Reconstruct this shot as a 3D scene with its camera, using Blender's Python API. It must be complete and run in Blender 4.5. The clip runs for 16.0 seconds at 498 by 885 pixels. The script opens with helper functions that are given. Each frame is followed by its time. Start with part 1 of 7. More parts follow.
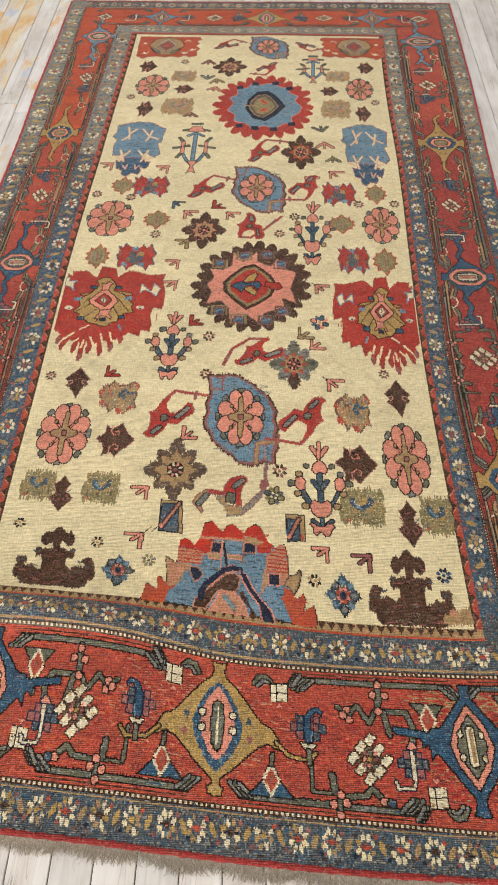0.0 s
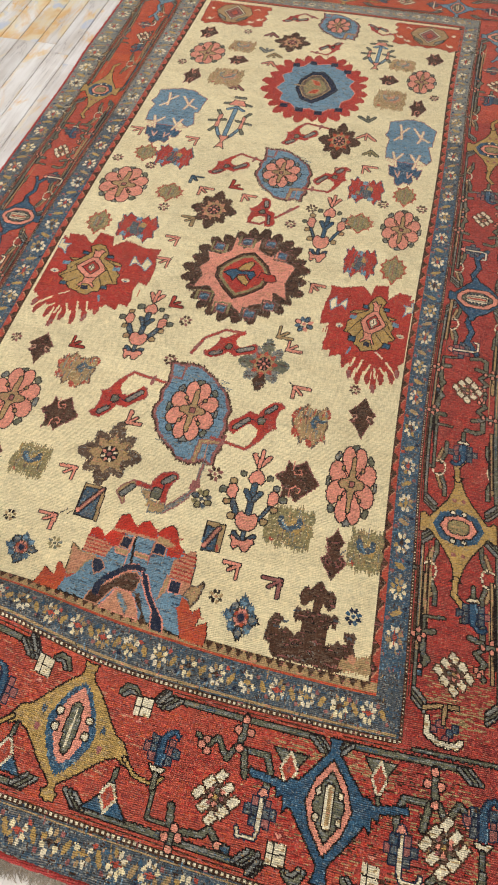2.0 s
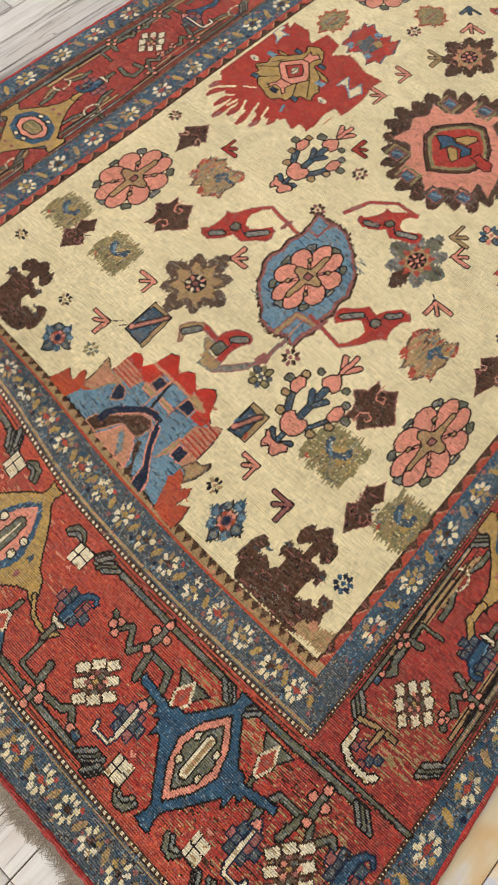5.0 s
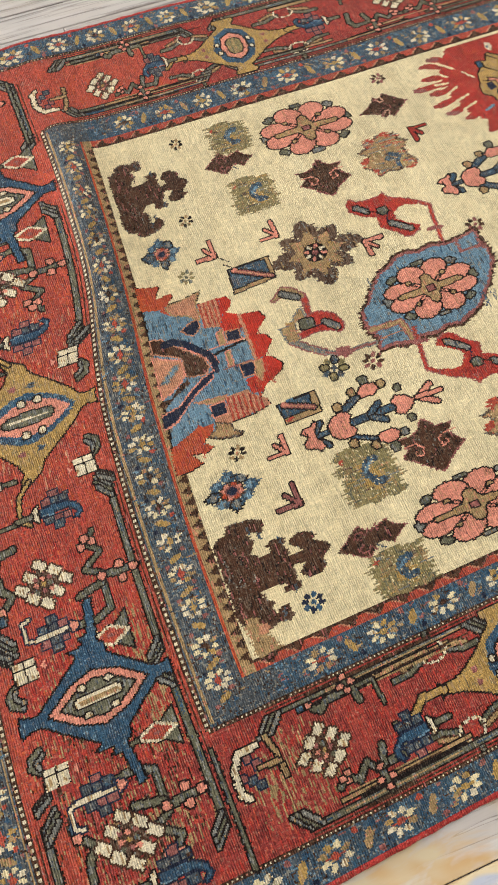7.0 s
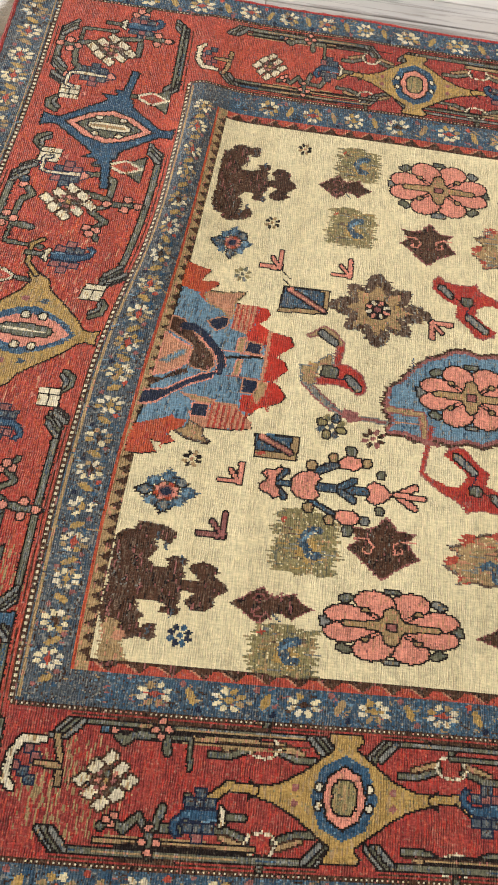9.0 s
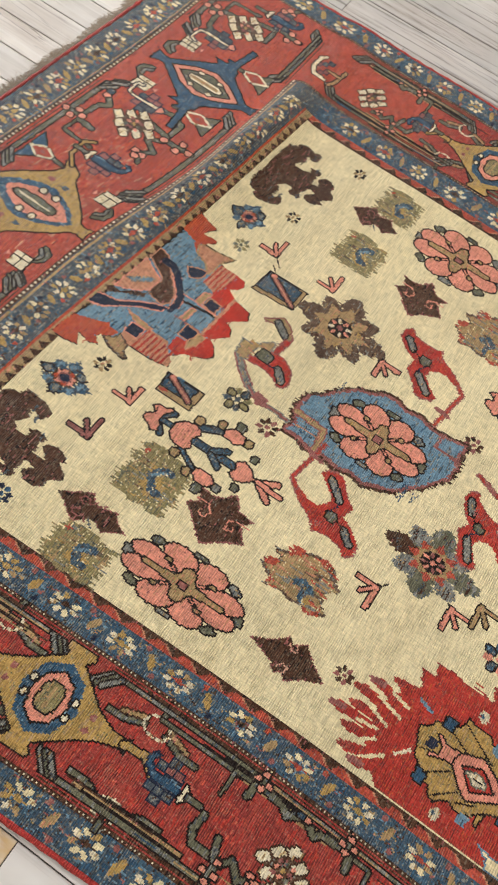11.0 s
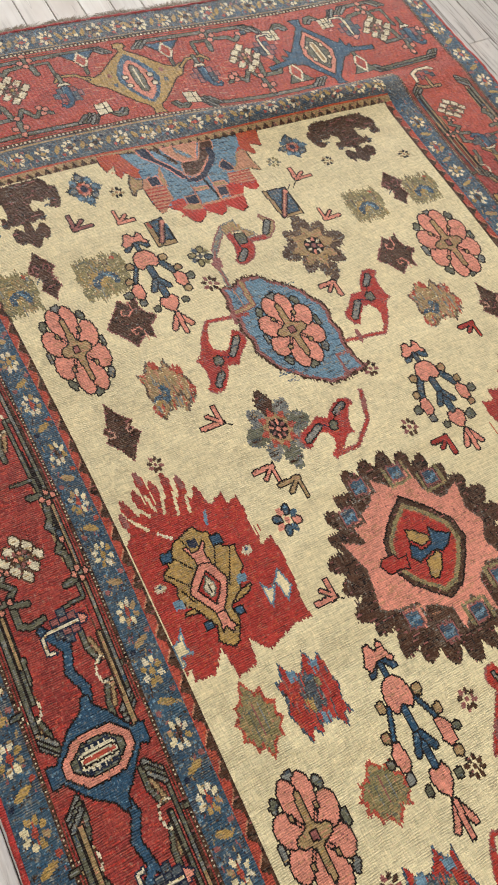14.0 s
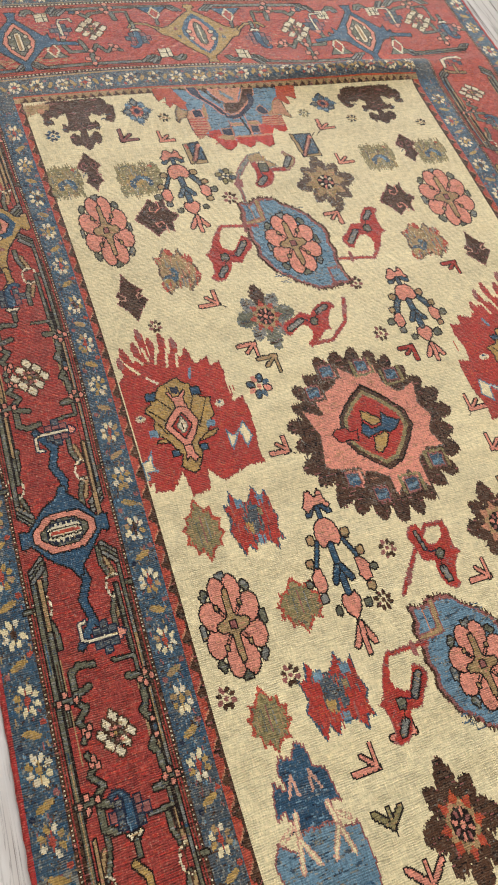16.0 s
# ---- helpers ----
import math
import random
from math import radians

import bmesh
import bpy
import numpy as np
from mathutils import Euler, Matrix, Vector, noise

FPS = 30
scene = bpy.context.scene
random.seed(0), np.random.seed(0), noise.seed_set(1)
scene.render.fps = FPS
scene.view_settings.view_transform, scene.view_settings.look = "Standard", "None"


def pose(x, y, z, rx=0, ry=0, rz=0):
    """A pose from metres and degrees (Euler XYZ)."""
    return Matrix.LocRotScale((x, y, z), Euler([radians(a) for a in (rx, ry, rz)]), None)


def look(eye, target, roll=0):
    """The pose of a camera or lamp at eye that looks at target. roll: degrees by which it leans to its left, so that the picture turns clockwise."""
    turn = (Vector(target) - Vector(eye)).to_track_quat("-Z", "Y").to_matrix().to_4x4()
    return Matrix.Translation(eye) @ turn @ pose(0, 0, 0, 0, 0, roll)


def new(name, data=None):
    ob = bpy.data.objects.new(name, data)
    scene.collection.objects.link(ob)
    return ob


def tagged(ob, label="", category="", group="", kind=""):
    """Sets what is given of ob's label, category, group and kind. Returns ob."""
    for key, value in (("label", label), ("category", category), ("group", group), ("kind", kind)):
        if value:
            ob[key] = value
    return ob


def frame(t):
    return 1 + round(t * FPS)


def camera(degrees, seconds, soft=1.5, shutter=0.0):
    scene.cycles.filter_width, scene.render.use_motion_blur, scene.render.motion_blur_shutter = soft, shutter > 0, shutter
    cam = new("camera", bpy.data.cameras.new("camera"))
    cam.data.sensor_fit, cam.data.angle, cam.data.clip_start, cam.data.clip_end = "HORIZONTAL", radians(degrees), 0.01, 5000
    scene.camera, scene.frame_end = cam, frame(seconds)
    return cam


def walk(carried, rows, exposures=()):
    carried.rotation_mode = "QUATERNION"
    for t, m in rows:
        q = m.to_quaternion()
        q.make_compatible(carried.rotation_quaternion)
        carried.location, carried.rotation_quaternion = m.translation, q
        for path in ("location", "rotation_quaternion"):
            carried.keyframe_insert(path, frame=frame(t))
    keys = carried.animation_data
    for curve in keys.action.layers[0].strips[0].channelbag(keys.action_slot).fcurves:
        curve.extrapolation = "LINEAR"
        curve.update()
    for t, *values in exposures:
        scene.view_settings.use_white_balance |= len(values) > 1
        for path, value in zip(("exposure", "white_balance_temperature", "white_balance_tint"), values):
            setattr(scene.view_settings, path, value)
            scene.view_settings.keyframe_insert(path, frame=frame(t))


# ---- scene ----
cam = camera(35.5, 16.0, soft=2.0)
PATH = [
    (0, (0.065, -0.013, 1.531), (0.025, 1.227, -0.037), -0.4),
    (0.5, (0.176, -0.05, 1.523), (0.102, 1.19, -0.045), 0.3),
    (1, (0.244, -0.04, 1.514), (0.13, 1.19, -0.059), 1.1),
    (1.5, (0.287, 0.022, 1.512), (0.113, 1.23, -0.073), 1.3),
    (2, (0.385, 0.133, 1.487), (0.142, 1.303, -0.117), 1.3),
    (2.5, (0.454, 0.213, 1.444), (0.134, 1.324, -0.188), 1.1),
    (3, (0.494, 0.235, 1.394), (0.118, 1.281, -0.269), 1.9),
    (3.5, (0.548, 0.244, 1.362), (0.134, 1.216, -0.336), 3.4),
    (4, (0.565, 0.256, 1.351), (0.116, 1.146, -0.383), 4.9),
    (4.5, (0.546, 0.317, 1.341), (0.063, 1.099, -0.435), 5.4),
    (4.7, (0.542, 0.367, 1.324), (0.043, 1.105, -0.467), 5.3),
    (6.8, (0.623, 0.611, 1.261), (-0.041, 0.96, -0.593), 3.2),
    (7, (0.632, 0.63, 1.262), (-0.048, 0.938, -0.593), 2.5),
    (7.5, (0.623, 0.667, 1.246), (-0.085, 0.91, -0.609), 4.0),
    (8, (0.598, 0.737, 1.228), (-0.128, 0.924, -0.627), 6.6),
    (8.5, (0.599, 0.804, 1.211), (-0.144, 0.928, -0.642), 8.9),
    (9, (0.636, 0.861, 1.199), (-0.129, 0.926, -0.648), 11.8),
    (9.5, (0.686, 0.959, 1.201), (-0.105, 0.974, -0.636), 15.7),
    (9.7, (0.701, 0.998, 1.206), (-0.1, 0.988, -0.627), 16.9),
    (11.8, (0.683, 1.428, 1.219), (-0.099, 1.046, -0.581), 19.2),
    (12, (0.697, 1.473, 1.217), (-0.077, 1.055, -0.579), 19.0),
    (12.5, (0.724, 1.605, 1.24), (-0.027, 1.103, -0.545), 18.2),
    (13, (0.733, 1.703, 1.26), (0.022, 1.127, -0.519), 17.2),
    (13.5, (0.692, 1.849, 1.278), (0.03, 1.211, -0.498), 16.0),
    (14, (0.657, 1.985, 1.288), (0.038, 1.284, -0.479), 14.9),
    (14.5, (0.64, 2.053, 1.296), (0.05, 1.314, -0.466), 14.8),
    (15, (0.664, 2.153, 1.302), (0.092, 1.378, -0.45), 15.1),
    (15.5, (0.687, 2.297, 1.322), (0.131, 1.492, -0.423), 15.5),
    (16, (0.7, 2.415, 1.34), (0.159, 1.571, -0.391), 15.4),
]
walk(cam, [(t, look(eye, target, roll)) for t, eye, target, roll in PATH],
     exposures=[(0, 0.02), (4.5, 0.0), (7, 0.05), (9.5, 0.05), (12, -0.12), (16, -0.08)])

# ---------- light ----------
world = bpy.data.worlds.new("sky")
scene.world = world
world.use_nodes = True
wn = world.node_tree
sky = wn.nodes.new("ShaderNodeTexSky")
sky.sky_type, sky.sun_disc = "NISHITA", False
sky.sun_elevation, sky.sun_rotation = radians(48), radians(150)
wn.nodes["Background"].inputs["Strength"].default_value = 0.1
wn.links.new(sky.outputs["Color"], wn.nodes["Background"].inputs["Color"])

# two added area lamps, overhead and south-west; neither source is seen or known
TOP_LAMP = (-0.45, 2.9, 3.25)
SOUTH_LAMP = (-2.6, -5.25, 1.65)


def add_lamp(name, m, w, h, power, colour):
    data = bpy.data.lights.new(name, "AREA")
    data.shape, data.size, data.size_y, data.energy, data.color = "RECTANGLE", w, h, power, colour
    new(name, data).matrix_world = m


add_lamp("added_top_lamp", pose(*TOP_LAMP), 3.4, 4.6, 103, (0.965, 0.98, 1.02))
add_lamp("added_south_lamp", pose(*SOUTH_LAMP, 90, 0, 0), 6.0, 2.3, 410, (0.965, 0.98, 1.02))


# ---------- materials ----------
def lin(code):
    """Linear colour of a hex sRGB code."""
    out = []
    for n in (0, 2, 4):
        c = int(code[n:n + 2], 16) / 255
        out.append(c / 12.92 if c <= 0.04045 else ((c + 0.055) / 1.055) ** 2.4)
    return (*out, 1.0)


class Nodes:
    """Short hand for wiring a node material."""

    def __init__(self, name):
        self.mat = bpy.data.materials.new(name)
        self.mat.use_nodes = True
        self.tree = self.mat.node_tree
        self.bsdf = self.tree.nodes["Principled BSDF"]

    def put(self, socket, value):
        if isinstance(value, bpy.types.NodeSocket):
            self.tree.links.new(value, socket)
        else:
            socket.default_value = value

    def math(self, op, a, b=0.0, c=0.0):
        n = self.tree.nodes.new("ShaderNodeMath")
        n.operation = op
        for s, v in zip(n.inputs, (a, b, c)):
            self.put(s, v)
        return n.outputs[0]

    def scaled(self, vec, scale, shift=(0, 0, 0)):
        n = self.tree.nodes.new("ShaderNodeMapping")
        self.put(n.inputs["Vector"], vec)
        n.inputs["Scale"].default_value = scale
        self.put(n.inputs["Location"], shift)
        return n.outputs[0]

    def noise(self, vec, scale, detail=2.0, rough=0.5, warp=0.0):
        n = self.tree.nodes.new("ShaderNodeTexNoise")
        self.put(n.inputs["Vector"], vec)
        n.inputs["Scale"].default_value = scale
        n.inputs["Detail"].default_value = detail
        n.inputs["Roughness"].default_value = rough
        n.inputs["Distortion"].default_value = warp
        return n.outputs["Fac"]

    def ramp(self, value, lo, hi, a=0.0, b=1.0):
        n = self.tree.nodes.new("ShaderNodeMapRange")
        self.put(n.inputs["Value"], value)
        for key, v in (("From Min", lo), ("From Max", hi), ("To Min", a), ("To Max", b)):
            n.inputs[key].default_value = v
        return n.outputs[0]

    def mix(self, fac, a, b, blend="MIX"):
        n = self.tree.nodes.new("ShaderNodeMix")
        n.data_type, n.blend_type = "RGBA", blend
        self.put(n.inputs[0], fac)
        self.put(n.inputs[6], a)
        self.put(n.inputs[7], b)
        return n.outputs[2]

    def shade(self, colour, value):
        """Colour times a grey value."""
        n = self.tree.nodes.new("ShaderNodeHueSaturation")
        self.put(n.inputs["Color"], colour)
        self.put(n.inputs["Value"], value)
        return n.outputs[0]

    def bump(self, height, strength, distance):
        n = self.tree.nodes.new("ShaderNodeBump")
        self.put(n.inputs["Height"], height)
        n.inputs["Strength"].default_value = strength
        n.inputs["Distance"].default_value = distance
        self.tree.links.new(n.outputs[0], self.bsdf.inputs["Normal"])


def wool(name, code, code_abrash=None, mottled=0.26, abrash=0.5, worn=0.45, ribbed=0.16):
    """Hand-knotted wool: warp ribs, weft rows with their groove shade painted in, worn tips, and bands of a second dye
    bath.
    """
    m = Nodes(name)
    where = m.tree.nodes.new("ShaderNodeTexCoord").outputs["Object"]
    split = m.tree.nodes.new("ShaderNodeSeparateXYZ")
    m.put(split.inputs[0], where)
    drift = m.noise(m.scaled(where, (9, 9, 1)), 1.0, 1.0)
    ribs = m.math("SINE", m.math("MULTIPLY_ADD", split.outputs[0], 2 * math.pi / 0.0030, m.math("MULTIPLY", drift, 9.0)))
    ribs = m.math("MULTIPLY", ribs, m.ramp(m.noise(m.scaled(where, (14, 22, 1)), 1.0, 2.0), 0.40, 0.70, 0.0, 0.55))
    rows = m.noise(m.scaled(where, (45, 330, 20)), 1.0, 2.0, 0.6)
    wander = m.math("MULTIPLY_ADD", m.noise(m.scaled(where, (55, 45, 1), (1, 8, 0)), 1.0, 3.0, 0.6), 9.0, m.math("MULTIPLY", m.noise(m.scaled(where, (6, 5, 1), (5, 2, 0)), 1.0, 1.0), 12.0))
    weft = m.math("SINE", m.math("MULTIPLY_ADD", split.outputs[1], 2 * math.pi / 0.0036, wander))
    weft = m.math("MULTIPLY", weft, m.ramp(m.noise(m.scaled(where, (40, 25, 1), (9, 4, 0)), 1.0, 2.0), 0.35, 0.65, 0.2, 1.0))
    rows = m.math("MULTIPLY_ADD", weft, 0.06, rows)
    knots = m.noise(m.scaled(where, (330, 230, 50)), 1.0, 2.0, 0.7)
    tips = m.noise(m.scaled(where, (420, 60, 30)), 1.0, 3.0, 0.6)
    bands = m.noise(m.scaled(where, (1.6, 26, 1)), 1.0, 3.0, 0.6)
    cloud = m.noise(m.scaled(where, (3.5, 5, 1)), 1.0, 3.0, 0.55)
    specks = m.noise(m.scaled(where, (230, 140, 50), (3, 1, 0)), 1.0, 2.0, 0.6)
    colour = m.mix(m.ramp(bands, 0.38, 0.66, 0.0, abrash), lin(code), lin(code_abrash or code))
    colour = m.mix(m.ramp(specks, 0.56, 0.72, 0.0, worn), colour, lin("3a2c22"))
    colour = m.mix(m.ramp(specks, 0.44, 0.28, 0.0, worn * 0.7), colour, lin("b8a78a"))
    bare = m.math("MULTIPLY", m.ramp(m.math("MAXIMUM", ribs, weft), 0.55, 0.95), m.ramp(m.noise(m.scaled(where, (18, 26, 1), (2, 7, 0)), 1.0, 3.0, 0.6), 0.46, 0.66, 0.0, 0.75 * worn))
    colour = m.mix(bare, colour, lin("c3a685"))
    # shade in the grooves between knot rows, multiplied into the colour
    gaps = m.math("MULTIPLY", m.ramp(weft, -0.9, 0.0, 1.0 - 1.5 * ribbed, 1.0), m.ramp(rows, 0.36, 0.50, 1.0 - 0.9 * ribbed, 1.0))
    tuft = m.tree.nodes.new("ShaderNodeNewGeometry").outputs["Random Per Island"]
    tuft = m.ramp(tuft, 0.0, 1.0, -0.6 * mottled, 0.6 * mottled)
    # weft term: row tops lighter, grooves darker, shading put into the colour
    grain = m.math("MULTIPLY_ADD", weft, ribbed * 0.4, m.math("ADD", m.ramp(rows, 0.25, 0.75, -0.22, 0.22), m.ramp(knots, 0.25, 0.75, -0.8 * mottled, 0.8 * mottled)))
    wide = m.math("ADD", m.ramp(cloud, 0.3, 0.7, -0.09, 0.09), m.ramp(tips, 0.25, 0.75, -0.24, 0.24))
    value = m.math("MULTIPLY", gaps, m.math("ADD", 1.06, m.math("ADD", tuft, m.math("ADD", grain, wide))))
    colour = m.shade(colour, value)
    m.put(m.bsdf.inputs["Base Color"], colour)
    m.bsdf.inputs["Roughness"].default_value = 0.55
    m.bsdf.inputs["Specular IOR Level"].default_value = 0.8
    m.put(m.bsdf.inputs["Specular Tint"], m.mix(0.10, colour, (1, 1, 1, 1)))
    m.bsdf.inputs["Sheen Weight"].default_value = 0.85
    m.bsdf.inputs["Sheen Roughness"].default_value = 0.32
    m.put(m.bsdf.inputs["Sheen Tint"], m.mix(0.05, colour, (1, 1, 1, 1)))
    height = m.math("MULTIPLY_ADD", weft, 0.55, m.math("MULTIPLY_ADD", rows, 1.6, m.math("MULTIPLY_ADD", tips, 1.2, m.math("MULTIPLY", knots, 1.6))))
    m.bump(height, 0.9, 0.0015)
    return m.mat


DYES = {
    "cream": wool("cream_wool", "dccb9f", "cfbb8e", 0.08, 0.5, 0.06, 0.08),
    "red": wool("crimson_wool", "ad382d", "962f28", 0.26, 0.6, 0.25, 0.20),
    "scarlet": wool("scarlet_wool", "b83524", "a52f24", 0.22, 0.6, 0.15, 0.18),
    "rust": wool("brick_red_wool", "b54e3a", "9e4436", 0.24, 0.8, 0.40, 0.26),
    "wine": wool("wine_red_wool", "8c3530", "a1463a", 0.28, 0.9, 0.45, 0.30),
    "ember": wool("orange_red_wool", "b9532f", "9e402b", 0.24, 0.8, 0.3, 0.16),
    "pink": wool("salmon_wool", "d58a72", "c97e68", 0.24, 0.5, 0.2, 0.12),
    "sky": wool("light_blue_wool", "6b8794", "587788", 0.26, 0.7, 0.35, 0.16),
    "blue": wool("blue_wool", "394b59", "42606f", 0.28, 0.7, 0.5, 0.24),
    "teal": wool("deep_blue_wool", "2e4a5f", "375b70", 0.28, 0.6, 0.4, 0.20),
    "slate": wool("slate_blue_wool", "4d5254", "45535c", 0.30, 0.7, 0.6, 0.22),
    "moss": wool("grey_green_wool", "68654f", "575746", 0.26, 0.6, 0.4),
    "ash": wool("faded_grey_wool", "807e74", "71726a", 0.30, 0.6, 0.6, 0.2),
    "navy": wool("navy_wool", "1d2334", "212b3e", worn=0.3),
    "brown": wool("dark_brown_wool", "4b3021", "5d402d", 0.30, 0.6, 0.3, 0.2),
    "umber": wool("grey_brown_wool", "66503f", "574335", 0.30, 0.6, 0.4, 0.2),
    "black": wool("black_wool", "1d1512", "261b17", worn=0.3),
    "tan": wool("tan_wool", "a5875c", "92744e", 0.26),
    "olive": wool("olive_wool", "85794f", "907e55", 0.30, 0.6, 0.55, 0.2),
    "gold": wool("gold_wool", "ae8c4f", "9f7d45", 0.26, 0.6, 0.3),
    "white": wool("ivory_wool", "d9cbab", "cebc98", 0.22, 0.5, 0.2),
    "rose": wool("faded_rose_wool", "cb9a80", "c08a72", 0.24, 0.5, 0.2, 0.12),
    "peach": wool("peach_wool", "bd8363", "ab7355", 0.26),
    "mauve": wool("mauve_wool", "925850", "84504b", 0.26),
}
CODES = list(DYES)
NUMBER = {key: n for n, key in enumerate(CODES)}


def plain(name, code, rough=0.9, grain=0.08, scale=40.0):
    m = Nodes(name)
    where = m.tree.nodes.new("ShaderNodeTexCoord").outputs["Object"]
    fine = m.noise(where, scale, 4.0, 0.6)
    wide = m.noise(where, 1.3, 3.0, 0.5)
    value = m.math("ADD", m.ramp(fine, 0.25, 0.75, 1 - grain, 1 + grain), m.ramp(wide, 0.3, 0.7, -grain / 2, grain / 2))
    m.put(m.bsdf.inputs["Base Color"], m.shade(lin(code), value))
    m.bsdf.inputs["Roughness"].default_value = rough
    m.bump(fine, 0.3, 0.002)
    return m.mat


def plank_wood(name, paint, grey=0.0):
    """Whitewashed board: long grain, cracks, bare streaks; paint: how much old orange and blue paint is left on it."""
    m = Nodes(name)
    where = m.tree.nodes.new("ShaderNodeTexCoord").outputs["Object"]
    own = m.tree.nodes.new("ShaderNodeObjectInfo").outputs["Random"]
    off = m.tree.nodes.new("ShaderNodeCombineXYZ")
    m.put(off.inputs[0], m.math("MULTIPLY", own, 37.0))
    m.put(off.inputs[1], m.math("MULTIPLY", own, 91.0))
    at = m.tree.nodes.new("ShaderNodeVectorMath")
    m.put(at.inputs[0], where)
    m.put(at.inputs[1], off.outputs[0])
    at = at.outputs[0]
    grain = m.noise(m.scaled(at, (95, 3.2, 20)), 1.0, 4.0, 0.65, 0.6)
    rings = m.noise(m.scaled(at, (22, 1.3, 5)), 1.0, 3.0, 0.55, 1.6)
    cloud = m.noise(m.scaled(at, (9, 3.5, 2)), 1.0, 3.0, 0.6)
    crack = m.ramp(m.math("ABSOLUTE", m.math("SUBTRACT", rings, 0.52)), 0.0, 0.012, 1.0, 0.0)
    crack = m.math("MULTIPLY", crack, m.ramp(cloud, 0.45, 0.62))
    base = m.mix(m.ramp(cloud, 0.35, 0.68), lin("dcd6cd"), lin("c2b7ab"))
    base = m.mix(m.ramp(rings, 0.48, 0.78, 0.0, 0.5), base, lin("e9e6e0"))
    base = m.mix(m.ramp(grain, 0.52, 0.80, 0.0, 0.55), base, lin("a3978c"))
    base = m.mix(m.math("MULTIPLY", crack, 0.75), base, lin("5a4c42"))
    if grey:
        base = m.mix(m.ramp(cloud, 0.25, 0.6, grey, 0.35 * grey), base, lin("9d968e"))
        base = m.mix(m.ramp(grain, 0.52, 0.64, 0.0, 0.85 * grey), base, lin("6e655e"))
    if paint:
        spot = m.noise(m.scaled(at, (13, 4.2, 3)), 1.0, 4.0, 0.65, 0.8)
        other = m.noise(m.scaled(at, (11, 6, 3), (4, 9, 2)), 1.0, 2.0, 0.6, 0.5)
        hue = m.mix(m.ramp(other, 0.40, 0.56), lin("d3a25a"), lin("d9c59a"))
        hue = m.mix(m.ramp(other, 0.60, 0.66), hue, lin("b4b9c6"))
        base = m.mix(m.ramp(spot, 0.62 - 0.30 * paint, 0.70 - 0.20 * paint, 0.0, 0.85), base, hue)
    tone = m.ramp(own, 0.0, 1.0, 0.90, 1.08)
    m.put(m.bsdf.inputs["Base Color"], m.shade(base, tone))
    m.bsdf.inputs["Roughness"].default_value = 0.55
    m.bsdf.inputs["Specular IOR Level"].default_value = 0.3
    m.bump(m.math("SUBTRACT", grain, m.math("MULTIPLY", crack, 1.5)), 0.35, 0.0012)
    return m.mat


BOARD = plank_wood("whitewashed_board", 0.0)
BOARD_GREY = plank_wood("grey_weathered_board", 0.0, 0.8)
BOARD_SOME = plank_wood("whitewashed_board_with_paint_traces", 0.28)
BOARD_MUCH = plank_wood("board_with_old_orange_paint", 0.8)
PLASTER = plain("white_plaster", "dedad2", 0.9, 0.04, 25)
DARK = plain("dark_subfloor", "4a423b", 0.95)
CORD = wool("red_selvedge_wool", "b03a34", "9a302d")
BINDING = wool("dark_red_binding_wool", "98332e", "802a28")
WARP = plain("raw_warp_wool", "ab9d8a", 0.95, 0.35, 300)
JUTE = plain("woven_foundation", "6b5d4c", 0.95, 0.15, 300)


# ---------- building helpers ----------
def part(name, bm, material, parent, label="", kind=""):
    me = bpy.data.meshes.new(name)
    bm.to_mesh(me)
    bm.free()
    me.materials.append(material)
    ob = new(name, me)
    ob.parent = parent
    return tagged(ob, label, kind=kind)


def slab(bm, lo, hi):
    made = bmesh.ops.create_cube(bm, size=1.0)["verts"]
    lo, hi = Vector(lo), Vector(hi)
    for v in made:
        v.co = Vector([(lo[n] + hi[n]) / 2 + v.co[n] * (hi[n] - lo[n]) for n in range(3)])
    return made


def structure(name, boxes, material, label, category):
    bm = bmesh.new()
    for lo, hi in boxes:
        slab(bm, lo, hi)
    me = bpy.data.meshes.new(name)
    bm.to_mesh(me)
    bm.free()
    me.materials.append(material)
    return tagged(new(name, me), label, category, kind="structure")


# ---------- an unseen room, added round the rug ---
FLOOR = -0.010
WEST, EAST, SOUTH, NORTH, HIGH = -6.0, 4.2, -5.2, 7.2, 3.1
T = 0.2
structure("wall_west", [((WEST - T, SOUTH - T, FLOOR), (WEST, NORTH + T, HIGH))], PLASTER, "unseen plain white plastered wall added round the rug", "wall")
structure("wall_east", [((EAST, SOUTH - T, FLOOR), (EAST + T, NORTH + T, HIGH))], PLASTER, "unseen plain white plastered wall added round the rug", "wall")
# made-up opening in the unseen south wall, for the lamp behind it
wx, wz, ww, wh = SOUTH_LAMP[0], SOUTH_LAMP[2], 3.05, 1.2
structure("wall_south", [
    ((WEST, SOUTH - T, FLOOR), (wx - ww, SOUTH, HIGH)), ((wx + ww, SOUTH - T, FLOOR), (EAST, SOUTH, HIGH)),
    ((wx - ww, SOUTH - T, FLOOR), (wx + ww, SOUTH, wz - wh)), ((wx - ww, SOUTH - T, wz + wh), (wx + ww, SOUTH, HIGH)),
], PLASTER, "unseen plain white plastered wall added with a wide opening for a lamp", "wall")
structure("wall_north", [((WEST, NORTH, FLOOR), (EAST, NORTH + T, HIGH))], PLASTER, "unseen plain white plastered wall added round the rug", "wall")
# made-up opening in the unseen ceiling, for the lamp above it
sx, sy, hx, hy = TOP_LAMP[0], TOP_LAMP[1], 1.75, 2.35
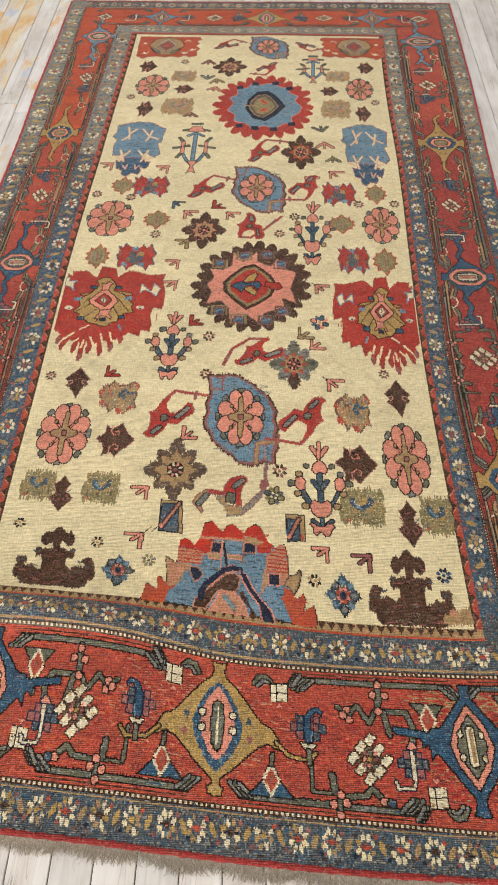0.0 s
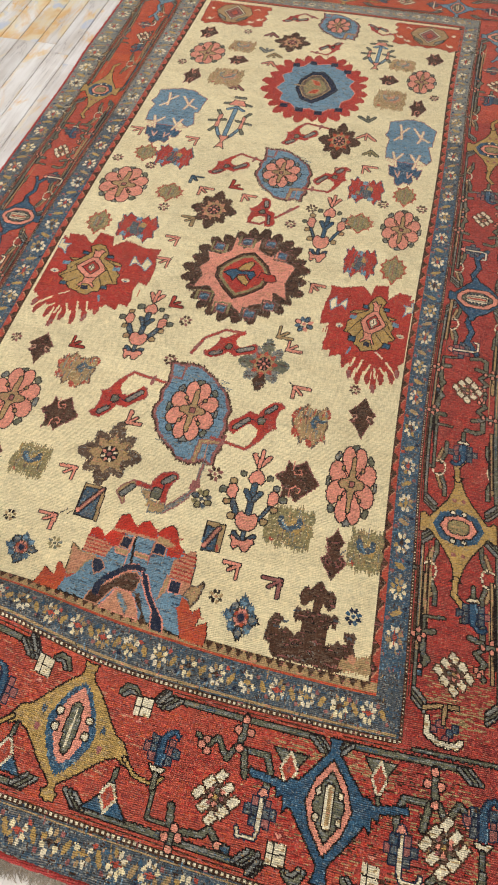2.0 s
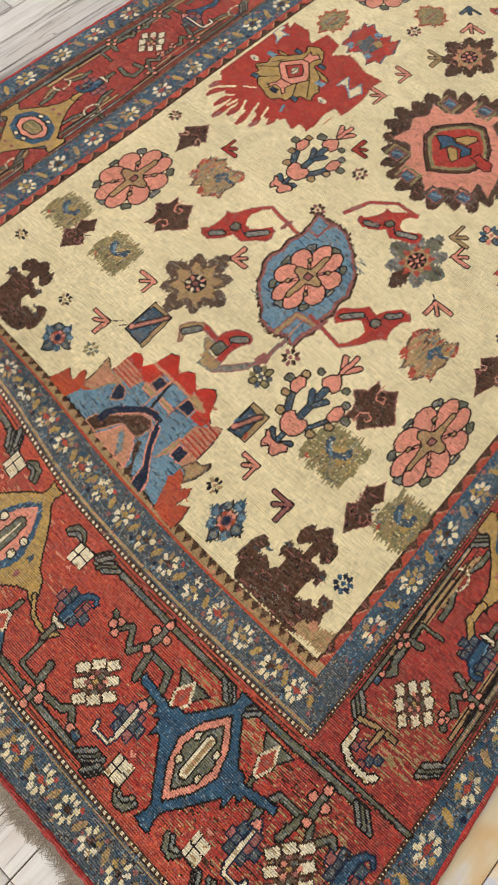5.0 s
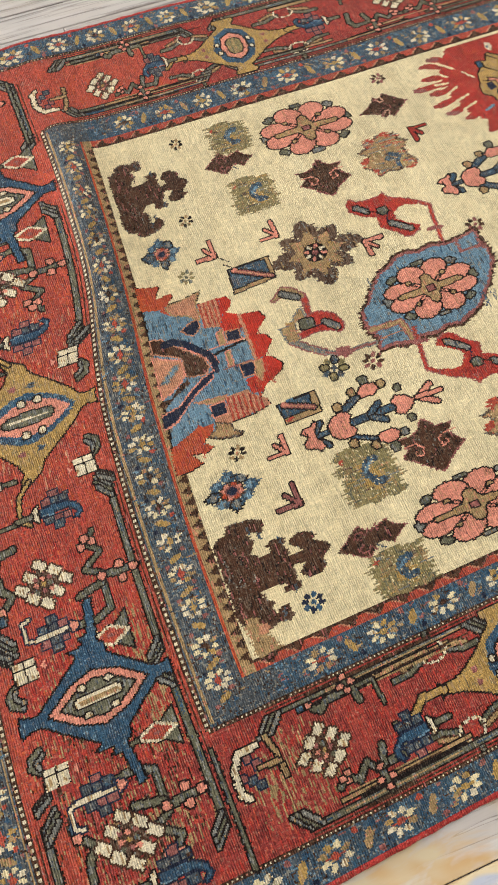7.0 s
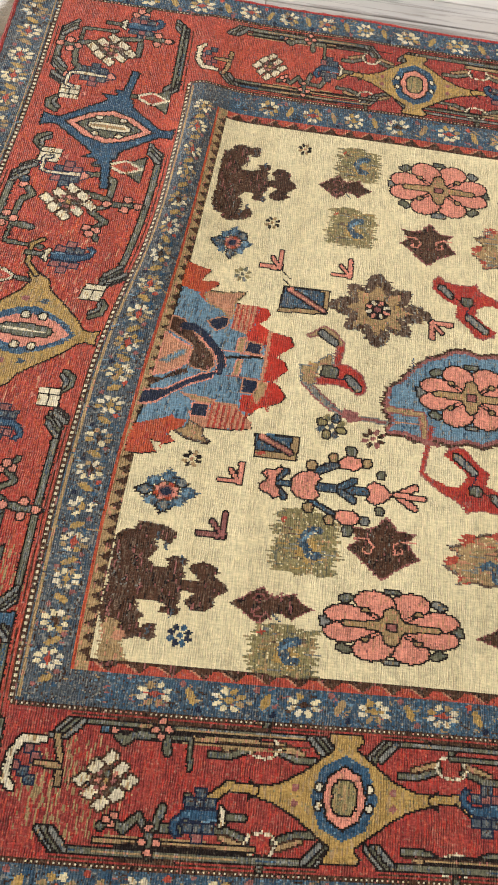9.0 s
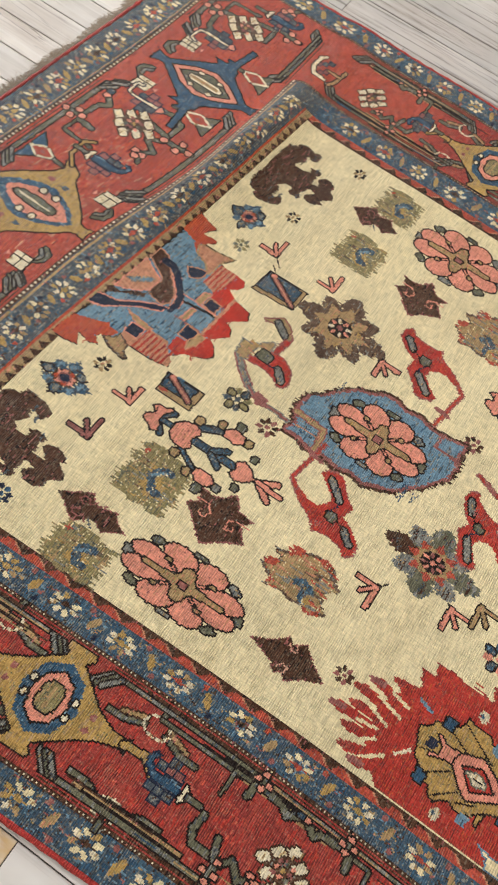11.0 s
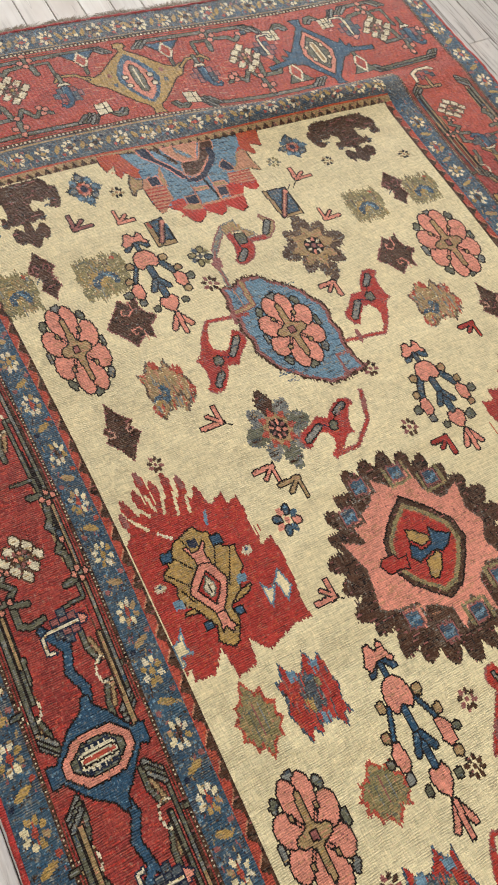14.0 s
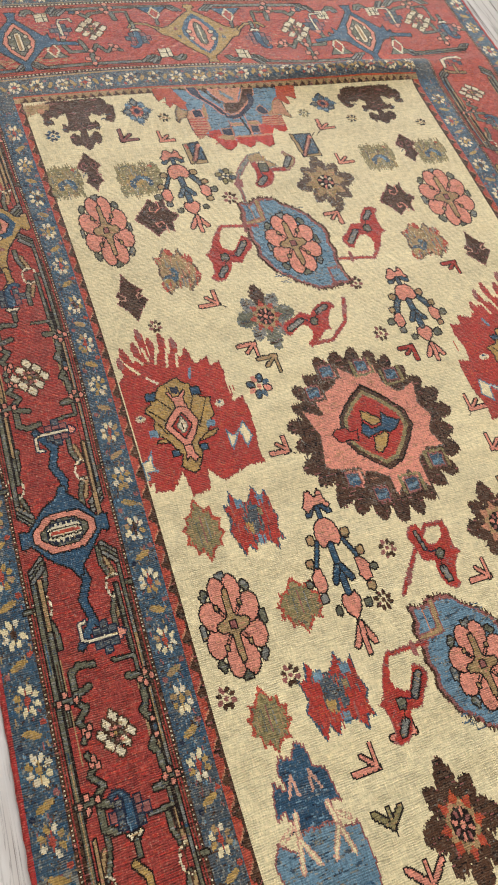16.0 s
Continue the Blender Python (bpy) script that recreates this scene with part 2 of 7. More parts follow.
structure("ceiling", [
    ((WEST - T, SOUTH - T, HIGH), (sx - hx, NORTH + T, HIGH + T)),
    ((sx + hx, SOUTH - T, HIGH), (EAST + T, NORTH + T, HIGH + T)),
    ((sx - hx, SOUTH - T, HIGH), (sx + hx, sy - hy, HIGH + T)),
    ((sx - hx, sy + hy, HIGH), (sx + hx, NORTH + T, HIGH + T)),
], PLASTER, "unseen white ceiling added with a wide opening for a lamp", "ceiling")


# ---------- the rug: how it lies ----------
# Woven places (u across, v along, straight bands) and where they lie on the floor.
BAND_U = (-0.846, -0.787, -0.597, -0.522, 0.522, 0.597, 0.787, 0.846)
LIE_V = (0.3, 0.8, 1.4, 1.9, 2.4, 2.9, 3.45)
LIE_X = np.array([
    (-0.880, -0.880, -0.868, -0.852, -0.843, -0.848, -0.845),
    (-0.826, -0.822, -0.816, -0.790, -0.775, -0.768, -0.775),
    (-0.628, -0.624, -0.626, -0.635, -0.620, -0.613, -0.612),
    (-0.548, -0.546, -0.545, -0.548, -0.535, -0.525, -0.512),
    (0.525, 0.511, 0.493, 0.500, 0.514, 0.508, 0.522),
    (0.590, 0.583, 0.557, 0.577, 0.585, 0.582, 0.600),
    (0.790, 0.782, 0.746, 0.757, 0.766, 0.785, 0.798),
    (0.864, 0.832, 0.806, 0.818, 0.828, 0.846, 0.858)])
BAND_V = (0.255, 0.325, 0.615, 0.71, 1.1, 3.8)
LIE_U = (-0.85, -0.5, -0.25, -0.1, 0.0, 0.25, 0.5, 0.85)
LIE_Y = np.array([
    (0.320, 0.308, 0.290, 0.276, 0.265, 0.248, 0.240, 0.246),
    (0.405, 0.395, 0.372, 0.357, 0.347, 0.327, 0.312, 0.312),
    (0.700, 0.700, 0.685, 0.650, 0.624, 0.606, 0.602, 0.612),
    (0.800, 0.783, 0.764, 0.752, 0.738, 0.712, 0.704, 0.710)])


def soft_curve(x, xs, ys, window):
    """Values of a smooth curve through the given stations."""
    return sum(np.interp(x + d * window, xs, ys) for d in (-1, -0.6, -0.2, 0.2, 0.6, 1)) / 6


def lie(u, v):
    """Where the woven place (u, v) lies: x, y, z."""
    u, v = np.asarray(u, float), np.asarray(v, float)
    lines = np.array([soft_curve(v, LIE_V, row, 0.2) for row in LIE_X])
    x = np.zeros_like(u)
    for n in range(len(BAND_U) - 1):
        a, b = BAND_U[n], BAND_U[n + 1]
        inside = (u >= a if n else u > -9) & (u < b if n < len(BAND_U) - 2 else u < 9)
        s = (u - a) / (b - a)
        x = np.where(inside, lines[n] * (1 - s) + lines[n + 1] * s, x)
    rows = [soft_curve(u, LIE_U, row, 0.08) for row in LIE_Y] + [np.full_like(u, 1.1), np.full_like(u, 3.8)]
    y = np.zeros_like(u)
    for n in range(len(BAND_V) - 1):
        a, b = BAND_V[n], BAND_V[n + 1]
        inside = (v >= a if n else v > -9) & (v < b if n < len(BAND_V) - 2 else v < 9)
        s = (v - a) / (b - a)
        y = np.where(inside, rows[n] * (1 - s) + rows[n + 1] * s, y)
    crest = np.interp(u, (-0.85, -0.65, -0.52, -0.38, -0.2, 0.0, 0.3), (0.003, 0.008, 0.024, 0.034, 0.026, 0.005, 0.0))
    z = crest * np.exp(-((v - 0.645) / np.where(v < 0.645, 0.030, 0.058)) ** 2)
    z = z + 0.0016 * np.sin(5.1 * u + 3.3 * v) * np.sin(7.3 * v - 2.1 * u) + 0.0010 * np.sin(17 * v + 4 * u) * np.sin(13 * u)
    z = z + 0.004 * np.exp(-((u + 0.82) / 0.05) ** 2) * (0.5 + 0.5 * np.sin(9 * v)) + 0.003 * np.exp(-((v - 0.27) / 0.03) ** 2) * (0.5 + 0.5 * np.sin(14 * u))
    return x, y, z


def woven(x, y):
    """The woven place that lies at x, y."""
    u, v = x + 0.022, y
    for _ in range(12):
        px, py, _ = lie(np.array([u]), np.array([v]))
        u, v = u + x - float(px[0]), v + y - float(py[0])
    return u, v


# ---------- the rug: the loom ----------
KNOT = 0.0024
U0, V0 = -0.846, 0.255
NU, NV = round(1.692 / KNOT), round(3.49 / KNOT)
V1 = V0 + NV * KNOT
GRID_U, GRID_V = U0 + (np.arange(NU) + 0.5) * KNOT, V0 + (np.arange(NV) + 0.5) * KNOT
dye = np.zeros((NU, NV), np.int8)
owner = np.zeros((NU, NV), np.int16)
PARTS = []
pen = {"u": 0.0, "v": 0.0, "c": 1.0, "s": 0.0, "sx": 0.01, "sy": 0.01, "no": 0}
dice = np.random.default_rng(7)


def begin(name, parent, u, v, rot=0.0, sx=1.0, sy=1.0, label="", laid=True):
    """Start a woven motif with its own centre, turn and size; its drawing is in centimetres. laid: u, v is a place on the floor."""
    if laid:
        u, v = woven(u, v)
    PARTS.append((name, parent, label))
    pen.update(u=u, v=v, c=math.cos(radians(rot)), s=math.sin(radians(rot)), sx=0.01 * sx, sy=0.01 * sy, no=len(PARTS) - 1)
    return len(PARTS) - 1


def turned(pts):
    p = np.asarray(pts, float).reshape(-1, 2) * (pen["sx"], pen["sy"])
    return np.stack([pen["u"] + pen["c"] * p[:, 0] - pen["s"] * p[:, 1], pen["v"] + pen["s"] * p[:, 0] + pen["c"] * p[:, 1]], -1)


def patch(p, margin, rag):
    """The knots round the points p: their slices and their places, each column pulled a little along its warp."""
    lo, hi = p.min(0) - margin, p.max(0) + margin
    a, b = np.clip([int((lo[0] - U0) / KNOT), int((hi[0] - U0) / KNOT) + 1], 0, NU)
    c, d = np.clip([int((lo[1] - V0) / KNOT), int((hi[1] - V0) / KNOT) + 1], 0, NV)
    pull = dice.uniform(-rag, rag, (b - a, 1)) * KNOT
    return slice(a, b), slice(c, d), GRID_U[a:b, None] + np.zeros((1, d - c)), GRID_V[None, c:d] + pull


def grown(mask):
    m = mask.copy()
    m[1:] |= mask[:-1]
    m[:-1] |= mask[1:]
    tall = m.copy()
    tall[:, 1:] |= m[:, :-1]
    tall[:, :-1] |= m[:, 1:]
    return tall


def knot(a, b, mask, colour, edge):
    """Knot a shape. Its outline is the shape's own outer row of knots, or, round a shape too fine for that, the row outside it."""
    if edge:
        rim, core = mask, ~grown(~np.pad(mask, 1))[1:-1, 1:-1]
        if core.sum() < 0.4 * mask.sum():
            rim, core = grown(mask), mask
        mask = core
        dye[a, b][rim] = NUMBER[edge]
        owner[a, b][rim] = pen["no"]
    dye[a, b][mask] = NUMBER[colour]
    owner[a, b][mask] = pen["no"]


def poly(pts, colour, edge=None, rag=0.5):
    p = turned(pts)
    a, b, u, v = patch(p, 3 * KNOT, rag)
    mask = np.zeros(u.shape, bool)
    q = np.roll(p, -1, 0)
    for (x0, y0), (x1, y1) in zip(p, q):
        if abs(x1 - x0) > 1e-9:
            mask ^= ((x0 > u) != (x1 > u)) & (v < (y1 - y0) * (u - x0) / (x1 - x0) + y0)
    knot(a, b, mask, colour, edge)


def line(pts, width, colour, edge=None, rag=0.3):
    p = turned(pts)
    half = max(width * 0.01 / 2, KNOT * 0.55) + (0.6 * KNOT if edge else 0.0)
    a, b, u, v = patch(p, half + 3 * KNOT, rag)
    mask = np.zeros(u.shape, bool)
    for (x0, y0), (x1, y1) in zip(p[:-1], p[1:]):
        dx, dy = x1 - x0, y1 - y0
        s = np.clip(((u - x0) * dx + (v - y0) * dy) / max(dx * dx + dy * dy, 1e-12), 0, 1)
        mask |= (u - x0 - s * dx) ** 2 + (v - y0 - s * dy) ** 2 < half * half
    knot(a, b, mask, colour, edge)


def oval(x, y, rx, ry, colour, edge=None, rot=0.0, rag=0.4, sides=20):
    c, s = math.cos(radians(rot)), math.sin(radians(rot))
    ring = [(rx * math.cos(w), ry * math.sin(w)) for w in np.linspace(0, 2 * math.pi, sides, endpoint=False)]
    poly([(x + c * px - s * py, y + s * px + c * py) for px, py in ring], colour, edge, rag)


def both(pts):
    """A right half outline, from top to bottom, and its mirror."""
    return list(pts) + [(-x, y) for x, y in reversed(pts)]


def star(rx, ry, points, inner, phase=0.0):
    out = []
    for n in range(points * 2):
        w, r = phase + math.pi * n / points, 1 if n % 2 == 0 else inner
        out.append((rx * r * math.cos(w), ry * r * math.sin(w)))
    return out


# ---------- the rug: its bands ----------
def worn_patch(no, u_lo, u_hi, v_lo, v_hi, colour, share):
    """Streaks of another wool along the weft rows, thinning out at the patch's rim."""
    a = slice(*np.searchsorted(GRID_U, (u_lo, u_hi)))
    b = slice(*np.searchsorted(GRID_V, (v_lo, v_hi)))
    noise = dice.random((a.stop - a.start, b.stop - b.start))
    for _ in range(4):
        noise = (noise + np.roll(noise, 1, 0) + np.roll(noise, -1, 0)) / 3
    noise = (noise + 0.6 * dice.random((1, noise.shape[1])) * noise.std() * 2)
    s, t = np.linspace(-1, 1, noise.shape[0])[:, None], np.linspace(-1, 1, noise.shape[1])[None, :]
    noise = noise - noise.std() * 2.5 * np.clip(s * s + t * t - 0.4, 0, 2)
    view, mine = dye[a, b], owner[a, b] == no
    view[mine & (noise > np.quantile(noise, 1 - share))] = NUMBER[colour]


def band(no, colour, u_lo, u_hi, v_lo, v_hi):
    a = slice(*np.searchsorted(GRID_U, (u_lo, u_hi)))
    b = slice(*np.searchsorted(GRID_V, (v_lo, v_hi)))
    dye[a, b], owner[a, b] = NUMBER[colour], no


PARTS += [("outer_guard_border", None, "slate-blue outer guard border with ivory flowers"),
          ("main_border", None, "brick-red main border with star medallions"),
          ("inner_guard_border", None, "slate-blue inner guard border with ivory flowers"),
          ("sawtooth_band", None, "narrow band of dark brown sawteeth"),
          ("field", None, "cream wool field of the rug")]
OUTER, MAIN, INNER, SAW, FIELD = range(5)
RIM_U, DOT_O, DOT_I, SAW_U, FLD = 0.846, 0.787, 0.597, 0.541, 0.522
NEAR = (0.255, 0.325, 0.615, 0.688, 0.71)
FAR = (V1, 3.685, 3.505, 3.440, 3.42)
band(OUTER, "slate", -RIM_U, RIM_U, NEAR[0], FAR[0])
band(OUTER, "blue", -RIM_U, -DOT_O, 0.40, 2.0)
band(OUTER, "blue", DOT_O, RIM_U, 0.40, 2.38)
band(OUTER, "ash", -RIM_U, -DOT_O, 2.42, 3.9)
band(OUTER, "ash", DOT_O, RIM_U, 2.38, 3.9)
band(MAIN, "rust", -DOT_O, DOT_O, NEAR[1], FAR[1])
band(MAIN, "wine", DOT_I, DOT_O, 0.40, 2.75)
band(MAIN, "wine", -DOT_O, -DOT_I, 0.98, 1.8)
band(MAIN, "ember", -DOT_O, DOT_I, 3.18, FAR[1])
band(MAIN, "ember", -DOT_O, -DOT_I, 2.55, 3.3)
band(INNER, "slate", -DOT_I, DOT_I, NEAR[2], FAR[2])
band(INNER, "blue", -DOT_I, -SAW_U, 0.71, 2.1)
band(INNER, "blue", SAW_U, DOT_I, 0.74, 2.3)
band(INNER, "ash", -DOT_I, -SAW_U, 2.5, 3.5)
band(INNER, "ash", SAW_U, DOT_I, 2.6, 3.5)
band(INNER, "ash", -DOT_I, DOT_I, FAR[3], FAR[2])
band(SAW, "rust", -SAW_U, SAW_U, NEAR[3], FAR[3])
band(SAW, "tan", -SAW_U, SAW_U, NEAR[3], NEAR[4])
band(FIELD, "cream", -FLD, FLD, NEAR[4], FAR[4])


def dotted(no, u_a, v_a, u_b, v_b, ground="brown"):
    """A dark line with a row of ivory dots along it; the dots of the long sides are finer."""
    along_v = abs(v_b - v_a) > abs(u_b - u_a)
    wide, thick = (1.6 * KNOT, 0.5 * KNOT) if along_v else (2.1 * KNOT, KNOT)
    lo = (u_a - wide, v_a) if along_v else (u_a, v_a - wide)
    hi = (u_b + wide, v_b) if along_v else (u_b, v_b + wide)
    band(no, ground, lo[0], hi[0], lo[1], hi[1])
    a = slice(*np.searchsorted(GRID_U, (u_a - thick, u_a + thick) if along_v else (u_a, u_b)))
    b = slice(*np.searchsorted(GRID_V, (v_a, v_b) if along_v else (v_a - thick, v_a + thick)))
    count = (b.stop - b.start) if along_v else (a.stop - a.start)
    on = (np.arange(count) % 3 < 1) if along_v else (np.arange(count) % 4 < 2)
    on &= dice.random(count) > (0.12 if along_v else 0.04)
    view = dye[a, b]
    if along_v:
        view[:, on] = NUMBER["white"]
        view[:, on & (dice.random(count) > 0.8)] = NUMBER["pink"]
    else:
        view[on, :] = NUMBER["white"]


for side in (-1, 1):
    dotted(MAIN, side * DOT_O, NEAR[1], side * DOT_O, FAR[1])
    dotted(MAIN, side * DOT_I, NEAR[2], side * DOT_I, FAR[2])
dotted(MAIN, -DOT_O, NEAR[1], DOT_O, NEAR[1])
dotted(MAIN, -DOT_O, FAR[1], DOT_O, FAR[1])
dotted(MAIN, -DOT_I, NEAR[2], DOT_I, NEAR[2])
dotted(MAIN, -DOT_I, FAR[2], DOT_I, FAR[2])
# narrow tan lines beside the dotted ones
band(INNER, "tan", -DOT_I + 0.008, DOT_I - 0.008, NEAR[2] + 0.007, NEAR[2] + 0.011)
band(OUTER, "tan", -DOT_O, DOT_O, NEAR[1] - 0.011, NEAR[1] - 0.007)

# sawteeth round the field
pen.update(u=0, v=0, c=1, s=0, sx=1, sy=1, no=SAW)
pitch = 0.0205
for n in range(round(2 * FLD / pitch)):
    u = -FLD + (n + 0.5) * pitch
    poly([(u - pitch * 0.45, NEAR[4]), (u + pitch * 0.45, NEAR[4]), (u, NEAR[4] - 0.016)], "brown", rag=0.2)
    poly([(u - pitch * 0.45, FAR[4]), (u + pitch * 0.45, FAR[4]), (u, FAR[4] + 0.013)], "brown", rag=0.2)
band(SAW, "ember", -SAW_U, SAW_U, NEAR[3], NEAR[3] + 0.004)
pitch = 0.047
for n in range(round((FAR[4] - NEAR[4]) / pitch)):
    v = NEAR[4] + (n + 0.5) * pitch
    for side in (-1, 1):
        poly([(side * FLD, v - pitch * 0.48), (side * FLD, v + pitch * 0.48), (side * (FLD + 0.018), v + 0.006)], "brown", rag=0.6)
        line([(side * (FLD + 0.002), v - 0.02), (side * (FLD + 0.015), v)], 0.25, "peach")
for side in (-1, 1):
    line([(side * (FLD + 0.002), NEAR[4]), (side * (FLD + 0.002), FAR[4])], 0.55, "brown", rag=1.2)


# ---------- the rug: guard borders ----------
def guard_flower(parent, u, v, rot, along, across):
    begin("flower", parent, u, v, rot, along, across, laid=False)
    for n in range(8):
        w = math.pi / 4 * (n + 0.5)
        if dice.random() > 0.04:
            oval(1.18 * math.cos(w), 1.18 * math.sin(w), dice.uniform(0.40, 0.54), dice.uniform(0.29, 0.38), ("white", "white", "cream", "tan", "cream", "gold")[int(dice.integers(6))], rot=math.degrees(w), rag=0.8)
    core = ("rust", "gold", "brown", "rust")[int(dice.integers(4))]
    oval(0, 0, 0.45, 0.4, core)
    line([(-0.9, 0), (0.9, 0)], 0.2, core)


def guard_leaf(no, u, v, rot, size):
    pen.update(u=u, v=v, c=math.cos(radians(rot)), s=math.sin(radians(rot)), sx=0.01 * size, sy=0.01 * size, no=no)
    tilt = 25 * (1 if dice.random() > 0.5 else -1)
    oval(0, 0, 0.45, 1.05, "gold" if dice.random() > 0.2 else "tan", rot=tilt)
    oval(-1.0, 1.3, 0.35, 0.35, "mauve" if dice.random() > 0.4 else "rust")
    oval(0.9, -1.4, 0.35, 0.35, "mauve" if dice.random() > 0.5 else "navy")
    if dice.random() > 0.4:
        oval(0.8, 1.2, 0.4, 0.3, "teal")


def guard_row(no, fixed, lo, hi, pitch, along_v, along, across):
    count = round((hi - lo) / pitch)
    step = (hi - lo) / count
    for n in range(count):
        w = lo + (n + 0.5) * step + dice.uniform(-0.003, 0.003)
        off = fixed + dice.uniform(-0.002, 0.002)
        u, v = (off, w) if along_v else (w, off)
        guard_leaf(no, *((fixed, w + step / 2) if along_v else (w + step / 2, fixed)), 90 if along_v else 0, across * (1.15 if along_v else 0.85))
        guard_flower(no, u, v, 90 if along_v else 0, along, across)


for no, fixed, lo, hi, along_v, half in ((INNER, (NEAR[2] + NEAR[3]) / 2, -0.56, 0.56, False, 0.030), (OUTER, (NEAR[0] + NEAR[1]) / 2, -0.84, 0.84, False, 0.030),
                                         (INNER, 0.568, 0.72, 3.44, True, 0.022), (INNER, -0.568, 0.72, 3.44, True, 0.022), (OUTER, 0.817, 0.3, 3.7, True, 0.025), (OUTER, -0.817, 0.3, 3.7, True, 0.025)):
    pen.update(u=0, v=0, c=1, s=0, sx=1, sy=1, no=no)
    for n in range(round((hi - lo) / (0.004 if along_v else 0.006))):
        w, off = dice.uniform(lo, hi), fixed + dice.uniform(-half, half)
        reach = dice.uniform(0.003, 0.010)
        p, q = ((off, w), (off + dice.uniform(-0.004, 0.004), w + reach)) if along_v else ((w, off), (w + dice.uniform(-0.004, 0.004), off + reach))
        line([p, q], 0.2, ("blue", "teal", "slate", "brown", "ash", "mauve", "sky", "tan")[int(dice.integers(8))], rag=0.8)


mid_in = (NEAR[2] + NEAR[3]) / 2 + 0.004
guard_row(INNER, mid_in, -0.56, 0.56, 0.0605, False, 1.05, 1.28)
guard_row(INNER, (FAR[2] + FAR[3]) / 2, -0.56, 0.56, 0.062, False, 1.05, 1.0)
guard_row(OUTER, (NEAR[0] + NEAR[1]) / 2 - 0.001, -0.82, 0.82, 0.0585, False, 1.1, 1.35)
guard_row(OUTER, (FAR[0] + FAR[1]) / 2, -0.80, 0.80, 0.062, False, 1.0, 1.2)
for side in (-1, 1):
    guard_row(INNER, side * (SAW_U + DOT_I - 0.006) / 2, 0.76, 3.42, 0.105, True, 1.55, 1.18)
    guard_row(OUTER, side * (DOT_O + RIM_U + 0.002) / 2, 0.34, 3.68, 0.108, True, 1.65, 1.28)


# ---------- the rug: motifs of the field ----------
def rosette(x, y, rx, ry, label="salmon rosette with gold cross and grey-green buds"):
    """Eight salmon petals round a gold cross; drawn 10 x 10 cm."""
    begin("rosette", FIELD, x, y, 0, rx / 5, ry / 5, label)
    petals_and_cross()


def petals_and_cross():
    """Eight full petals that meet, a gold cross between them and small buds in the gaps of the rim."""
    for n in range(8):
        w = math.pi / 4 * n
        c, s = math.cos(w), math.sin(w)
        k = 0.95 if n % 2 else 1.12
        poly([(4.72 * c - 0.5 * k * s, 4.72 * s + 0.5 * k * c), (4.05 * c - 0.55 * k * s, 4.05 * s + 0.55 * k * c), (4.05 * c + 0.55 * k * s, 4.05 * s - 0.55 * k * c), (4.72 * c + 0.5 * k * s, 4.72 * s - 0.5 * k * c)], "ash" if n % 3 == 0 else "moss", "black", rag=0.5)
    for n in range(8):
        w = math.pi / 4 * (n + 0.5) + (0.07 if n in (1, 5) else -0.07 if n in (2, 6) else 0.0)
        oval(3.05 * math.cos(w), 3.05 * math.sin(w), 1.72, 1.44, "pink", "black", rot=math.degrees(w), sides=14)
    oval(0, 0, 1.9, 1.9, "pink")
    for w in (45, 135, 225, 315):
        c, s = math.cos(radians(w)), math.sin(radians(w))
        line([(0.9 * c - 0.16 * s, 0.9 * s + 0.16 * c), (2.7 * c - 0.2 * s, 2.7 * s + 0.2 * c)], 0.16, "black")
        line([(0.9 * c + 0.16 * s, 0.9 * s - 0.16 * c), (2.7 * c + 0.2 * s, 2.7 * s - 0.2 * c)], 0.16, "black")
        oval(2.5 * c, 2.5 * s, 0.22, 0.22, "tan", "black")
    poly([(0, 3.5), (0.5, 3.2), (0.62, 1.0), (1.1, 0.7), (2.2, 0.5), (2.6, 0), (2.2, -0.5), (1.1, -0.7), (0.62, -1.0), (0.5, -3.2), (0, -3.5),
          (-0.5, -3.2), (-0.62, -1.0), (-1.1, -0.7), (-2.2, -0.5), (-2.6, 0), (-2.2, 0.5), (-1.1, 0.7), (-0.62, 1.0), (-0.5, 3.2)], "tan", "black", rag=0.4)
    for n in range(6):
        line([(dice.uniform(-0.3, 0.1), -2.6 + 0.95 * n), (dice.uniform(0.1, 0.4), -2.6 + 0.95 * n)], 0.15, "gold", rag=0.4)
    poly([(-0.38, -0.3), (0.38, -0.34), (0.4, 0.3), (-0.36, 0.34)], "mauve", "black")


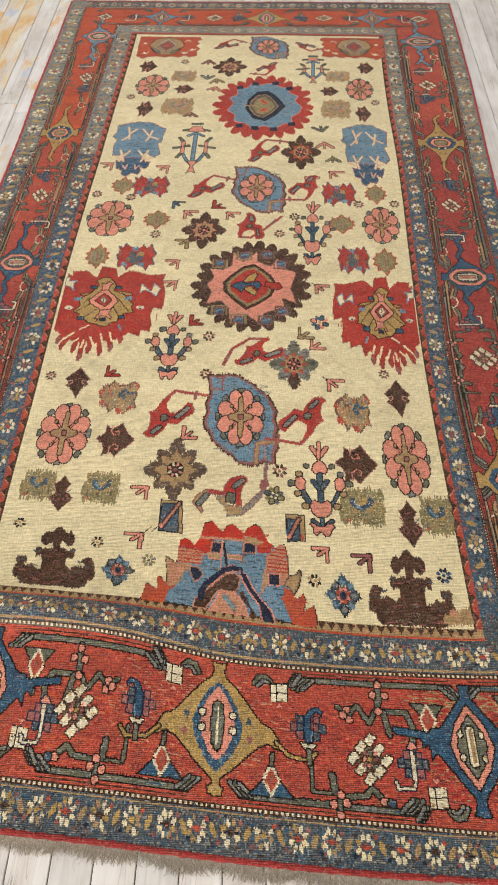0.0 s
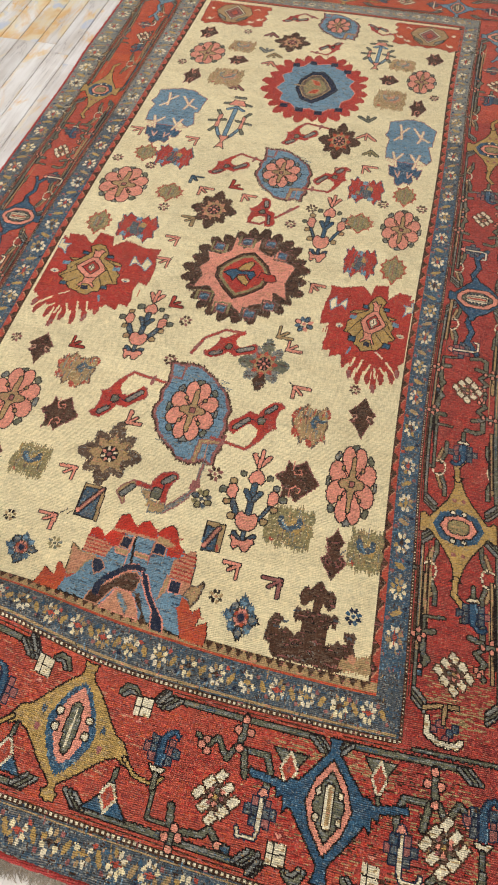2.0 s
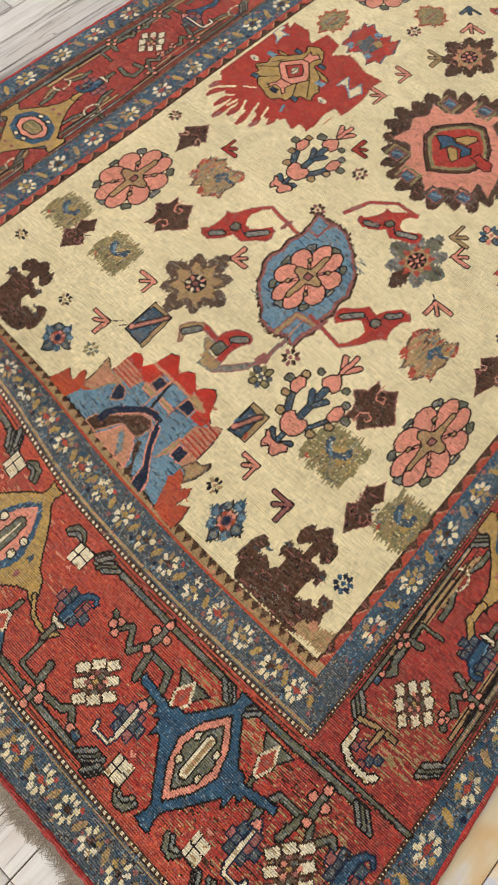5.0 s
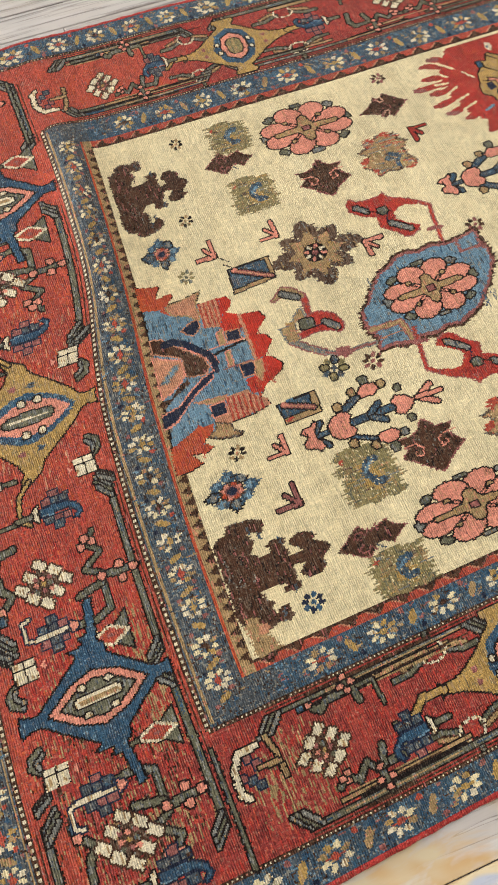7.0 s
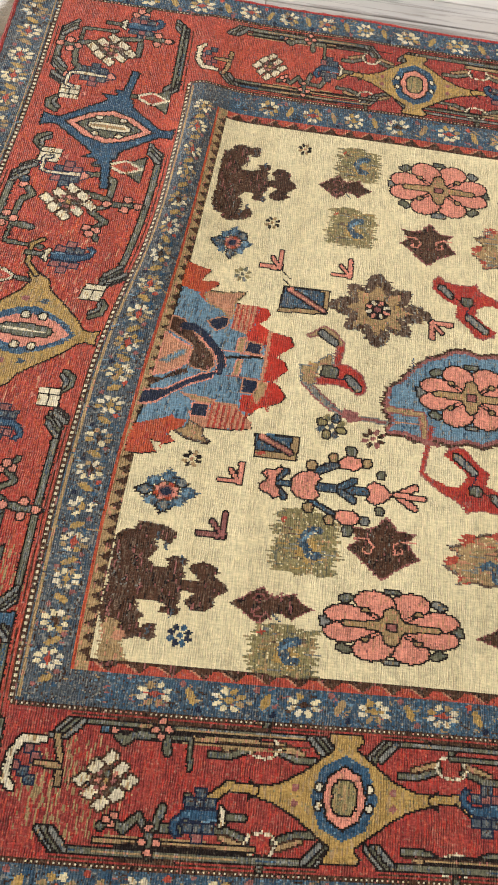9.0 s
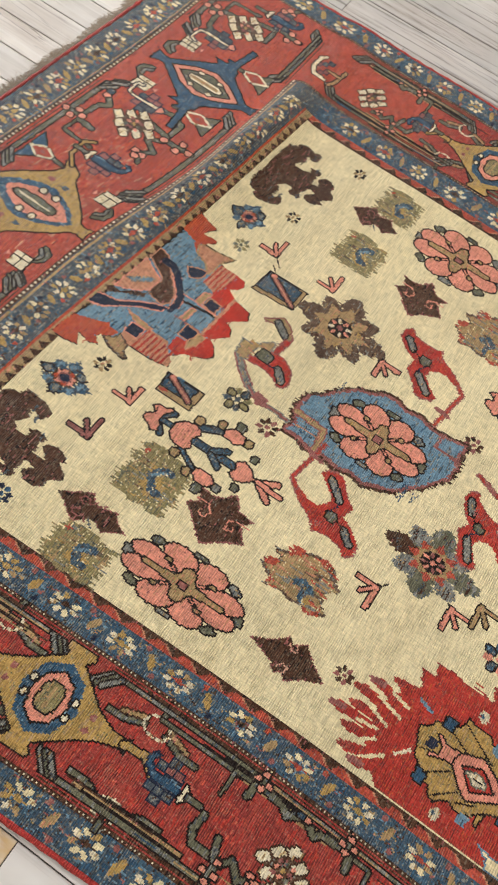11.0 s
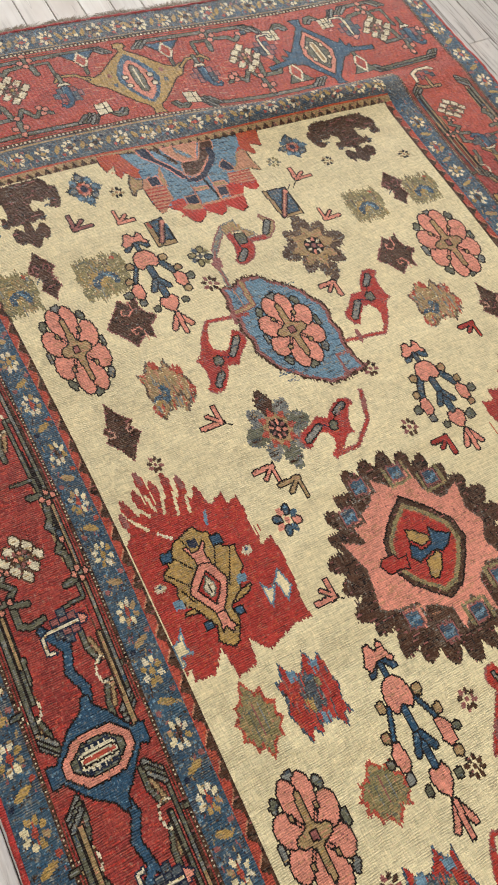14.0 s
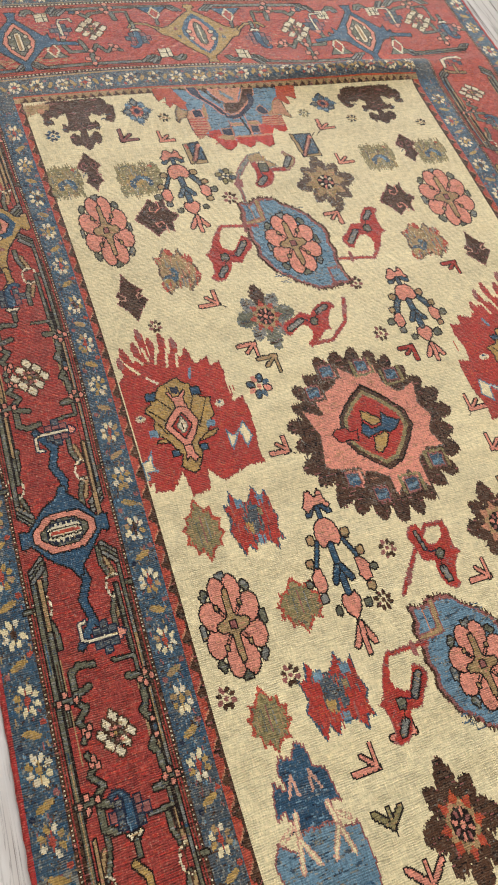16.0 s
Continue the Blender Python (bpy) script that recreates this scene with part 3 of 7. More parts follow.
def shield(x, y, flip):
    """Brown shield with curled horns and a trefoil on its stem; its foot at the place given."""
    begin("shield_motif", FIELD, x, y, 0, flip, 1, "dark brown horned shield motif")
    for tone, grow in (("umber", 1.03), ("brown", 1.0)):
        poly([(a * grow, b * grow) for a, b in [
            (-6.1, 0.2), (-7.3, 1.4), (-7.5, 2.7), (-8.6, 3.2), (-8.8, 4.6), (-8.4, 6.9), (-7.8, 8.6), (-7.0, 9.5), (-5.7, 8.7), (-5.3, 7.9), (-6.3, 7.6), (-6.5, 6.0), (-5.0, 6.8), (-3.8, 6.4), (-3.1, 5.5),
            (-2.0, 6.7), (-2.1, 8.0), (-1.8, 10.7), (-0.1, 11.4), (2.6, 11.1), (3.5, 9.6), (3.2, 7.9), (3.2, 4.9), (4.7, 5.5), (5.3, 6.5), (6.5, 5.8), (7.4, 6.5), (6.6, 7.0), (6.6, 8.6), (8.3, 8.6), (8.9, 7.8),
            (8.5, 5.9), (9.1, 4.1), (8.6, 2.5), (7.5, 2.1), (6.8, 0.5), (5.1, 0.1), (-0.9, 0.4)]], tone, rag=1.3)
        poly([(a, 0.3 + b * grow - 0.3) for a, b in [(-1.8, 8.4), (-2.5, 9.2), (-3.4, 8.6), (-3.9, 9.8), (-3.6, 11.8), (-2.6, 11.4), (-2.2, 10.8), (-1.4, 11.6), (2.6, 11.1), (3.1, 11.4), (3.6, 11.1), (4.6, 11.6), (5.2, 11.1), (4.8, 8.5), (3.7, 9.6), (3.2, 7.9)]], tone, rag=1.2)
        poly([(-0.5, 11.0), (-0.2, 13.2), (-0.5, 14.1), (-1.3, 13.5), (-2.2, 12.4), (-3.0, 13.1), (-3.4, 14.5), (-2.9, 16.2), (-2.0, 17.3), (-1.3, 16.4), (-0.1, 18.2), (0.8, 18.5), (1.5, 17.6), (2.0, 16.5), (3.2, 17.0), (4.3, 15.3), (4.3, 13.5), (3.0, 12.3), (2.1, 13.3), (1.5, 13.8), (1.3, 11.0)], tone, rag=1.2)
    for n in range(40):
        px, py = dice.uniform(-6.5, 7.5), dice.uniform(0.8, 6.2)
        line([(px, py), (px + dice.uniform(0.6, 1.8), py)], 0.2, "umber" if n % 4 else "mauve", rag=0.6)
    for px, py in ((-6.9, 6.9), (-5.4, 8.2), (7.6, 7.6), (4.9, 10.6), (-3.4, 11.2)):
        line([(px - 0.5, py), (px + 0.6, py)], 0.4, "slate", rag=1.0)


def spiky_flower(x, y, rx, ry):
    begin("flower_motif", FIELD, x, y, 0, rx / 5, ry / 5, "small blue spiked flower with a pink heart")
    for n in range(8):
        w = math.pi / 4 * n
        c, s, r = math.cos(w), math.sin(w), (5.6 if n % 2 == 0 else 4.3)
        k = 1.5
        poly([(r * c, r * s), (3.6 * c - k * s, 3.6 * s + k * c), (2.1 * c - 0.9 * s, 2.1 * s + 0.9 * c), (2.1 * c + 0.9 * s, 2.1 * s - 0.9 * c), (3.6 * c + k * s, 3.6 * s - k * c)], "blue", "black" if n in (0, 3, 6) else None, rag=1.6)
        oval(3.3 * c, 3.3 * s, 0.9, 0.6, "sky" if n % 3 else "ash", rag=1.2)
    oval(0, 0, 2.3, 2.2, "brown", rag=0.9)
    for n in range(8):
        w = math.pi / 4 * (n + 0.5)
        oval(1.6 * math.cos(w), 1.5 * math.sin(w), 0.55, 0.5, "pink" if n % 3 else "ember", rag=0.6)
    oval(0, 0, 0.95, 0.9, "navy", "mauve")


def dot_flower(x, y, size=1.1, colour="black", second="tan"):
    begin("dot_flower", FIELD, x, y, 0, size, size * 1.15, "tiny flower of dark dots")
    for n in range(8):
        w = math.pi / 4 * n + 0.4
        oval(0.92 * math.cos(w), 0.92 * math.sin(w), 0.42, 0.30, colour if n % 3 else second, "black" if size > 1.7 and n % 2 else None, rot=math.degrees(w), rag=0.5)
    oval(0, 0, 0.3, 0.3, second)


def bird_foot(x, y, rot, size=1.0, colour="pink", stem=0.0, edge="black"):
    """A three-toed sprig: one broad toe, one narrow toe and a fine one between, from the same heel."""
    begin("bird_foot_sprig", FIELD, x, y, rot, size, size, "small three-toed sprig")
    if stem:
        line([(0, -1.2), (0.3, -1.2 - stem)], 0.25, "black")
    toes = (((0.1, -1.7), (-2.3, 0.8), 0.62), ((0.0, -1.7), (2.3, 0.6), 0.5), ((0.1, -1.2), (0.2, 1.0), 0.2))
    for p, q, w in toes:
        line([p, q], w, colour, edge)
    for p, q, w in toes[:2]:
        line([p, q], w * 0.8, colour)


def blue_box(x, y, lean):
    begin("box_motif", FIELD, x, y, 0, 1, 1, "blue slanted box with a pink diagonal")
    if lean < 0:
        poly([(-3.2, -4.7), (-3.0, 5.3), (2.2, 5.0), (2.7, -5.1)], "tan", "black", rag=0.2)
        poly([(-3.0, -4.5), (-2.7, 4.3), (1.4, 4.0), (1.7, -4.9)], "blue", "black", rag=0.2)
        a, b = (-2.3, -3.2), (1.4, 4.2)
        line([(-4.4, -4.9), (-2.4, -2.4)], 0.2, "black")
    else:
        poly([(-1.9, -4.2), (-2.1, 3.9), (2.4, 3.8), (2.5, -3.6)], "tan", "black", rag=0.2)
        poly([(-1.8, -4.1), (-1.9, 2.7), (1.3, 2.4), (1.4, -3.6)], "blue", "black", rag=0.2)
        a, b = (-1.3, -2.8), (1.0, 2.4)
        line([(1.7, -3.2), (1.6, -1.8)], 0.5, "rust", rag=0.5)
    for n in range(8):
        px, py = dice.uniform(-2.0, 0.9), dice.uniform(-3.0, 2.2)
        line([(px, py), (px, py + 1.2)], 0.2, "teal" if n % 2 else "sky", rag=0.6)
    line([a, b], 0.55, "mauve", "black", rag=0.4)
    line([a, b], 0.3, "peach", rag=0.4)
    oval(a[0], a[1] + 0.2, 0.5, 0.75, "pink")


def lobed_palmette(x, y, rx, ry, lobe, inner, heart, label):
    """Eight dark lobes, nicked at the rim and parted from each other, round a star."""
    begin("lobed_palmette", FIELD, x, y, 0, rx / 5, ry / 5, label)
    oval(0, 0, 2.7, 2.7, lobe, rag=0.8)
    for n in range(8):
        w = math.pi / 4 * n
        k = 1.0 if n % 2 == 0 else 0.86
        tone = lobe if lobe != "moss" else ("brown" if n == 6 else "ash" if n % 2 else "moss")
        shape = ((1.9, -0.36), (2.8, -0.33), (3.1, -0.42), (3.7, -0.40), (3.8, -0.30), (4.3, -0.30), (4.4, -0.18), (4.8, -0.15), (5.2, 0.0), (4.8, 0.15), (4.4, 0.18), (4.3, 0.30), (3.8, 0.30), (3.7, 0.40), (3.1, 0.42), (2.8, 0.33), (1.9, 0.36))
        poly([(k * r * math.cos(w + d), k * r * math.sin(w + d)) for r, d in shape], tone, rag=1.3)
        for m in range(5):
            r, d = dice.uniform(2.6, 4.4), dice.uniform(-0.22, 0.22)
            px, py = k * r * math.cos(w + d), k * r * math.sin(w + d)
            line([(px - 0.3, py), (px + 0.5, py)], 0.18, {"umber": "tan", "moss": "slate"}.get(lobe, "umber") if m % 2 else "brown", rag=0.8)
    star_tone = "tan" if lobe == "umber" else inner
    poly(star(3.5, 3.2, 8, 0.64) if lobe == "umber" else star(2.9, 2.7, 8, 0.62), star_tone, rag=1.1)
    if lobe != "umber":
        poly(star(2.2, 2.1, 8, 0.7, math.pi / 8), "tan" if inner != "tan" else "gold", rag=0.9)
    else:
        for n in range(14):
            w, r = dice.uniform(0, 6.28), dice.uniform(1.4, 2.3)
            line([(r * math.cos(w), r * math.sin(w)), (r * math.cos(w) + 0.5, r * math.sin(w))], 0.18, "gold" if n % 2 else "umber", rag=0.8)
    oval(0, 0, 1.4, 1.3, "black", rag=0.5)
    for n in range(8):
        w = math.pi / 4 * (n + 0.5)
        oval(0.95 * math.cos(w), 0.9 * math.sin(w), 0.36, 0.2, "pink" if n % 2 else ("white" if heart == "white" else "mauve"), rot=math.degrees(w))
    oval(0, 0, 0.35, 0.3, "pink" if heart != "white" else "mauve")


def thin_wool(no, share):
    """Single knots of cream that show through a worn motif."""
    show = dice.random(dye.shape[1])[None, :] * 0.15 + dice.random(dye.shape)
    mine = owner == no
    if mine.any():
        dye[mine & (show < np.quantile(show[mine], share))] = NUMBER["cream"]


def ragged_square(x, y, w, h, ground, heart, label, second="tan"):
    """A faded leaf square: torn edges, thin wool with the cream showing through, and a hooked heart."""
    no = begin("leaf_square", FIELD, x, y, 0, w / 10, h / 10, label)
    poly([(-5.0, -2.4), (-4.4, -4.4), (-2.6, -4.0), (-2.2, -5.2), (-0.8, -4.2), (0.6, -4.4), (1.6, -5.0), (3.0, -4.4), (4.6, -4.6), (4.4, -2.4), (5.2, -1.2), (4.4, 0.4), (5.0, 1.8), (4.4, 4.6), (2.8, 4.2), (2.0, 5.2), (0.4, 4.4), (-1.4, 4.9), (-2.8, 4.2), (-4.4, 4.8), (-4.2, 2.2), (-5.2, 0.8)], ground, rag=3.4)
    for n in range(26):
        px, py = dice.uniform(-4, 4), dice.uniform(-4.0, 3.0)
        line([(px, py), (px, py + dice.uniform(0.6, 2.2))], 0.2, (second, "moss", "ash", "umber", "tan")[int(dice.integers(5))], rag=0.8)
    poly([(-1.6, -1.0), (1.8, -1.2), (3.2, 0.6), (2.4, 2.6), (0.6, 2.2), (-1.2, 0.6)], second, rag=1.8)
    line([(-2.0, 1.9), (-1.6, 0.4), (-0.2, -0.4), (1.7, 0.6), (1.9, 1.8)], 1.35, heart, rag=1.0)
    line([(-1.6, 1.2), (-0.4, -0.2)], 0.6, "sky" if heart == "blue" else "tan", rag=1.0)
    oval(-3.2, -3.2, 0.5, 0.4, "rust", rag=1.2)
    thin_wool(no, 0.04)


def dark_tree(x, y, h, flip):
    begin("leaf_tree", FIELD, x, y, 0, 1, flip * h / 12.6, "dark brown stepped leaf with pink curls")
    if flip < 0:
        out = [(0.2, -6.2), (1.4, -3.8), (3.2, -1.2), (2.4, -0.2), (3.1, 0.9), (1.9, 1.6), (1.3, 3.4), (0.5, 6.2), (-0.6, 3.8), (-1.7, 2.2), (-2.9, 1.3), (-2.1, 0.2), (-3.3, -1.4), (-1.4, -3.8)]
        poly([(1.06 * a, 1.03 * b) for a, b in out], "mauve", rag=0.9)
        poly(out, "brown", rag=1.1)
        for s in (-1, 1):
            line([(s * 2.6, -0.4), (s * 1.4, -0.9), (s * 1.2, 0.1), (s * 2.0, 0.7)], 0.25, "rose", rag=0.5)
            line([(s * 2.6, 1.4), (s * 1.6, 0.9)], 0.25, "mauve", rag=0.6)
        return
    out = [(0.0, -6.4), (-0.9, -4.6), (-2.0, -3.0), (-2.7, -1.5), (-1.8, -0.6), (-1.3, 0.6), (-1.8, 1.9), (-2.2, 3.2), (-1.0, 4.1), (-0.1, 6.2), (0.9, 4.3), (1.8, 3.0), (1.1, 2.0), (0.9, 0.6), (1.9, -0.6), (2.6, -1.8), (1.9, -3.1), (0.9, -4.5)]
    poly([(1.09 * a, 1.03 * b) for a, b in out], "mauve", rag=0.9)
    poly(out, "brown", rag=1.0)
    for s in (-1, 1):
        line([(s * 0.5, -1.9), (s * 1.0, -2.9), (s * 1.7, -2.4), (s * 1.7, -1.4), (s * 0.9, -0.9), (s * 1.9, -0.1)], 0.24, "mauve")
        line([(s * 1.3, 0.4), (s * 2.2, 1.4)], 0.3, "slate" if s > 0 else "mauve", rag=0.6)


def curl_diamond(x, y, w, h):
    begin("curl_diamond", FIELD, x, y, 0, w / 10, h / 10, "dark brown diamond with two pink spirals")
    out = [(-4.9, 0.1), (-4.2, 1.0), (-2.9, 1.6), (-2.6, 4.3), (-1.2, 3.0), (0.2, 4.0), (1.2, 4.9), (2.2, 3.1), (3.2, 1.6), (4.2, 0.8), (4.7, -0.4), (3.6, -1.4), (2.6, -2.6), (1.6, -3.4), (0.4, -5.0), (-0.9, -3.6), (-2.9, -4.8), (-2.7, -2.3), (-3.4, -1.0)]
    poly([(1.07 * a, 1.07 * b) for a, b in out], "mauve", rag=1.0)
    poly(out, "brown", rag=1.0)
    line([(-1.2, -4.4), (-1.3, -2.4), (-0.2, -1.5), (1.0, -2.0), (0.8, -3.1), (0.1, -2.8)], 0.28, "pink", rag=0.5)
    line([(-1.3, 4.4), (-1.4, 2.8), (-0.7, 1.4), (0.7, 1.5), (0.6, 2.6), (-0.3, 2.4)], 0.28, "pink", rag=0.5)
    for n in range(10):
        px, py = dice.uniform(-2.6, 2.8), dice.uniform(-2.2, 2.2)
        line([(px, py), (px + 0.8, py)], 0.18, "umber", rag=0.6)


def rust_leaf(x, y, w, h, lean=0.0):
    no = begin("torn_leaf", FIELD, x, y, lean, w / 10, h / 14, "faded tan leaf with rust streaks and a blue heart")
    out = [(-2.0, -6.4), (-2.6, -4.2), (-3.7, -2.4), (-4.9, -0.8), (-5.1, 1.3), (-4.4, 2.0), (-4.6, 3.9), (-2.9, 4.6), (-1.6, 6.4), (-0.2, 4.6), (1.4, 4.4), (3.6, 6.2), (5.2, 3.8), (4.4, 2.2), (4.9, 0.4), (4.3, -1.6), (4.9, -4.8), (3.6, -4.0), (1.6, -7.0), (0.8, -5.2), (-0.6, -4.4)]
    poly(out, "umber", rag=1.4)
    for px, py in ((-3.4, -2.6), (3.2, -3.4), (1.0, -5.0), (-4.0, 1.6), (3.8, 3.6)):
        oval(px, py, 1.3, 1.5, "rust", rag=2.0)
    poly([(0.88 * a + 0.1, 0.88 * b) for a, b in out], "tan", rag=1.8)
    for n in range(34):
        px, py = dice.uniform(-4.0, 4.0), dice.uniform(-4.4, 3.0)
        line([(px, py), (px + dice.uniform(-0.2, 0.2), py + dice.uniform(1.0, 2.6))], 0.3, ("ash", "umber", "ash", "olive", "ash", "peach", "rust")[int(dice.integers(7))], rag=0.8)
    line([(1.4, -0.6), (0.4, 0.6), (1.2, 2.4), (2.6, 1.2), (3.6, 1.6)], 0.9, "blue", rag=1.0)
    line([(1.2, 0.2), (2.2, 1.4)], 0.6, "slate", rag=1.0)
    poly([(2.2, 2.2), (3.4, 3.4), (4.0, 2.4), (3.2, 1.8)], "gold", rag=0.6)
    for px in (-3.4, -1.6, 0.8, 3.2):
        line([(px, 5.0), (px - 0.3, 2.8)], 0.3, "rust")
    thin_wool(no, 0.03)


def tan_leaf(x, y, w, h):
    begin("serrated_leaf", FIELD, x, y, 0, w / 10, h / 10, "faded olive serrated leaf with rust edges")
    out = [(0.2, 5.6), (1.4, 3.6), (2.8, 4.0), (3.0, 2.2), (4.6, 1.8), (3.9, 0.4), (4.8, -0.8), (3.4, -1.6), (3.6, -2.9), (2.0, -3.0), (0.4, -5.6), (-1.4, -3.4), (-3.0, -3.5), (-3.1, -1.9),
           (-4.7, -1.2), (-3.8, 0.2), (-4.8, 1.2), (-3.2, 2.2), (-3.4, 3.6), (-1.6, 3.3)]
    poly(out, "rust", rag=1.2)
    poly([(0.84 * a, 0.86 * b) for a, b in out], "olive", rag=1.8)
    for n in range(5):
        line([(-2.4 + 1.2 * n, -2.0 + abs(n - 2) * 0.4), (-2.4 + 1.2 * n, 2.2 - abs(n - 2) * 0.4)], 0.25, ("tan", "ash", "mauve", "moss", "tan")[n], rag=1.8)


def red_tuft(x, y, w, h):
    begin("red_tuft", FIELD, x, y, 0, w / 10, h / 10, "crimson ragged tuft with a blue and green heart")
    out = [(-4.8, 0.6), (-3.9, 2.0), (-4.7, 4.2), (-3.4, 3.6), (-3.0, 5.4), (-1.9, 4.0), (-0.6, 3.2), (0.6, 3.4), (1.4, 5.0), (2.4, 3.4), (3.4, 5.2), (4.3, 2.6), (5.0, 1.0), (4.2, -0.6),
           (4.8, -3.2), (3.6, -3.2), (3.0, -5.4), (1.8, -3.6), (0.2, -3.0), (-1.0, -4.2), (-1.6, -5.6), (-2.6, -3.4), (-4.0, -4.4), (-4.0, -1.6)]
    poly([(1.07 * a, 1.08 * b) for a, b in out], "blue", rag=1.4)
    poly(out, "red", rag=1.4)
    poly([(-2.0, -2.4), (0.4, -3.2), (1.8, -2.2), (2.2, 1.0), (0.8, 2.4), (-1.6, 1.8)], "slate", rag=2.6)
    for px, py in ((-2.6, -3.2), (1.8, -3.4), (-0.4, 3.2)):
        poly([(px - 0.8, py - 0.7), (px + 0.8, py - 0.8), (px + 0.6, py + 0.9), (px - 0.7, py + 0.8)], "sky", rag=1.4)
    poly([(0.3, 0.4), (1.8, 0.2), (1.8, 1.9), (0.5, 2.1)], "gold", rag=0.8)
    poly([(-2.4, -1.6), (-1.5, -1.8), (-1.4, -0.6), (-2.3, -0.5)], "olive", rag=0.8)
    for n in range(30):
        px, py = dice.uniform(-4.4, 4.4), dice.uniform(-3.8, 2.6)
        line([(px, py), (px + dice.uniform(-0.3, 0.3), py + dice.uniform(0.8, 2.4))], 0.25, ("wine", "ember", "rust", "slate", "mauve", "wine")[n % 6], rag=0.8)


def flowering_plant(x, y, h, flip=1, w=1.0, stem="blue", slim=False):
    """A plant: a two-part root flower, a heart on the stem, two side buds, a top heart and a forked tip; drawn 28 cm high."""
    begin("flowering_plant", FIELD, x, y, 0, w, flip * h / 28, "stylised plant with salmon flowers and a blue stem")
    k = 0.94
    if slim:
        line([(0, -6.5), (0, 9.4)], 1.25, stem, "navy")
        for s in (-1, 1):
            line([(s * 0.5, -8.0), (s * 2.6, -6.0), (s * 4.6, -2.4)], 0.5, stem, "navy")
            line([(s * 0.5, 8.6), (s * 3.2, 7.2)], 0.5, stem, "navy")
            poly([(s * 3.9, -2.6), (s * 3.9, 4.2), (s * 5.6, 4.2), (s * 5.8, -2.4)], "pink", "black", rag=0.5)
            for px, py, qx, qy in ((5.8, 0.8, 8.4, 0.4), (3.8, 1.2, 2.4, 1.6), (5.2, 4.4, 6.6, 6.0), (5.4, -2.8, 6.6, -4.6), (3.0, 10.6, 5.4, 10.2)):
                line([(s * px, py), (s * qx, qy)], 0.55, "moss", "black", rag=0.5)
        poly([(-2.2, 12.6), (2.2, 12.6), (4.0, 9.4), (-4.0, 9.4)], "pink", "black", rag=0.5)
        line([(-1.8, 14.0), (1.8, 14.0)], 0.8, "moss", "black", rag=0.5)
        poly([(-2.4, -6.4), (2.4, -6.4), (0.6, -9.4), (2.2, -13.2), (0, -12.0), (-2.2, -13.2), (-0.6, -9.4)], "pink", "black", rag=0.5)
        return

    def bud(cx, cy, rx, ry, colour):
        rx, ry = 0.92 * rx, 0.92 * ry
        poly([(cx - rx, cy - 0.5 * ry), (cx - 0.4 * rx, cy - ry), (cx + rx, cy - 0.6 * ry), (cx + rx, cy + 0.6 * ry), (cx - 0.2 * rx, cy + ry), (cx - rx, cy + 0.5 * ry)], colour, "black", rag=0.4)
    line([(0, -11.0), (0, -7.0)], 0.8, stem, "black")
    line([(0, -4.2), (0, 5.2)], 1.25, stem, "black")
    for s in (-1, 1):
        line([(s * 0.4, 0.2), (s * 1.7, 2.4)], 0.6, stem, "black")
        line([(s * 0.9, -10.6), (s * 2.2, -9.2)], 0.6, stem, "black")
        line([(s * 2.4, -4.7), (s * 4.5, -0.5)], 0.85, stem, "black")
        bud(s * 3.7, -5.0, 0.75, 0.9, "tan")
        bud(s * 5.4, -1.4, 0.7, 0.8, "tan")
        bud(s * 5.0, 4.5, 0.7, 0.8, "tan" if s < 0 else "ash")
        bud(s * 6.9, 1.7, 0.85, 0.95, "moss")
        poly([(s * 3.6, -0.4), (s * 3.3, 2.6), (s * 4.2, 3.9), (s * 5.9, 3.5), (s * 6.2, 0.9), (s * 5.0, -0.7)], "pink", "black", rag=0.5)
        bud(s * 3.1, 6.9, 0.95, 1.1, "moss")
    root = [(-0.4, -12.2), (0.4, -13.7), (1.6, -13.4), (2.3, -12.0), (3.2, -10.8), (2.4, -9.6), (1.2, -9.8), (0.2, -10.6), (-1.4, -10.4), (-2.4, -9.5), (-3.4, -10.2), (-2.5, -11.4), (-2.4, -12.8), (-1.5, -13.7)]
    heart = [(0, -8.2), (-1.3, -8.3), (-2.5, -7.1), (-3.0, -5.4), (-2.7, -3.7), (-1.5, -3.0), (0, -3.9), (1.4, -3.0), (2.5, -3.8), (2.8, -5.8), (2.2, -7.3), (1.2, -8.2)]
    top = [(0, 4.9), (-1.4, 4.4), (-2.2, 5.8), (-1.6, 7.6), (0.1, 9.3), (1.7, 7.8), (2.4, 6.0), (1.6, 4.4)]
    for shape in (root, heart, top):
        poly([(k * a, b) for a, b in shape], "pink", "black", rag=0.5)
    line([(-k * 1.6, -12.4), (-0.2, -12.0)], 0.2, "black")
    for q, wide in (((-1.6, 12.8), 0.6), ((2.0, 12.6), 0.6), ((0.2, 14.2), 0.95)):
        line([(0, 9.6), q], wide, "pink", "black", rag=0.4)
    line([(0, 9.6), (0.2, 13.6)], 0.7, "pink", rag=0.3)


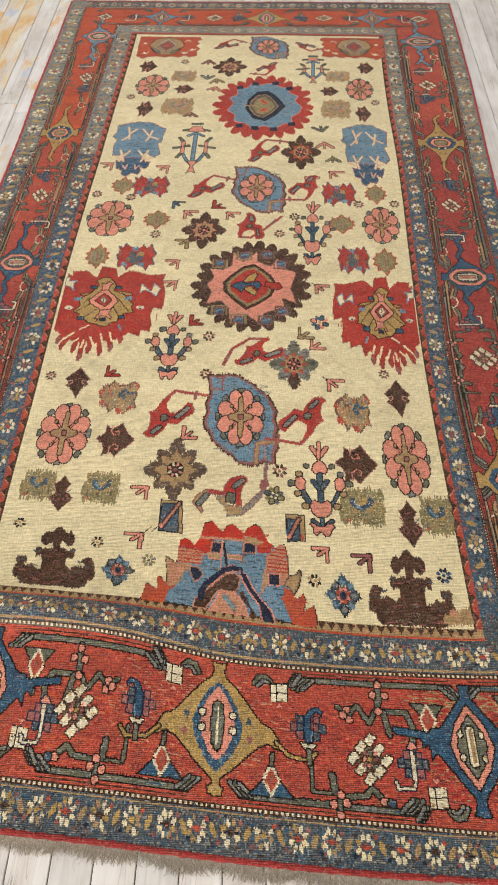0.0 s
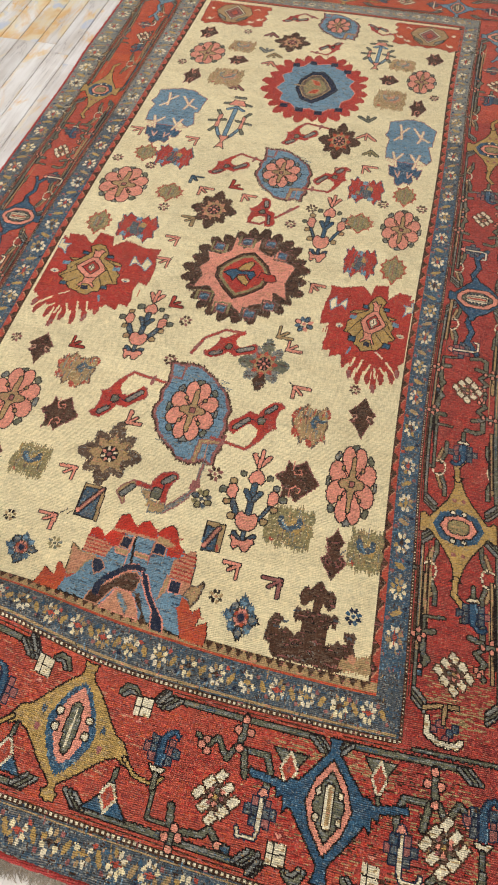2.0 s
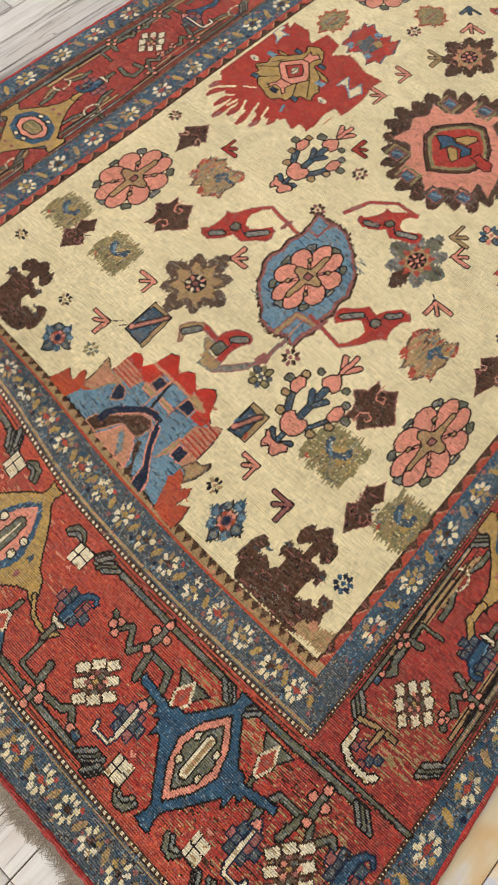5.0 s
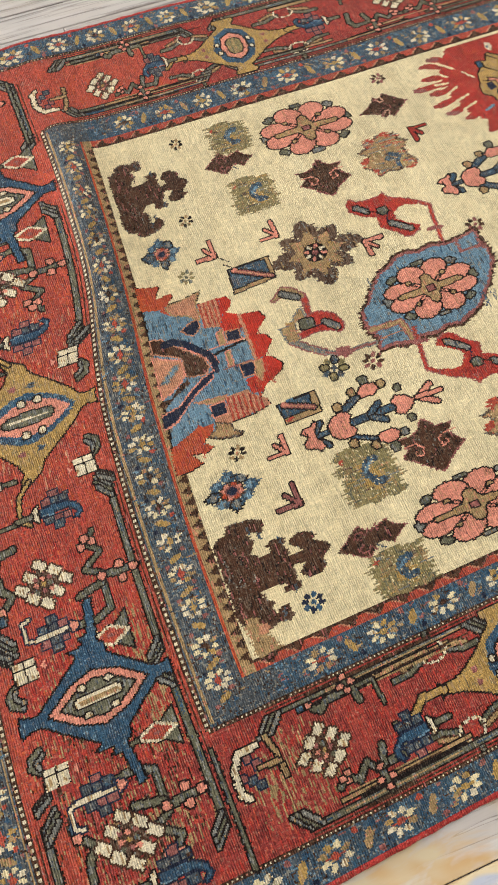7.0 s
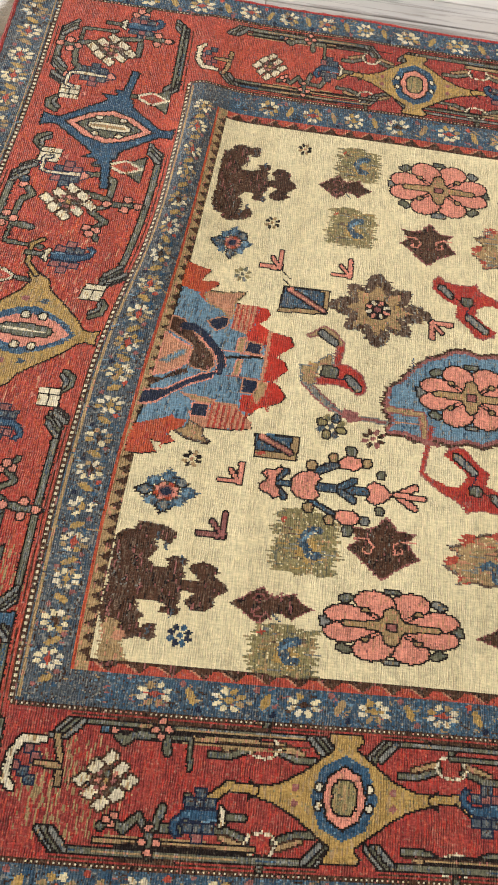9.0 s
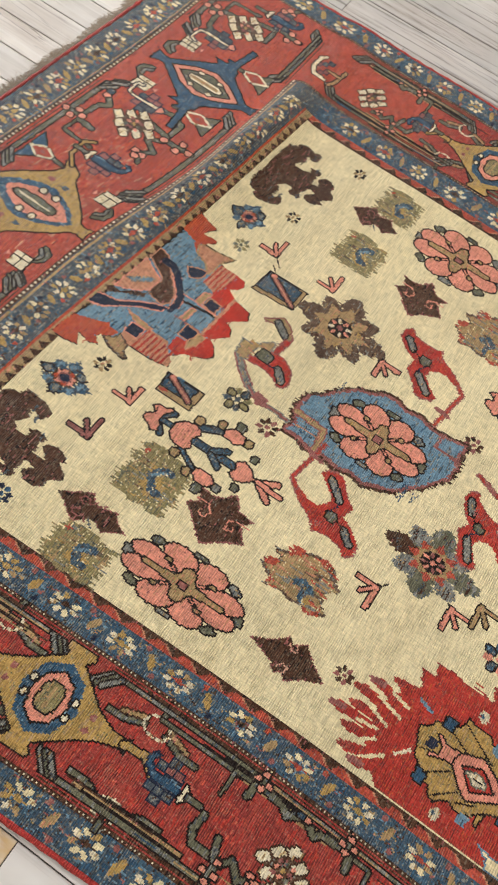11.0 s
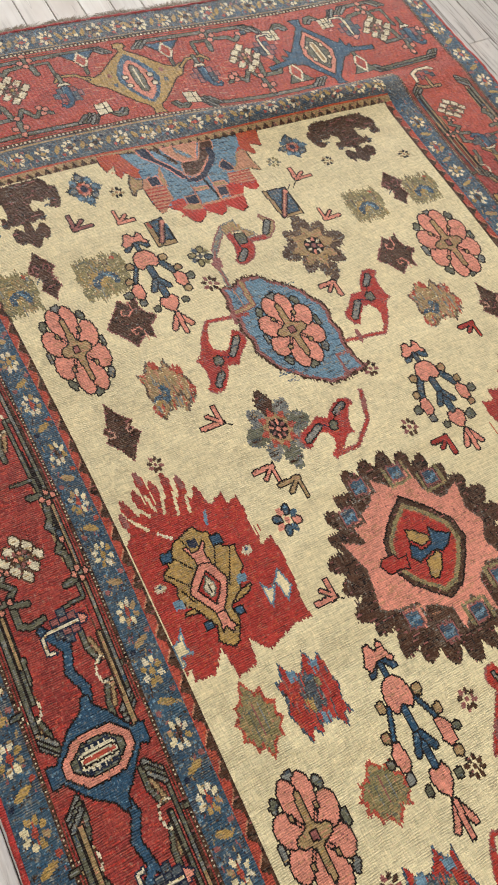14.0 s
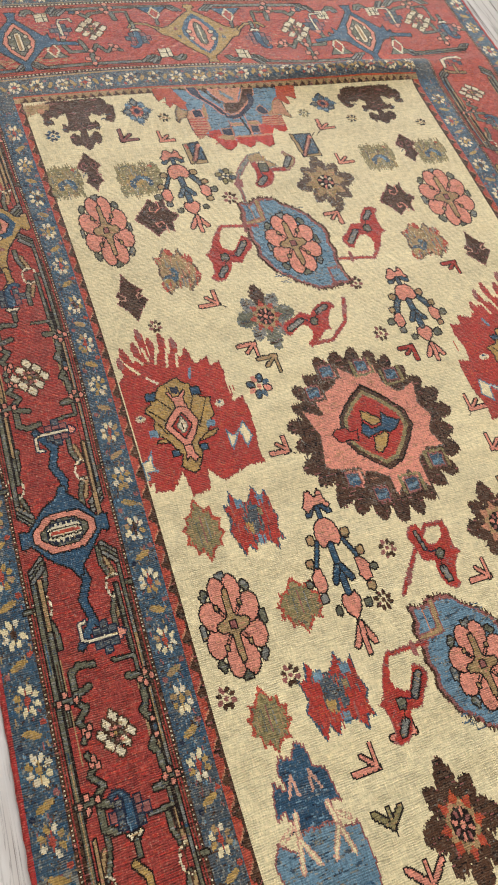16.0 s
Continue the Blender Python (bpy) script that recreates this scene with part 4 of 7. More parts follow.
def leaf_animal(x, y, rot, size, flip=1, colour="red", stalk=((-0.3, 7.4), (1.2, 9.3), (3.9, 8.8), (9.8, 7.8))):
    """A crimson forked leaf with a looped stalk."""
    begin("forked_leaf", FIELD, x, y, rot, flip * size, size, "crimson forked leaf with grey-green spots")
    line(stalk, 1.0, "mauve", rag=0.9)
    line(stalk, 0.5, "red", rag=0.9)
    a, b = stalk[-2], stalk[-1]
    m = ((a[0] + b[0]) / 2, (a[1] + b[1]) / 2)
    line([(m[0] - 0.2, m[1] - 1.6), (m[0], m[1] + 0.8)], 0.9, "mauve", rag=1.0)
    out = [(-4.9, -6.2), (-5.8, -4.9), (-4.7, -4.1), (-4.3, -1.4), (-4.4, 0.8), (-5.1, 1.7), (-3.6, 2.3), (-1.9, 5.8), (-0.5, 7.7), (0.3, 6.9), (-0.7, 4.9), (-0.6, 3.2), (0.5, 1.9), (1.7, 1.5), (3.1, 2.9), (4.7, 5.4), (5.8, 4.7), (6.5, 3.1), (6.1, 1.6), (4.0, -0.1), (2.5, -2.2), (0.1, -1.6), (-0.4, -2.9), (-1.6, -4.9), (-3.0, -6.2)]
    poly([(1.05 * p, 1.04 * q) for p, q in out], "mauve", rag=1.0)
    poly(out, colour, rag=1.0)
    for p, q, wide in (((-3.5, -4.8), (-1.9, -3.0), 0.75), ((2.3, 0.3), (4.9, 3.4), 0.75)):
        line([p, q], wide, "ash", "black", rag=0.4)
    poly([(-2.0, -1.0), (-0.6, -1.3), (0.2, -0.4), (0.2, 0.8), (-0.6, 1.5), (-1.9, 1.2)], "moss", "black", rag=0.5)
    line([(-1.2, -1.3), (-1.9, -3.0)], 0.2, "black")
    line([(-0.2, 0.8), (1.2, 0.0), (2.2, 0.2)], 0.25, "navy")
    for n in range(9):
        px, py = dice.uniform(-4.2, -2.4), dice.uniform(-3.4, 3.0)
        line([(px, py), (px + dice.uniform(0.4, 1.2), py)], 0.2, "wine" if n % 2 else "mauve", rag=0.8)


def great_palmette(x, y, flip):
    """A crimson block palmette with fingers at its foot and a gold flower in it."""
    begin("great_palmette", FIELD, x, y, 0, flip, 1, "large crimson palmette with a gold and salmon heart")
    out = [(9.8, -13.1), (8.3, -14.3), (4.9, -13.7), (3.3, -13.0), (-1.8, -14.2), (-7.1, -13.7), (-9.6, -15.2), (-9.8, -12.6), (-11.8, -13.2), (-12.0, -10.3), (-11.5, -6.9), (-11.6, -2.8), (-13.9, -3.8), (-14.2, -0.7), (-14.0, 4.6), (-13.2, 8.9), (-13.5, 12.2), (-9.9, 11.8),
           (-7.9, 12.7), (-4.6, 13.9), (-2.1, 10.6), (-1.4, 14.8), (2.2, 15.5), (2.8, 10.0), (5.5, 13.3), (9.0, 12.9), (8.6, 10.5), (9.8, 11.5)]
    poly(out, "red", "wine", rag=1.1)
    for n, (px, tip, bx) in enumerate(((8.4, -18.2, 7.2), (7.3, -20.4, 5.6), (4.6, -21.4, 3.6), (2.9, -24.6, 2.2), (1.2, -21.8, 0.6), (-1.4, -22.4, -1.2), (-3.6, -20.8, -3.4), (-5.6, -17.6, -5.4))):
        line([(bx, -12.8), (bx + 0.5, -15.2), (px, tip + 1.2)], 1.55, "red", rag=0.9)
        line([(px - 0.2, tip + 2.0), (px + 0.1, tip)], 1.0, "wine" if n % 3 else "mauve", rag=0.9)
    poly([(8.4, -12.6), (7.6, -16.2), (4.2, -17.4), (0.2, -18.0), (-3.6, -17.0), (-6.2, -15.2), (-7.2, -12.8)], "red", rag=2.2)
    for p, q in (((7.2, -16.6), (5.2, -13.8)), ((6.4, -19.8), (3.9, -16.2)), ((0.1, -19.6), (1.3, -15.6)), ((-1.8, -18.6), (-0.9, -14.4)), ((-3.6, -17.0), (-2.9, -13.8)), ((3.0, -19.8), (2.6, -16.8))):
        line([p, q], 0.55, "cream", rag=0.7)
    line([(4.0, -12.6), (2.2, -10.8)], 0.5, "white", rag=0.6)
    line([(-5.2, -12.8), (-4.6, -10.6)], 0.6, "sky", rag=0.6)
    for n in range(44):
        px, py = dice.uniform(-13, 9.6), dice.uniform(-12, 10)
        line([(px, py), (px + dice.uniform(-0.2, 0.2), py + dice.uniform(1.0, 3.0))], 0.2, ("wine", "wine", "ember")[n % 3], rag=0.8)
    poly([(10.0, 6.1), (8.8, 5.7), (7.4, 3.6), (7.9, 7.2), (7.1, 8.7), (9.2, 8.4), (9.1, 9.9), (10.0, 10.1)], "cream", "sky", rag=0.6)
    poly([(-12.1, 1.8), (-12.7, 4.4), (-13.0, 5.7), (-11.1, 8.3), (-10.9, 6.1), (-10.6, 4.3), (-8.2, 8.2), (-7.9, 5.6), (-8.1, 3.1), (-9.2, 4.9), (-10.9, 3.3)], "cream", "sky", rag=0.7)
    for px, py in ((7.7, -3.5), (-8.8, -3.1)):
        oval(px, py, 1.0, 0.8, "white", rag=0.8)
        oval(px, py - 0.3, 0.35, 0.3, "teal")
    poly([(6.2, 2.8), (5.5, 1.8), (2.6, 2.1), (2.4, 3.4)], "gold", "black", rag=0.4)
    poly([(-2.6, 2.9), (-6.5, 2.5), (-5.6, 3.4), (-2.6, 4.1)], "gold", "black", rag=0.4)
    poly([(3.3, -8.8), (2.6, -10.0), (1.2, -10.3), (-0.4, -11.3), (-2.1, -11.3), (-2.9, -9.8), (-4.0, -9.4), (-4.4, -8.2), (-5.3, -5.8), (-7.5, -5.2), (-6.9, -3.0), (-7.1, -1.1), (-5.6, 0.6), (-4.7, 2.7), (-1.9, 4.6), (-2.4, 6.6), (-1.8, 8.2), (-0.6, 10.2), (0.6, 10.7),
          (1.6, 10.3), (2.8, 8.7), (1.9, 6.5), (3.0, 4.4), (3.5, 3.1), (5.4, 0.8), (5.8, -1.2), (5.2, -2.4), (6.6, -4.6), (6.4, -5.4), (5.0, -6.4), (5.2, -7.6)], "gold", "black", rag=0.7)
    for n in range(26):
        px, py = dice.uniform(-5.0, 4.8), dice.uniform(-9.0, 1.0)
        line([(px, py), (px, py + dice.uniform(0.6, 1.6))], 0.18, "olive" if n % 2 else "tan", rag=0.6)
    for p, q in (((3.5, -7.3), (1.3, -4.3)), ((5.8, -5.1), (3.1, -1.9)), ((-4.3, -7.3), (-2.6, -3.2)), ((-6.3, -4.9), (-3.2, 1.0)), ((0.9, -9.6), (0.4, -8.2)), ((4.6, -1.6), (3.4, 1.2))):
        line([p, q], 0.22, "black")
    poly([(0.3, -4.6), (-2.0, -4.4), (-3.6, -0.4), (-2.4, 2.2), (-0.3, 5.0), (0.9, 4.8), (3.7, -0.3), (3.0, -1.7)], "pink", "black", rag=0.5)
    poly([(-0.6, -3.2), (-2.1, -0.1), (-1.2, 1.7), (0.3, 3.2), (2.3, -0.4)], "red", "black", rag=0.5)
    poly([(-0.3, -1.9), (-0.9, 0.1), (0.2, 1.8), (0.9, -0.2)], "white", "moss", rag=0.4)
    line([(0, -0.6), (0.1, 0.7)], 0.3, "black")
    poly([(1.5, -8.2), (0.4, -8.5), (0.1, -6.9), (-1.0, -7.0), (-2.4, -8.4), (-2.8, -7.5), (-1.9, -6.2), (-2.3, -3.8), (0.5, -4.4), (0.5, -5.8)], "pink", "black", rag=0.4)
    poly([(1.0, 4.2), (-0.8, 4.5), (-0.9, 6.6), (-1.6, 7.6), (-0.2, 8.6), (0.5, 7.3), (1.5, 8.3), (1.2, 6.1)], "pink", "black", rag=0.4)
    for px, py, tone in ((4.5, -8.0, "teal"), (-4.8, -7.3, "teal"), (-2.9, 5.7, "teal"), (3.0, 5.7, "teal"), (-5.6, 0.9, "sky"), (6.1, 0.4, "sky"), (-0.6, -8.4, "navy")):
        poly([(px - 0.9, py - 0.7), (px + 0.8, py - 0.9), (px + 0.9, py + 0.7), (px - 0.8, py + 0.9)], tone, "black" if tone == "teal" else None, rag=0.6)


def corner_palmette(x, y, flip):
    begin("corner_palmette", FIELD, x, y, 0, flip, 1, "orange-red palmette cut by the border, with a tan diamond")
    poly([(-13.4, 8.8), (12.6, 8.8), (13.4, 6.4), (11.6, 5.0), (12.8, 2.6), (11.4, 0.6), (13.2, -1.5), (12.0, -4.6), (12.6, -8.0), (9.4, -9.4), (7.0, -8.0), (4.6, -9.6), (1.6, -8.6), (-1.0, -9.8), (-4.0, -8.6), (-8.4, -9.4), (-10, -11.0), (-13.0, -8.6)], "ember", "mauve", rag=1.2)
    for px, py in ((-9.6, -5.6), (7.0, -5.0), (10.2, -2.4)):
        poly([(px - 1.6, py - 1.0), (px - 0.4, py + 0.8), (px + 0.4, py - 0.2), (px + 1.6, py + 1.4), (px + 1.0, py - 0.8), (px - 0.4, py - 1.4)], "white", rag=0.8)
    line([(6.2, 4.6), (7.6, 5.8), (8.6, 4.8)], 0.5, "white")
    oval(-10.6, 2.6, 0.8, 0.8, "white")
    poly([(-1.2, 8.4), (4.2, 6.4), (6.4, 1.4), (4.6, -3.6), (1.4, -7.4), (-3.8, -7.4), (-7.0, -3.6), (-8.8, 1.4), (-6.6, 6.4)], "tan", "black", rag=0.9)
    for s in (-1, 1):
        poly([(-1.2 + s * 2.0, -6.4), (-1.2 + s * 5.6, -3.4), (-1.2 + s * 6.2, -0.6), (-1.2 + s * 2.4, -3.6)], "moss" if s > 0 else "ash", "black")
    poly([(-1.2, 7.6), (3.6, 1.2), (-1.2, -5.6), (-6.0, 1.2)], "white", "black")
    poly([(-1.2, 6.2), (2.6, 1.1), (-1.2, -4.4), (-5.0, 1.1)], "mauve", "black")
    poly([(-1.2, 3.8), (0.8, 1.0), (-1.2, -2.0), (-3.2, 1.0)], "rust", "black")


def blue_cloud(x, y, wide, tall):
    """A light blue palmette with peach forks and a darker, deeply cut foot."""
    begin("blue_palmette", FIELD, x, y, 0, wide, tall, "light blue cloud-shaped palmette with peach forks")
    poly([(-7.6, 5.0), (-7.7, 9.3), (-4.1, 10.6), (-0.7, 11.6), (3.6, 11.2), (6.5, 8.9), (9.0, 7.2), (8.4, 3.4), (8.2, -0.9), (7.0, -1.3), (8.6, -7.4), (6.9, -9.8), (4.2, -7.6), (3.4, -11.0), (-2.6, -11.0), (-3.4, -8.6), (-6.8, -8.8), (-7.4, -3.8), (-6.8, 0.5), (-8.6, 2.4)], "sky", "mauve", rag=1.4)
    poly([(-2.8, -9.6), (3.2, -9.6), (4.4, -12.2), (6.0, -11.6), (5.6, -14.6), (4.8, -16.4), (3.0, -15.0), (3.6, -17.6), (2.6, -19.4), (0.9, -18.4), (-0.6, -20.4), (-2.4, -19.4), (-2.6, -17.0), (-4.6, -16.0), (-5.0, -13.4), (-5.4, -11.4), (-3.6, -12.0)], "teal", "mauve", rag=1.6)
    for n in range(46):
        px, py = dice.uniform(-5.6, 5.6), dice.uniform(-9, 10)
        line([(px, py), (px + dice.uniform(0.6, 2.4), py + dice.uniform(-0.2, 0.2))], 0.22, ("teal", "ash", "blue")[n % 3], rag=0.8)
    for n in range(24):
        px, py = dice.uniform(-3.4, 3.4), dice.uniform(-17, -10)
        line([(px, py), (px + dice.uniform(0.4, 1.6), py)], 0.22, ("sky", "blue", "sky", "navy")[n % 4], rag=0.8)
    # wishbones: two above, two at the waist, two small ones in the foot
    for bone in (((-3.8, 8.0), (-3.0, 4.4), (-2.8, 1.2)), ((-0.9, 7.0), (-3.0, 4.2)), ((-5.0, 0.4), (-3.1, 2.4)), ((1.2, 7.0), (3.9, 2.8), (6.8, 1.2)), ((4.0, 3.0), (3.0, 0.2)), ((3.9, 3.2), (4.4, 6.0)),
                 ((-4.6, -5.6), (-3.6, -8.8), (-2.8, -12.0)), ((-1.4, -5.8), (-3.3, -9.0)), ((4.4, -5.6), (3.5, -8.8), (2.8, -12.0)), ((1.4, -5.8), (3.3, -9.0)), ((6.2, -9.4), (4.2, -10.6)), ((-5.6, -9.6), (-4.0, -10.4))):
        line(bone, 0.95, "rose", rag=0.9)
        line(bone, 0.45, "cream", rag=0.8)
    for s in (-1, 1):
        line([(s * 2.8, -14.0), (s * 1.6, -16.4), (s * 1.2, -13.8)], 0.5, "rose", rag=0.8)


def hexagon_medallion(x, y, w, h, flip=1, rim="mauve", fill="sky"):
    begin("hexagon_medallion", FIELD, x, y, 0, flip * w / 19.5, h / 30, "blue hexagonal medallion holding a salmon rosette")
    out = [(9.0, -15.2), (6.6, -14.4), (4.6, -15.4), (2.0, -15.6), (-0.2, -14.8), (-1.6, -12.8), (-3.6, -11.4), (-5.4, -9.6), (-6.6, -8.2), (-7.6, -5.6), (-9.0, -3.4), (-9.3, -1.0), (-8.4, 1.6), (-9.0, 4.4), (-8.0, 7.4), (-8.2, 10.6), (-9.0, 14.6),
           (-6.4, 14.2), (-3.6, 15.0), (-0.6, 14.5), (1.4, 12.8), (3.4, 11.6), (5.2, 9.2), (7.4, 7.4), (8.4, 4.8), (9.6, 2.0), (9.0, -0.8), (9.8, -3.4), (9.2, -6.6), (9.8, -9.6), (8.8, -12.0)]
    poly([(1.04 * a, 1.02 * b) for a, b in out], "brown", rag=1.8)
    poly([(0.98 * a, 0.98 * b) for a, b in out], rim, rag=1.4)
    poly([(0.91 * a, 0.935 * b) for a, b in out], fill, rag=1.2)
    for n in range(70):
        px, py = dice.uniform(-7.5, 7.5), dice.uniform(-12, 12)
        line([(px, py), (px + dice.uniform(0.6, 2.2), py + dice.uniform(-0.2, 0.2))], 0.2, ("blue", "blue", "ash", "teal")[n % 4], rag=0.8)
    line([(8.6, -8.2), (4.6, -8.6), (4.2, -14.6)], 0.55, "tan", "mauve", rag=0.6)
    line([(6.4, -8.6), (6.6, -13.4)], 0.3, "peach")
    line([(-8.0, 9.4), (-5.0, 9.2), (-4.8, 13.6)], 0.6, "mauve", rag=0.8)


def hexagon_rosette(x, y, w, h):
    begin("rosette", FIELD, x, y, 0, w / 10, h / 10, "salmon rosette inside the blue medallion")
    petals_and_cross()


def round_medallion(x, y, rx, ry, outer, inner, spots, far):
    """A great scalloped ring with an uneven star in it and a framed heart; the nearer one has blue checks in its ring."""
    begin("round_medallion", FIELD, x, y, 0, rx / 16.5, ry / 19.5, "great scalloped medallion")
    teeth = []
    for n in range(26):
        w = 2 * math.pi * (n + dice.uniform(-0.12, 0.12)) / 26
        r = dice.uniform(0.96, 1.06)
        for d, k in ((-0.085, 0.955), (-0.05, 1.0), (0.0, 1.03), (0.05, 1.0), (0.085, 0.955), (0.12, 0.87)):
            teeth.append((16.2 * k * r * math.cos(w + d), 19.1 * k * r * math.sin(w + d)))
    for half in (teeth[:80], teeth[76:] + teeth[:4]):
        poly(half + [(0, 0)], outer, rag=1.5)
    for n in range(60):
        w, r = dice.uniform(0, 6.28), dice.uniform(0.78, 0.98)
        px, py = 16 * r * math.cos(w), 19 * r * math.sin(w)
        line([(px, py), (px + dice.uniform(-0.3, 0.3), py + dice.uniform(0.6, 1.8))], 0.22, {"brown": "umber", "red": "wine"}[outer] if n % 3 else {"brown": "black", "red": "ember"}[outer], rag=0.8)
    if far:
        poly([(12.8, 0), (10.4, 3.2), (11.6, 6.4), (8.6, 8.6), (8.0, 11.6), (4.8, 12.4), (2.4, 14.8), (-2.0, 13.4), (-4.8, 14.2), (-6.4, 11.4), (-9.6, 10.8), (-9.4, 7.0), (-12.0, 4.6), (-10.4, 1.0), (-12.4, -3.2), (-9.6, -6.0), (-9.8, -9.8), (-6.2, -10.8), (-4.0, -13.6), (0.4, -12.6), (4.0, -14.4), (6.2, -11.4), (9.4, -10.2), (9.2, -6.6), (11.8, -4.2)], inner, "pink", rag=1.2)
        for px, py in ((-7.6, -12.2), (-2.6, -13.6), (3.4, -14.2), (9.2, -11.0), (8.4, 11.2), (3.6, 14.4), (-3.4, 14.0), (-8.6, 11.6)):
            poly([(px - 1.2, py - 1.2), (px + 1.2, py - 1.0), (px + 1.0, py + 1.2), (px - 1.2, py + 1.0)], spots, rag=1.0)
        for n in range(50):
            px, py = dice.uniform(-10, 10), dice.uniform(-11, 11)
            line([(px, py), (px + dice.uniform(0.6, 1.8), py)], 0.2, "ash" if n % 2 else "blue", rag=0.8)
        core = [(7.2, 0.0), (4.6, 5.4), (1.2, 9.6), (-2.6, 8.8), (-5.6, 3.6), (-6.2, -2.0), (-3.6, -7.8), (0.4, -9.6), (3.8, -6.0)]
        poly(core, "navy", "black", rag=0.7)
        poly([(0.74 * a - 0.4, 0.76 * b) for a, b in core], "umber", "tan", rag=0.7)
        poly([(0.56 * a - 0.3, 0.58 * b) for a, b in core], "olive", rag=0.9)
        for s in (-1, 1):
            poly([(-2.2, s * 4.2), (0.8, s * 3.6), (1.6, s * 1.0), (-0.6, s * 1.2)], "ember", "peach", rag=0.6)
        line([(-6.6, 0), (-3.0, 0)], 0.8, "tan", rag=0.8)
        return
    poly([(13.0, -8.0), (8.8, -5.6), (9.6, -9.2), (4.0, -12.0), (2.6, -16.4), (-0.8, -13.2), (-3.2, -14.0), (-5.8, -15.0), (-6.2, -10.0), (-8.6, -7.0), (-12.6, -9.0), (-11.4, -3.4), (-13.0, 0.0), (-11.0, 3.4), (-12.6, 7.2), (-8.6, 7.0), (-6.2, 9.0), (-6.0, 15.6), (-2.8, 10.6), (1.2, 15.8),
          (1.4, 10.8), (5.2, 8.6), (7.0, 12.4), (9.6, 7.4), (12.8, 5.8), (11.2, -1.2)], inner, "umber", rag=0.9)
    for px, py, s in ((4.4, -15.0, 1), (-3.2, -14.6, 1), (-8.6, -11.2, 1), (8.8, -11.0, 1), (-9.6, 9.8, -1), (8.2, 9.4, -1), (4.0, 13.8, -1), (-2.6, 13.4, -1)):
        line([(px - 2.0, py - 1.6 * s), (px - 2.0, py + 2.0 * s), (px + 2.0, py + 2.2 * s), (px + 2.0, py - 1.4 * s)], 0.6, "umber" if px > 0 else "olive", rag=1.0)
        poly([(px - 1.5, py - 1.6), (px + 1.4, py - 1.8), (px + 1.5, py + 1.5), (px - 1.3, py + 1.7)], spots, "mauve", rag=1.4)
        line([(px - 0.8, py), (px + 0.9, py + 0.4)], 0.7, "sky", rag=1.2)
    for n in range(30):
        w, r = dice.uniform(0, 6.28), dice.uniform(0.5, 0.62)
        px, py = 16 * r * math.cos(w), 19 * r * math.sin(w)
        line([(px, py), (px + dice.uniform(0.6, 1.6), py)], 0.18, "peach", rag=0.8)
    core = [(-1.2, -10.6), (-4.4, -7.4), (-7.8, -2.9), (-8.2, 1.2), (-5.6, 5.0), (-2.6, 8.4), (0.6, 9.3), (3.2, 6.8), (5.4, 4.4), (7.2, 0.4), (5.8, -4.5), (2.6, -7.8)]
    poly(core, "brown", "black", rag=0.6)
    poly([(0.86 * a, 0.86 * b) for a, b in core], "olive", rag=0.6)
    poly([(0.76 * a, 0.76 * b) for a, b in core], "red", "rust", rag=0.6)
    poly([(3.2, -0.8), (5.0, -0.6), (5.2, -1.9), (7.8, -2.0), (8.8, -0.8), (7.8, 1.4), (5.8, 1.3), (4.0, 1.8)], "red", "black", rag=0.5)
    poly([(1.7, -2.5), (0.4, -0.3), (-1.6, -0.4), (-2.8, -3.6), (-3.9, -1.9), (-6.2, -0.6), (-4.6, 1.0), (-2.8, 1.9), (-2.0, 1.0), (0.6, 1.3), (1.8, 1.9), (3.0, 0.3)], "teal", "black", rag=0.5)
    poly([(1.3, -4.8), (-0.1, -4.0), (-2.0, -2.2), (-2.2, -1.0), (0.0, -0.6), (1.7, -2.7)], "gold", "black", rag=0.5)
    poly([(0.8, 1.6), (-2.0, 1.0), (-2.6, 2.0), (-1.5, 3.9), (0.6, 5.7), (1.8, 4.8)], "gold", "black", rag=0.5)


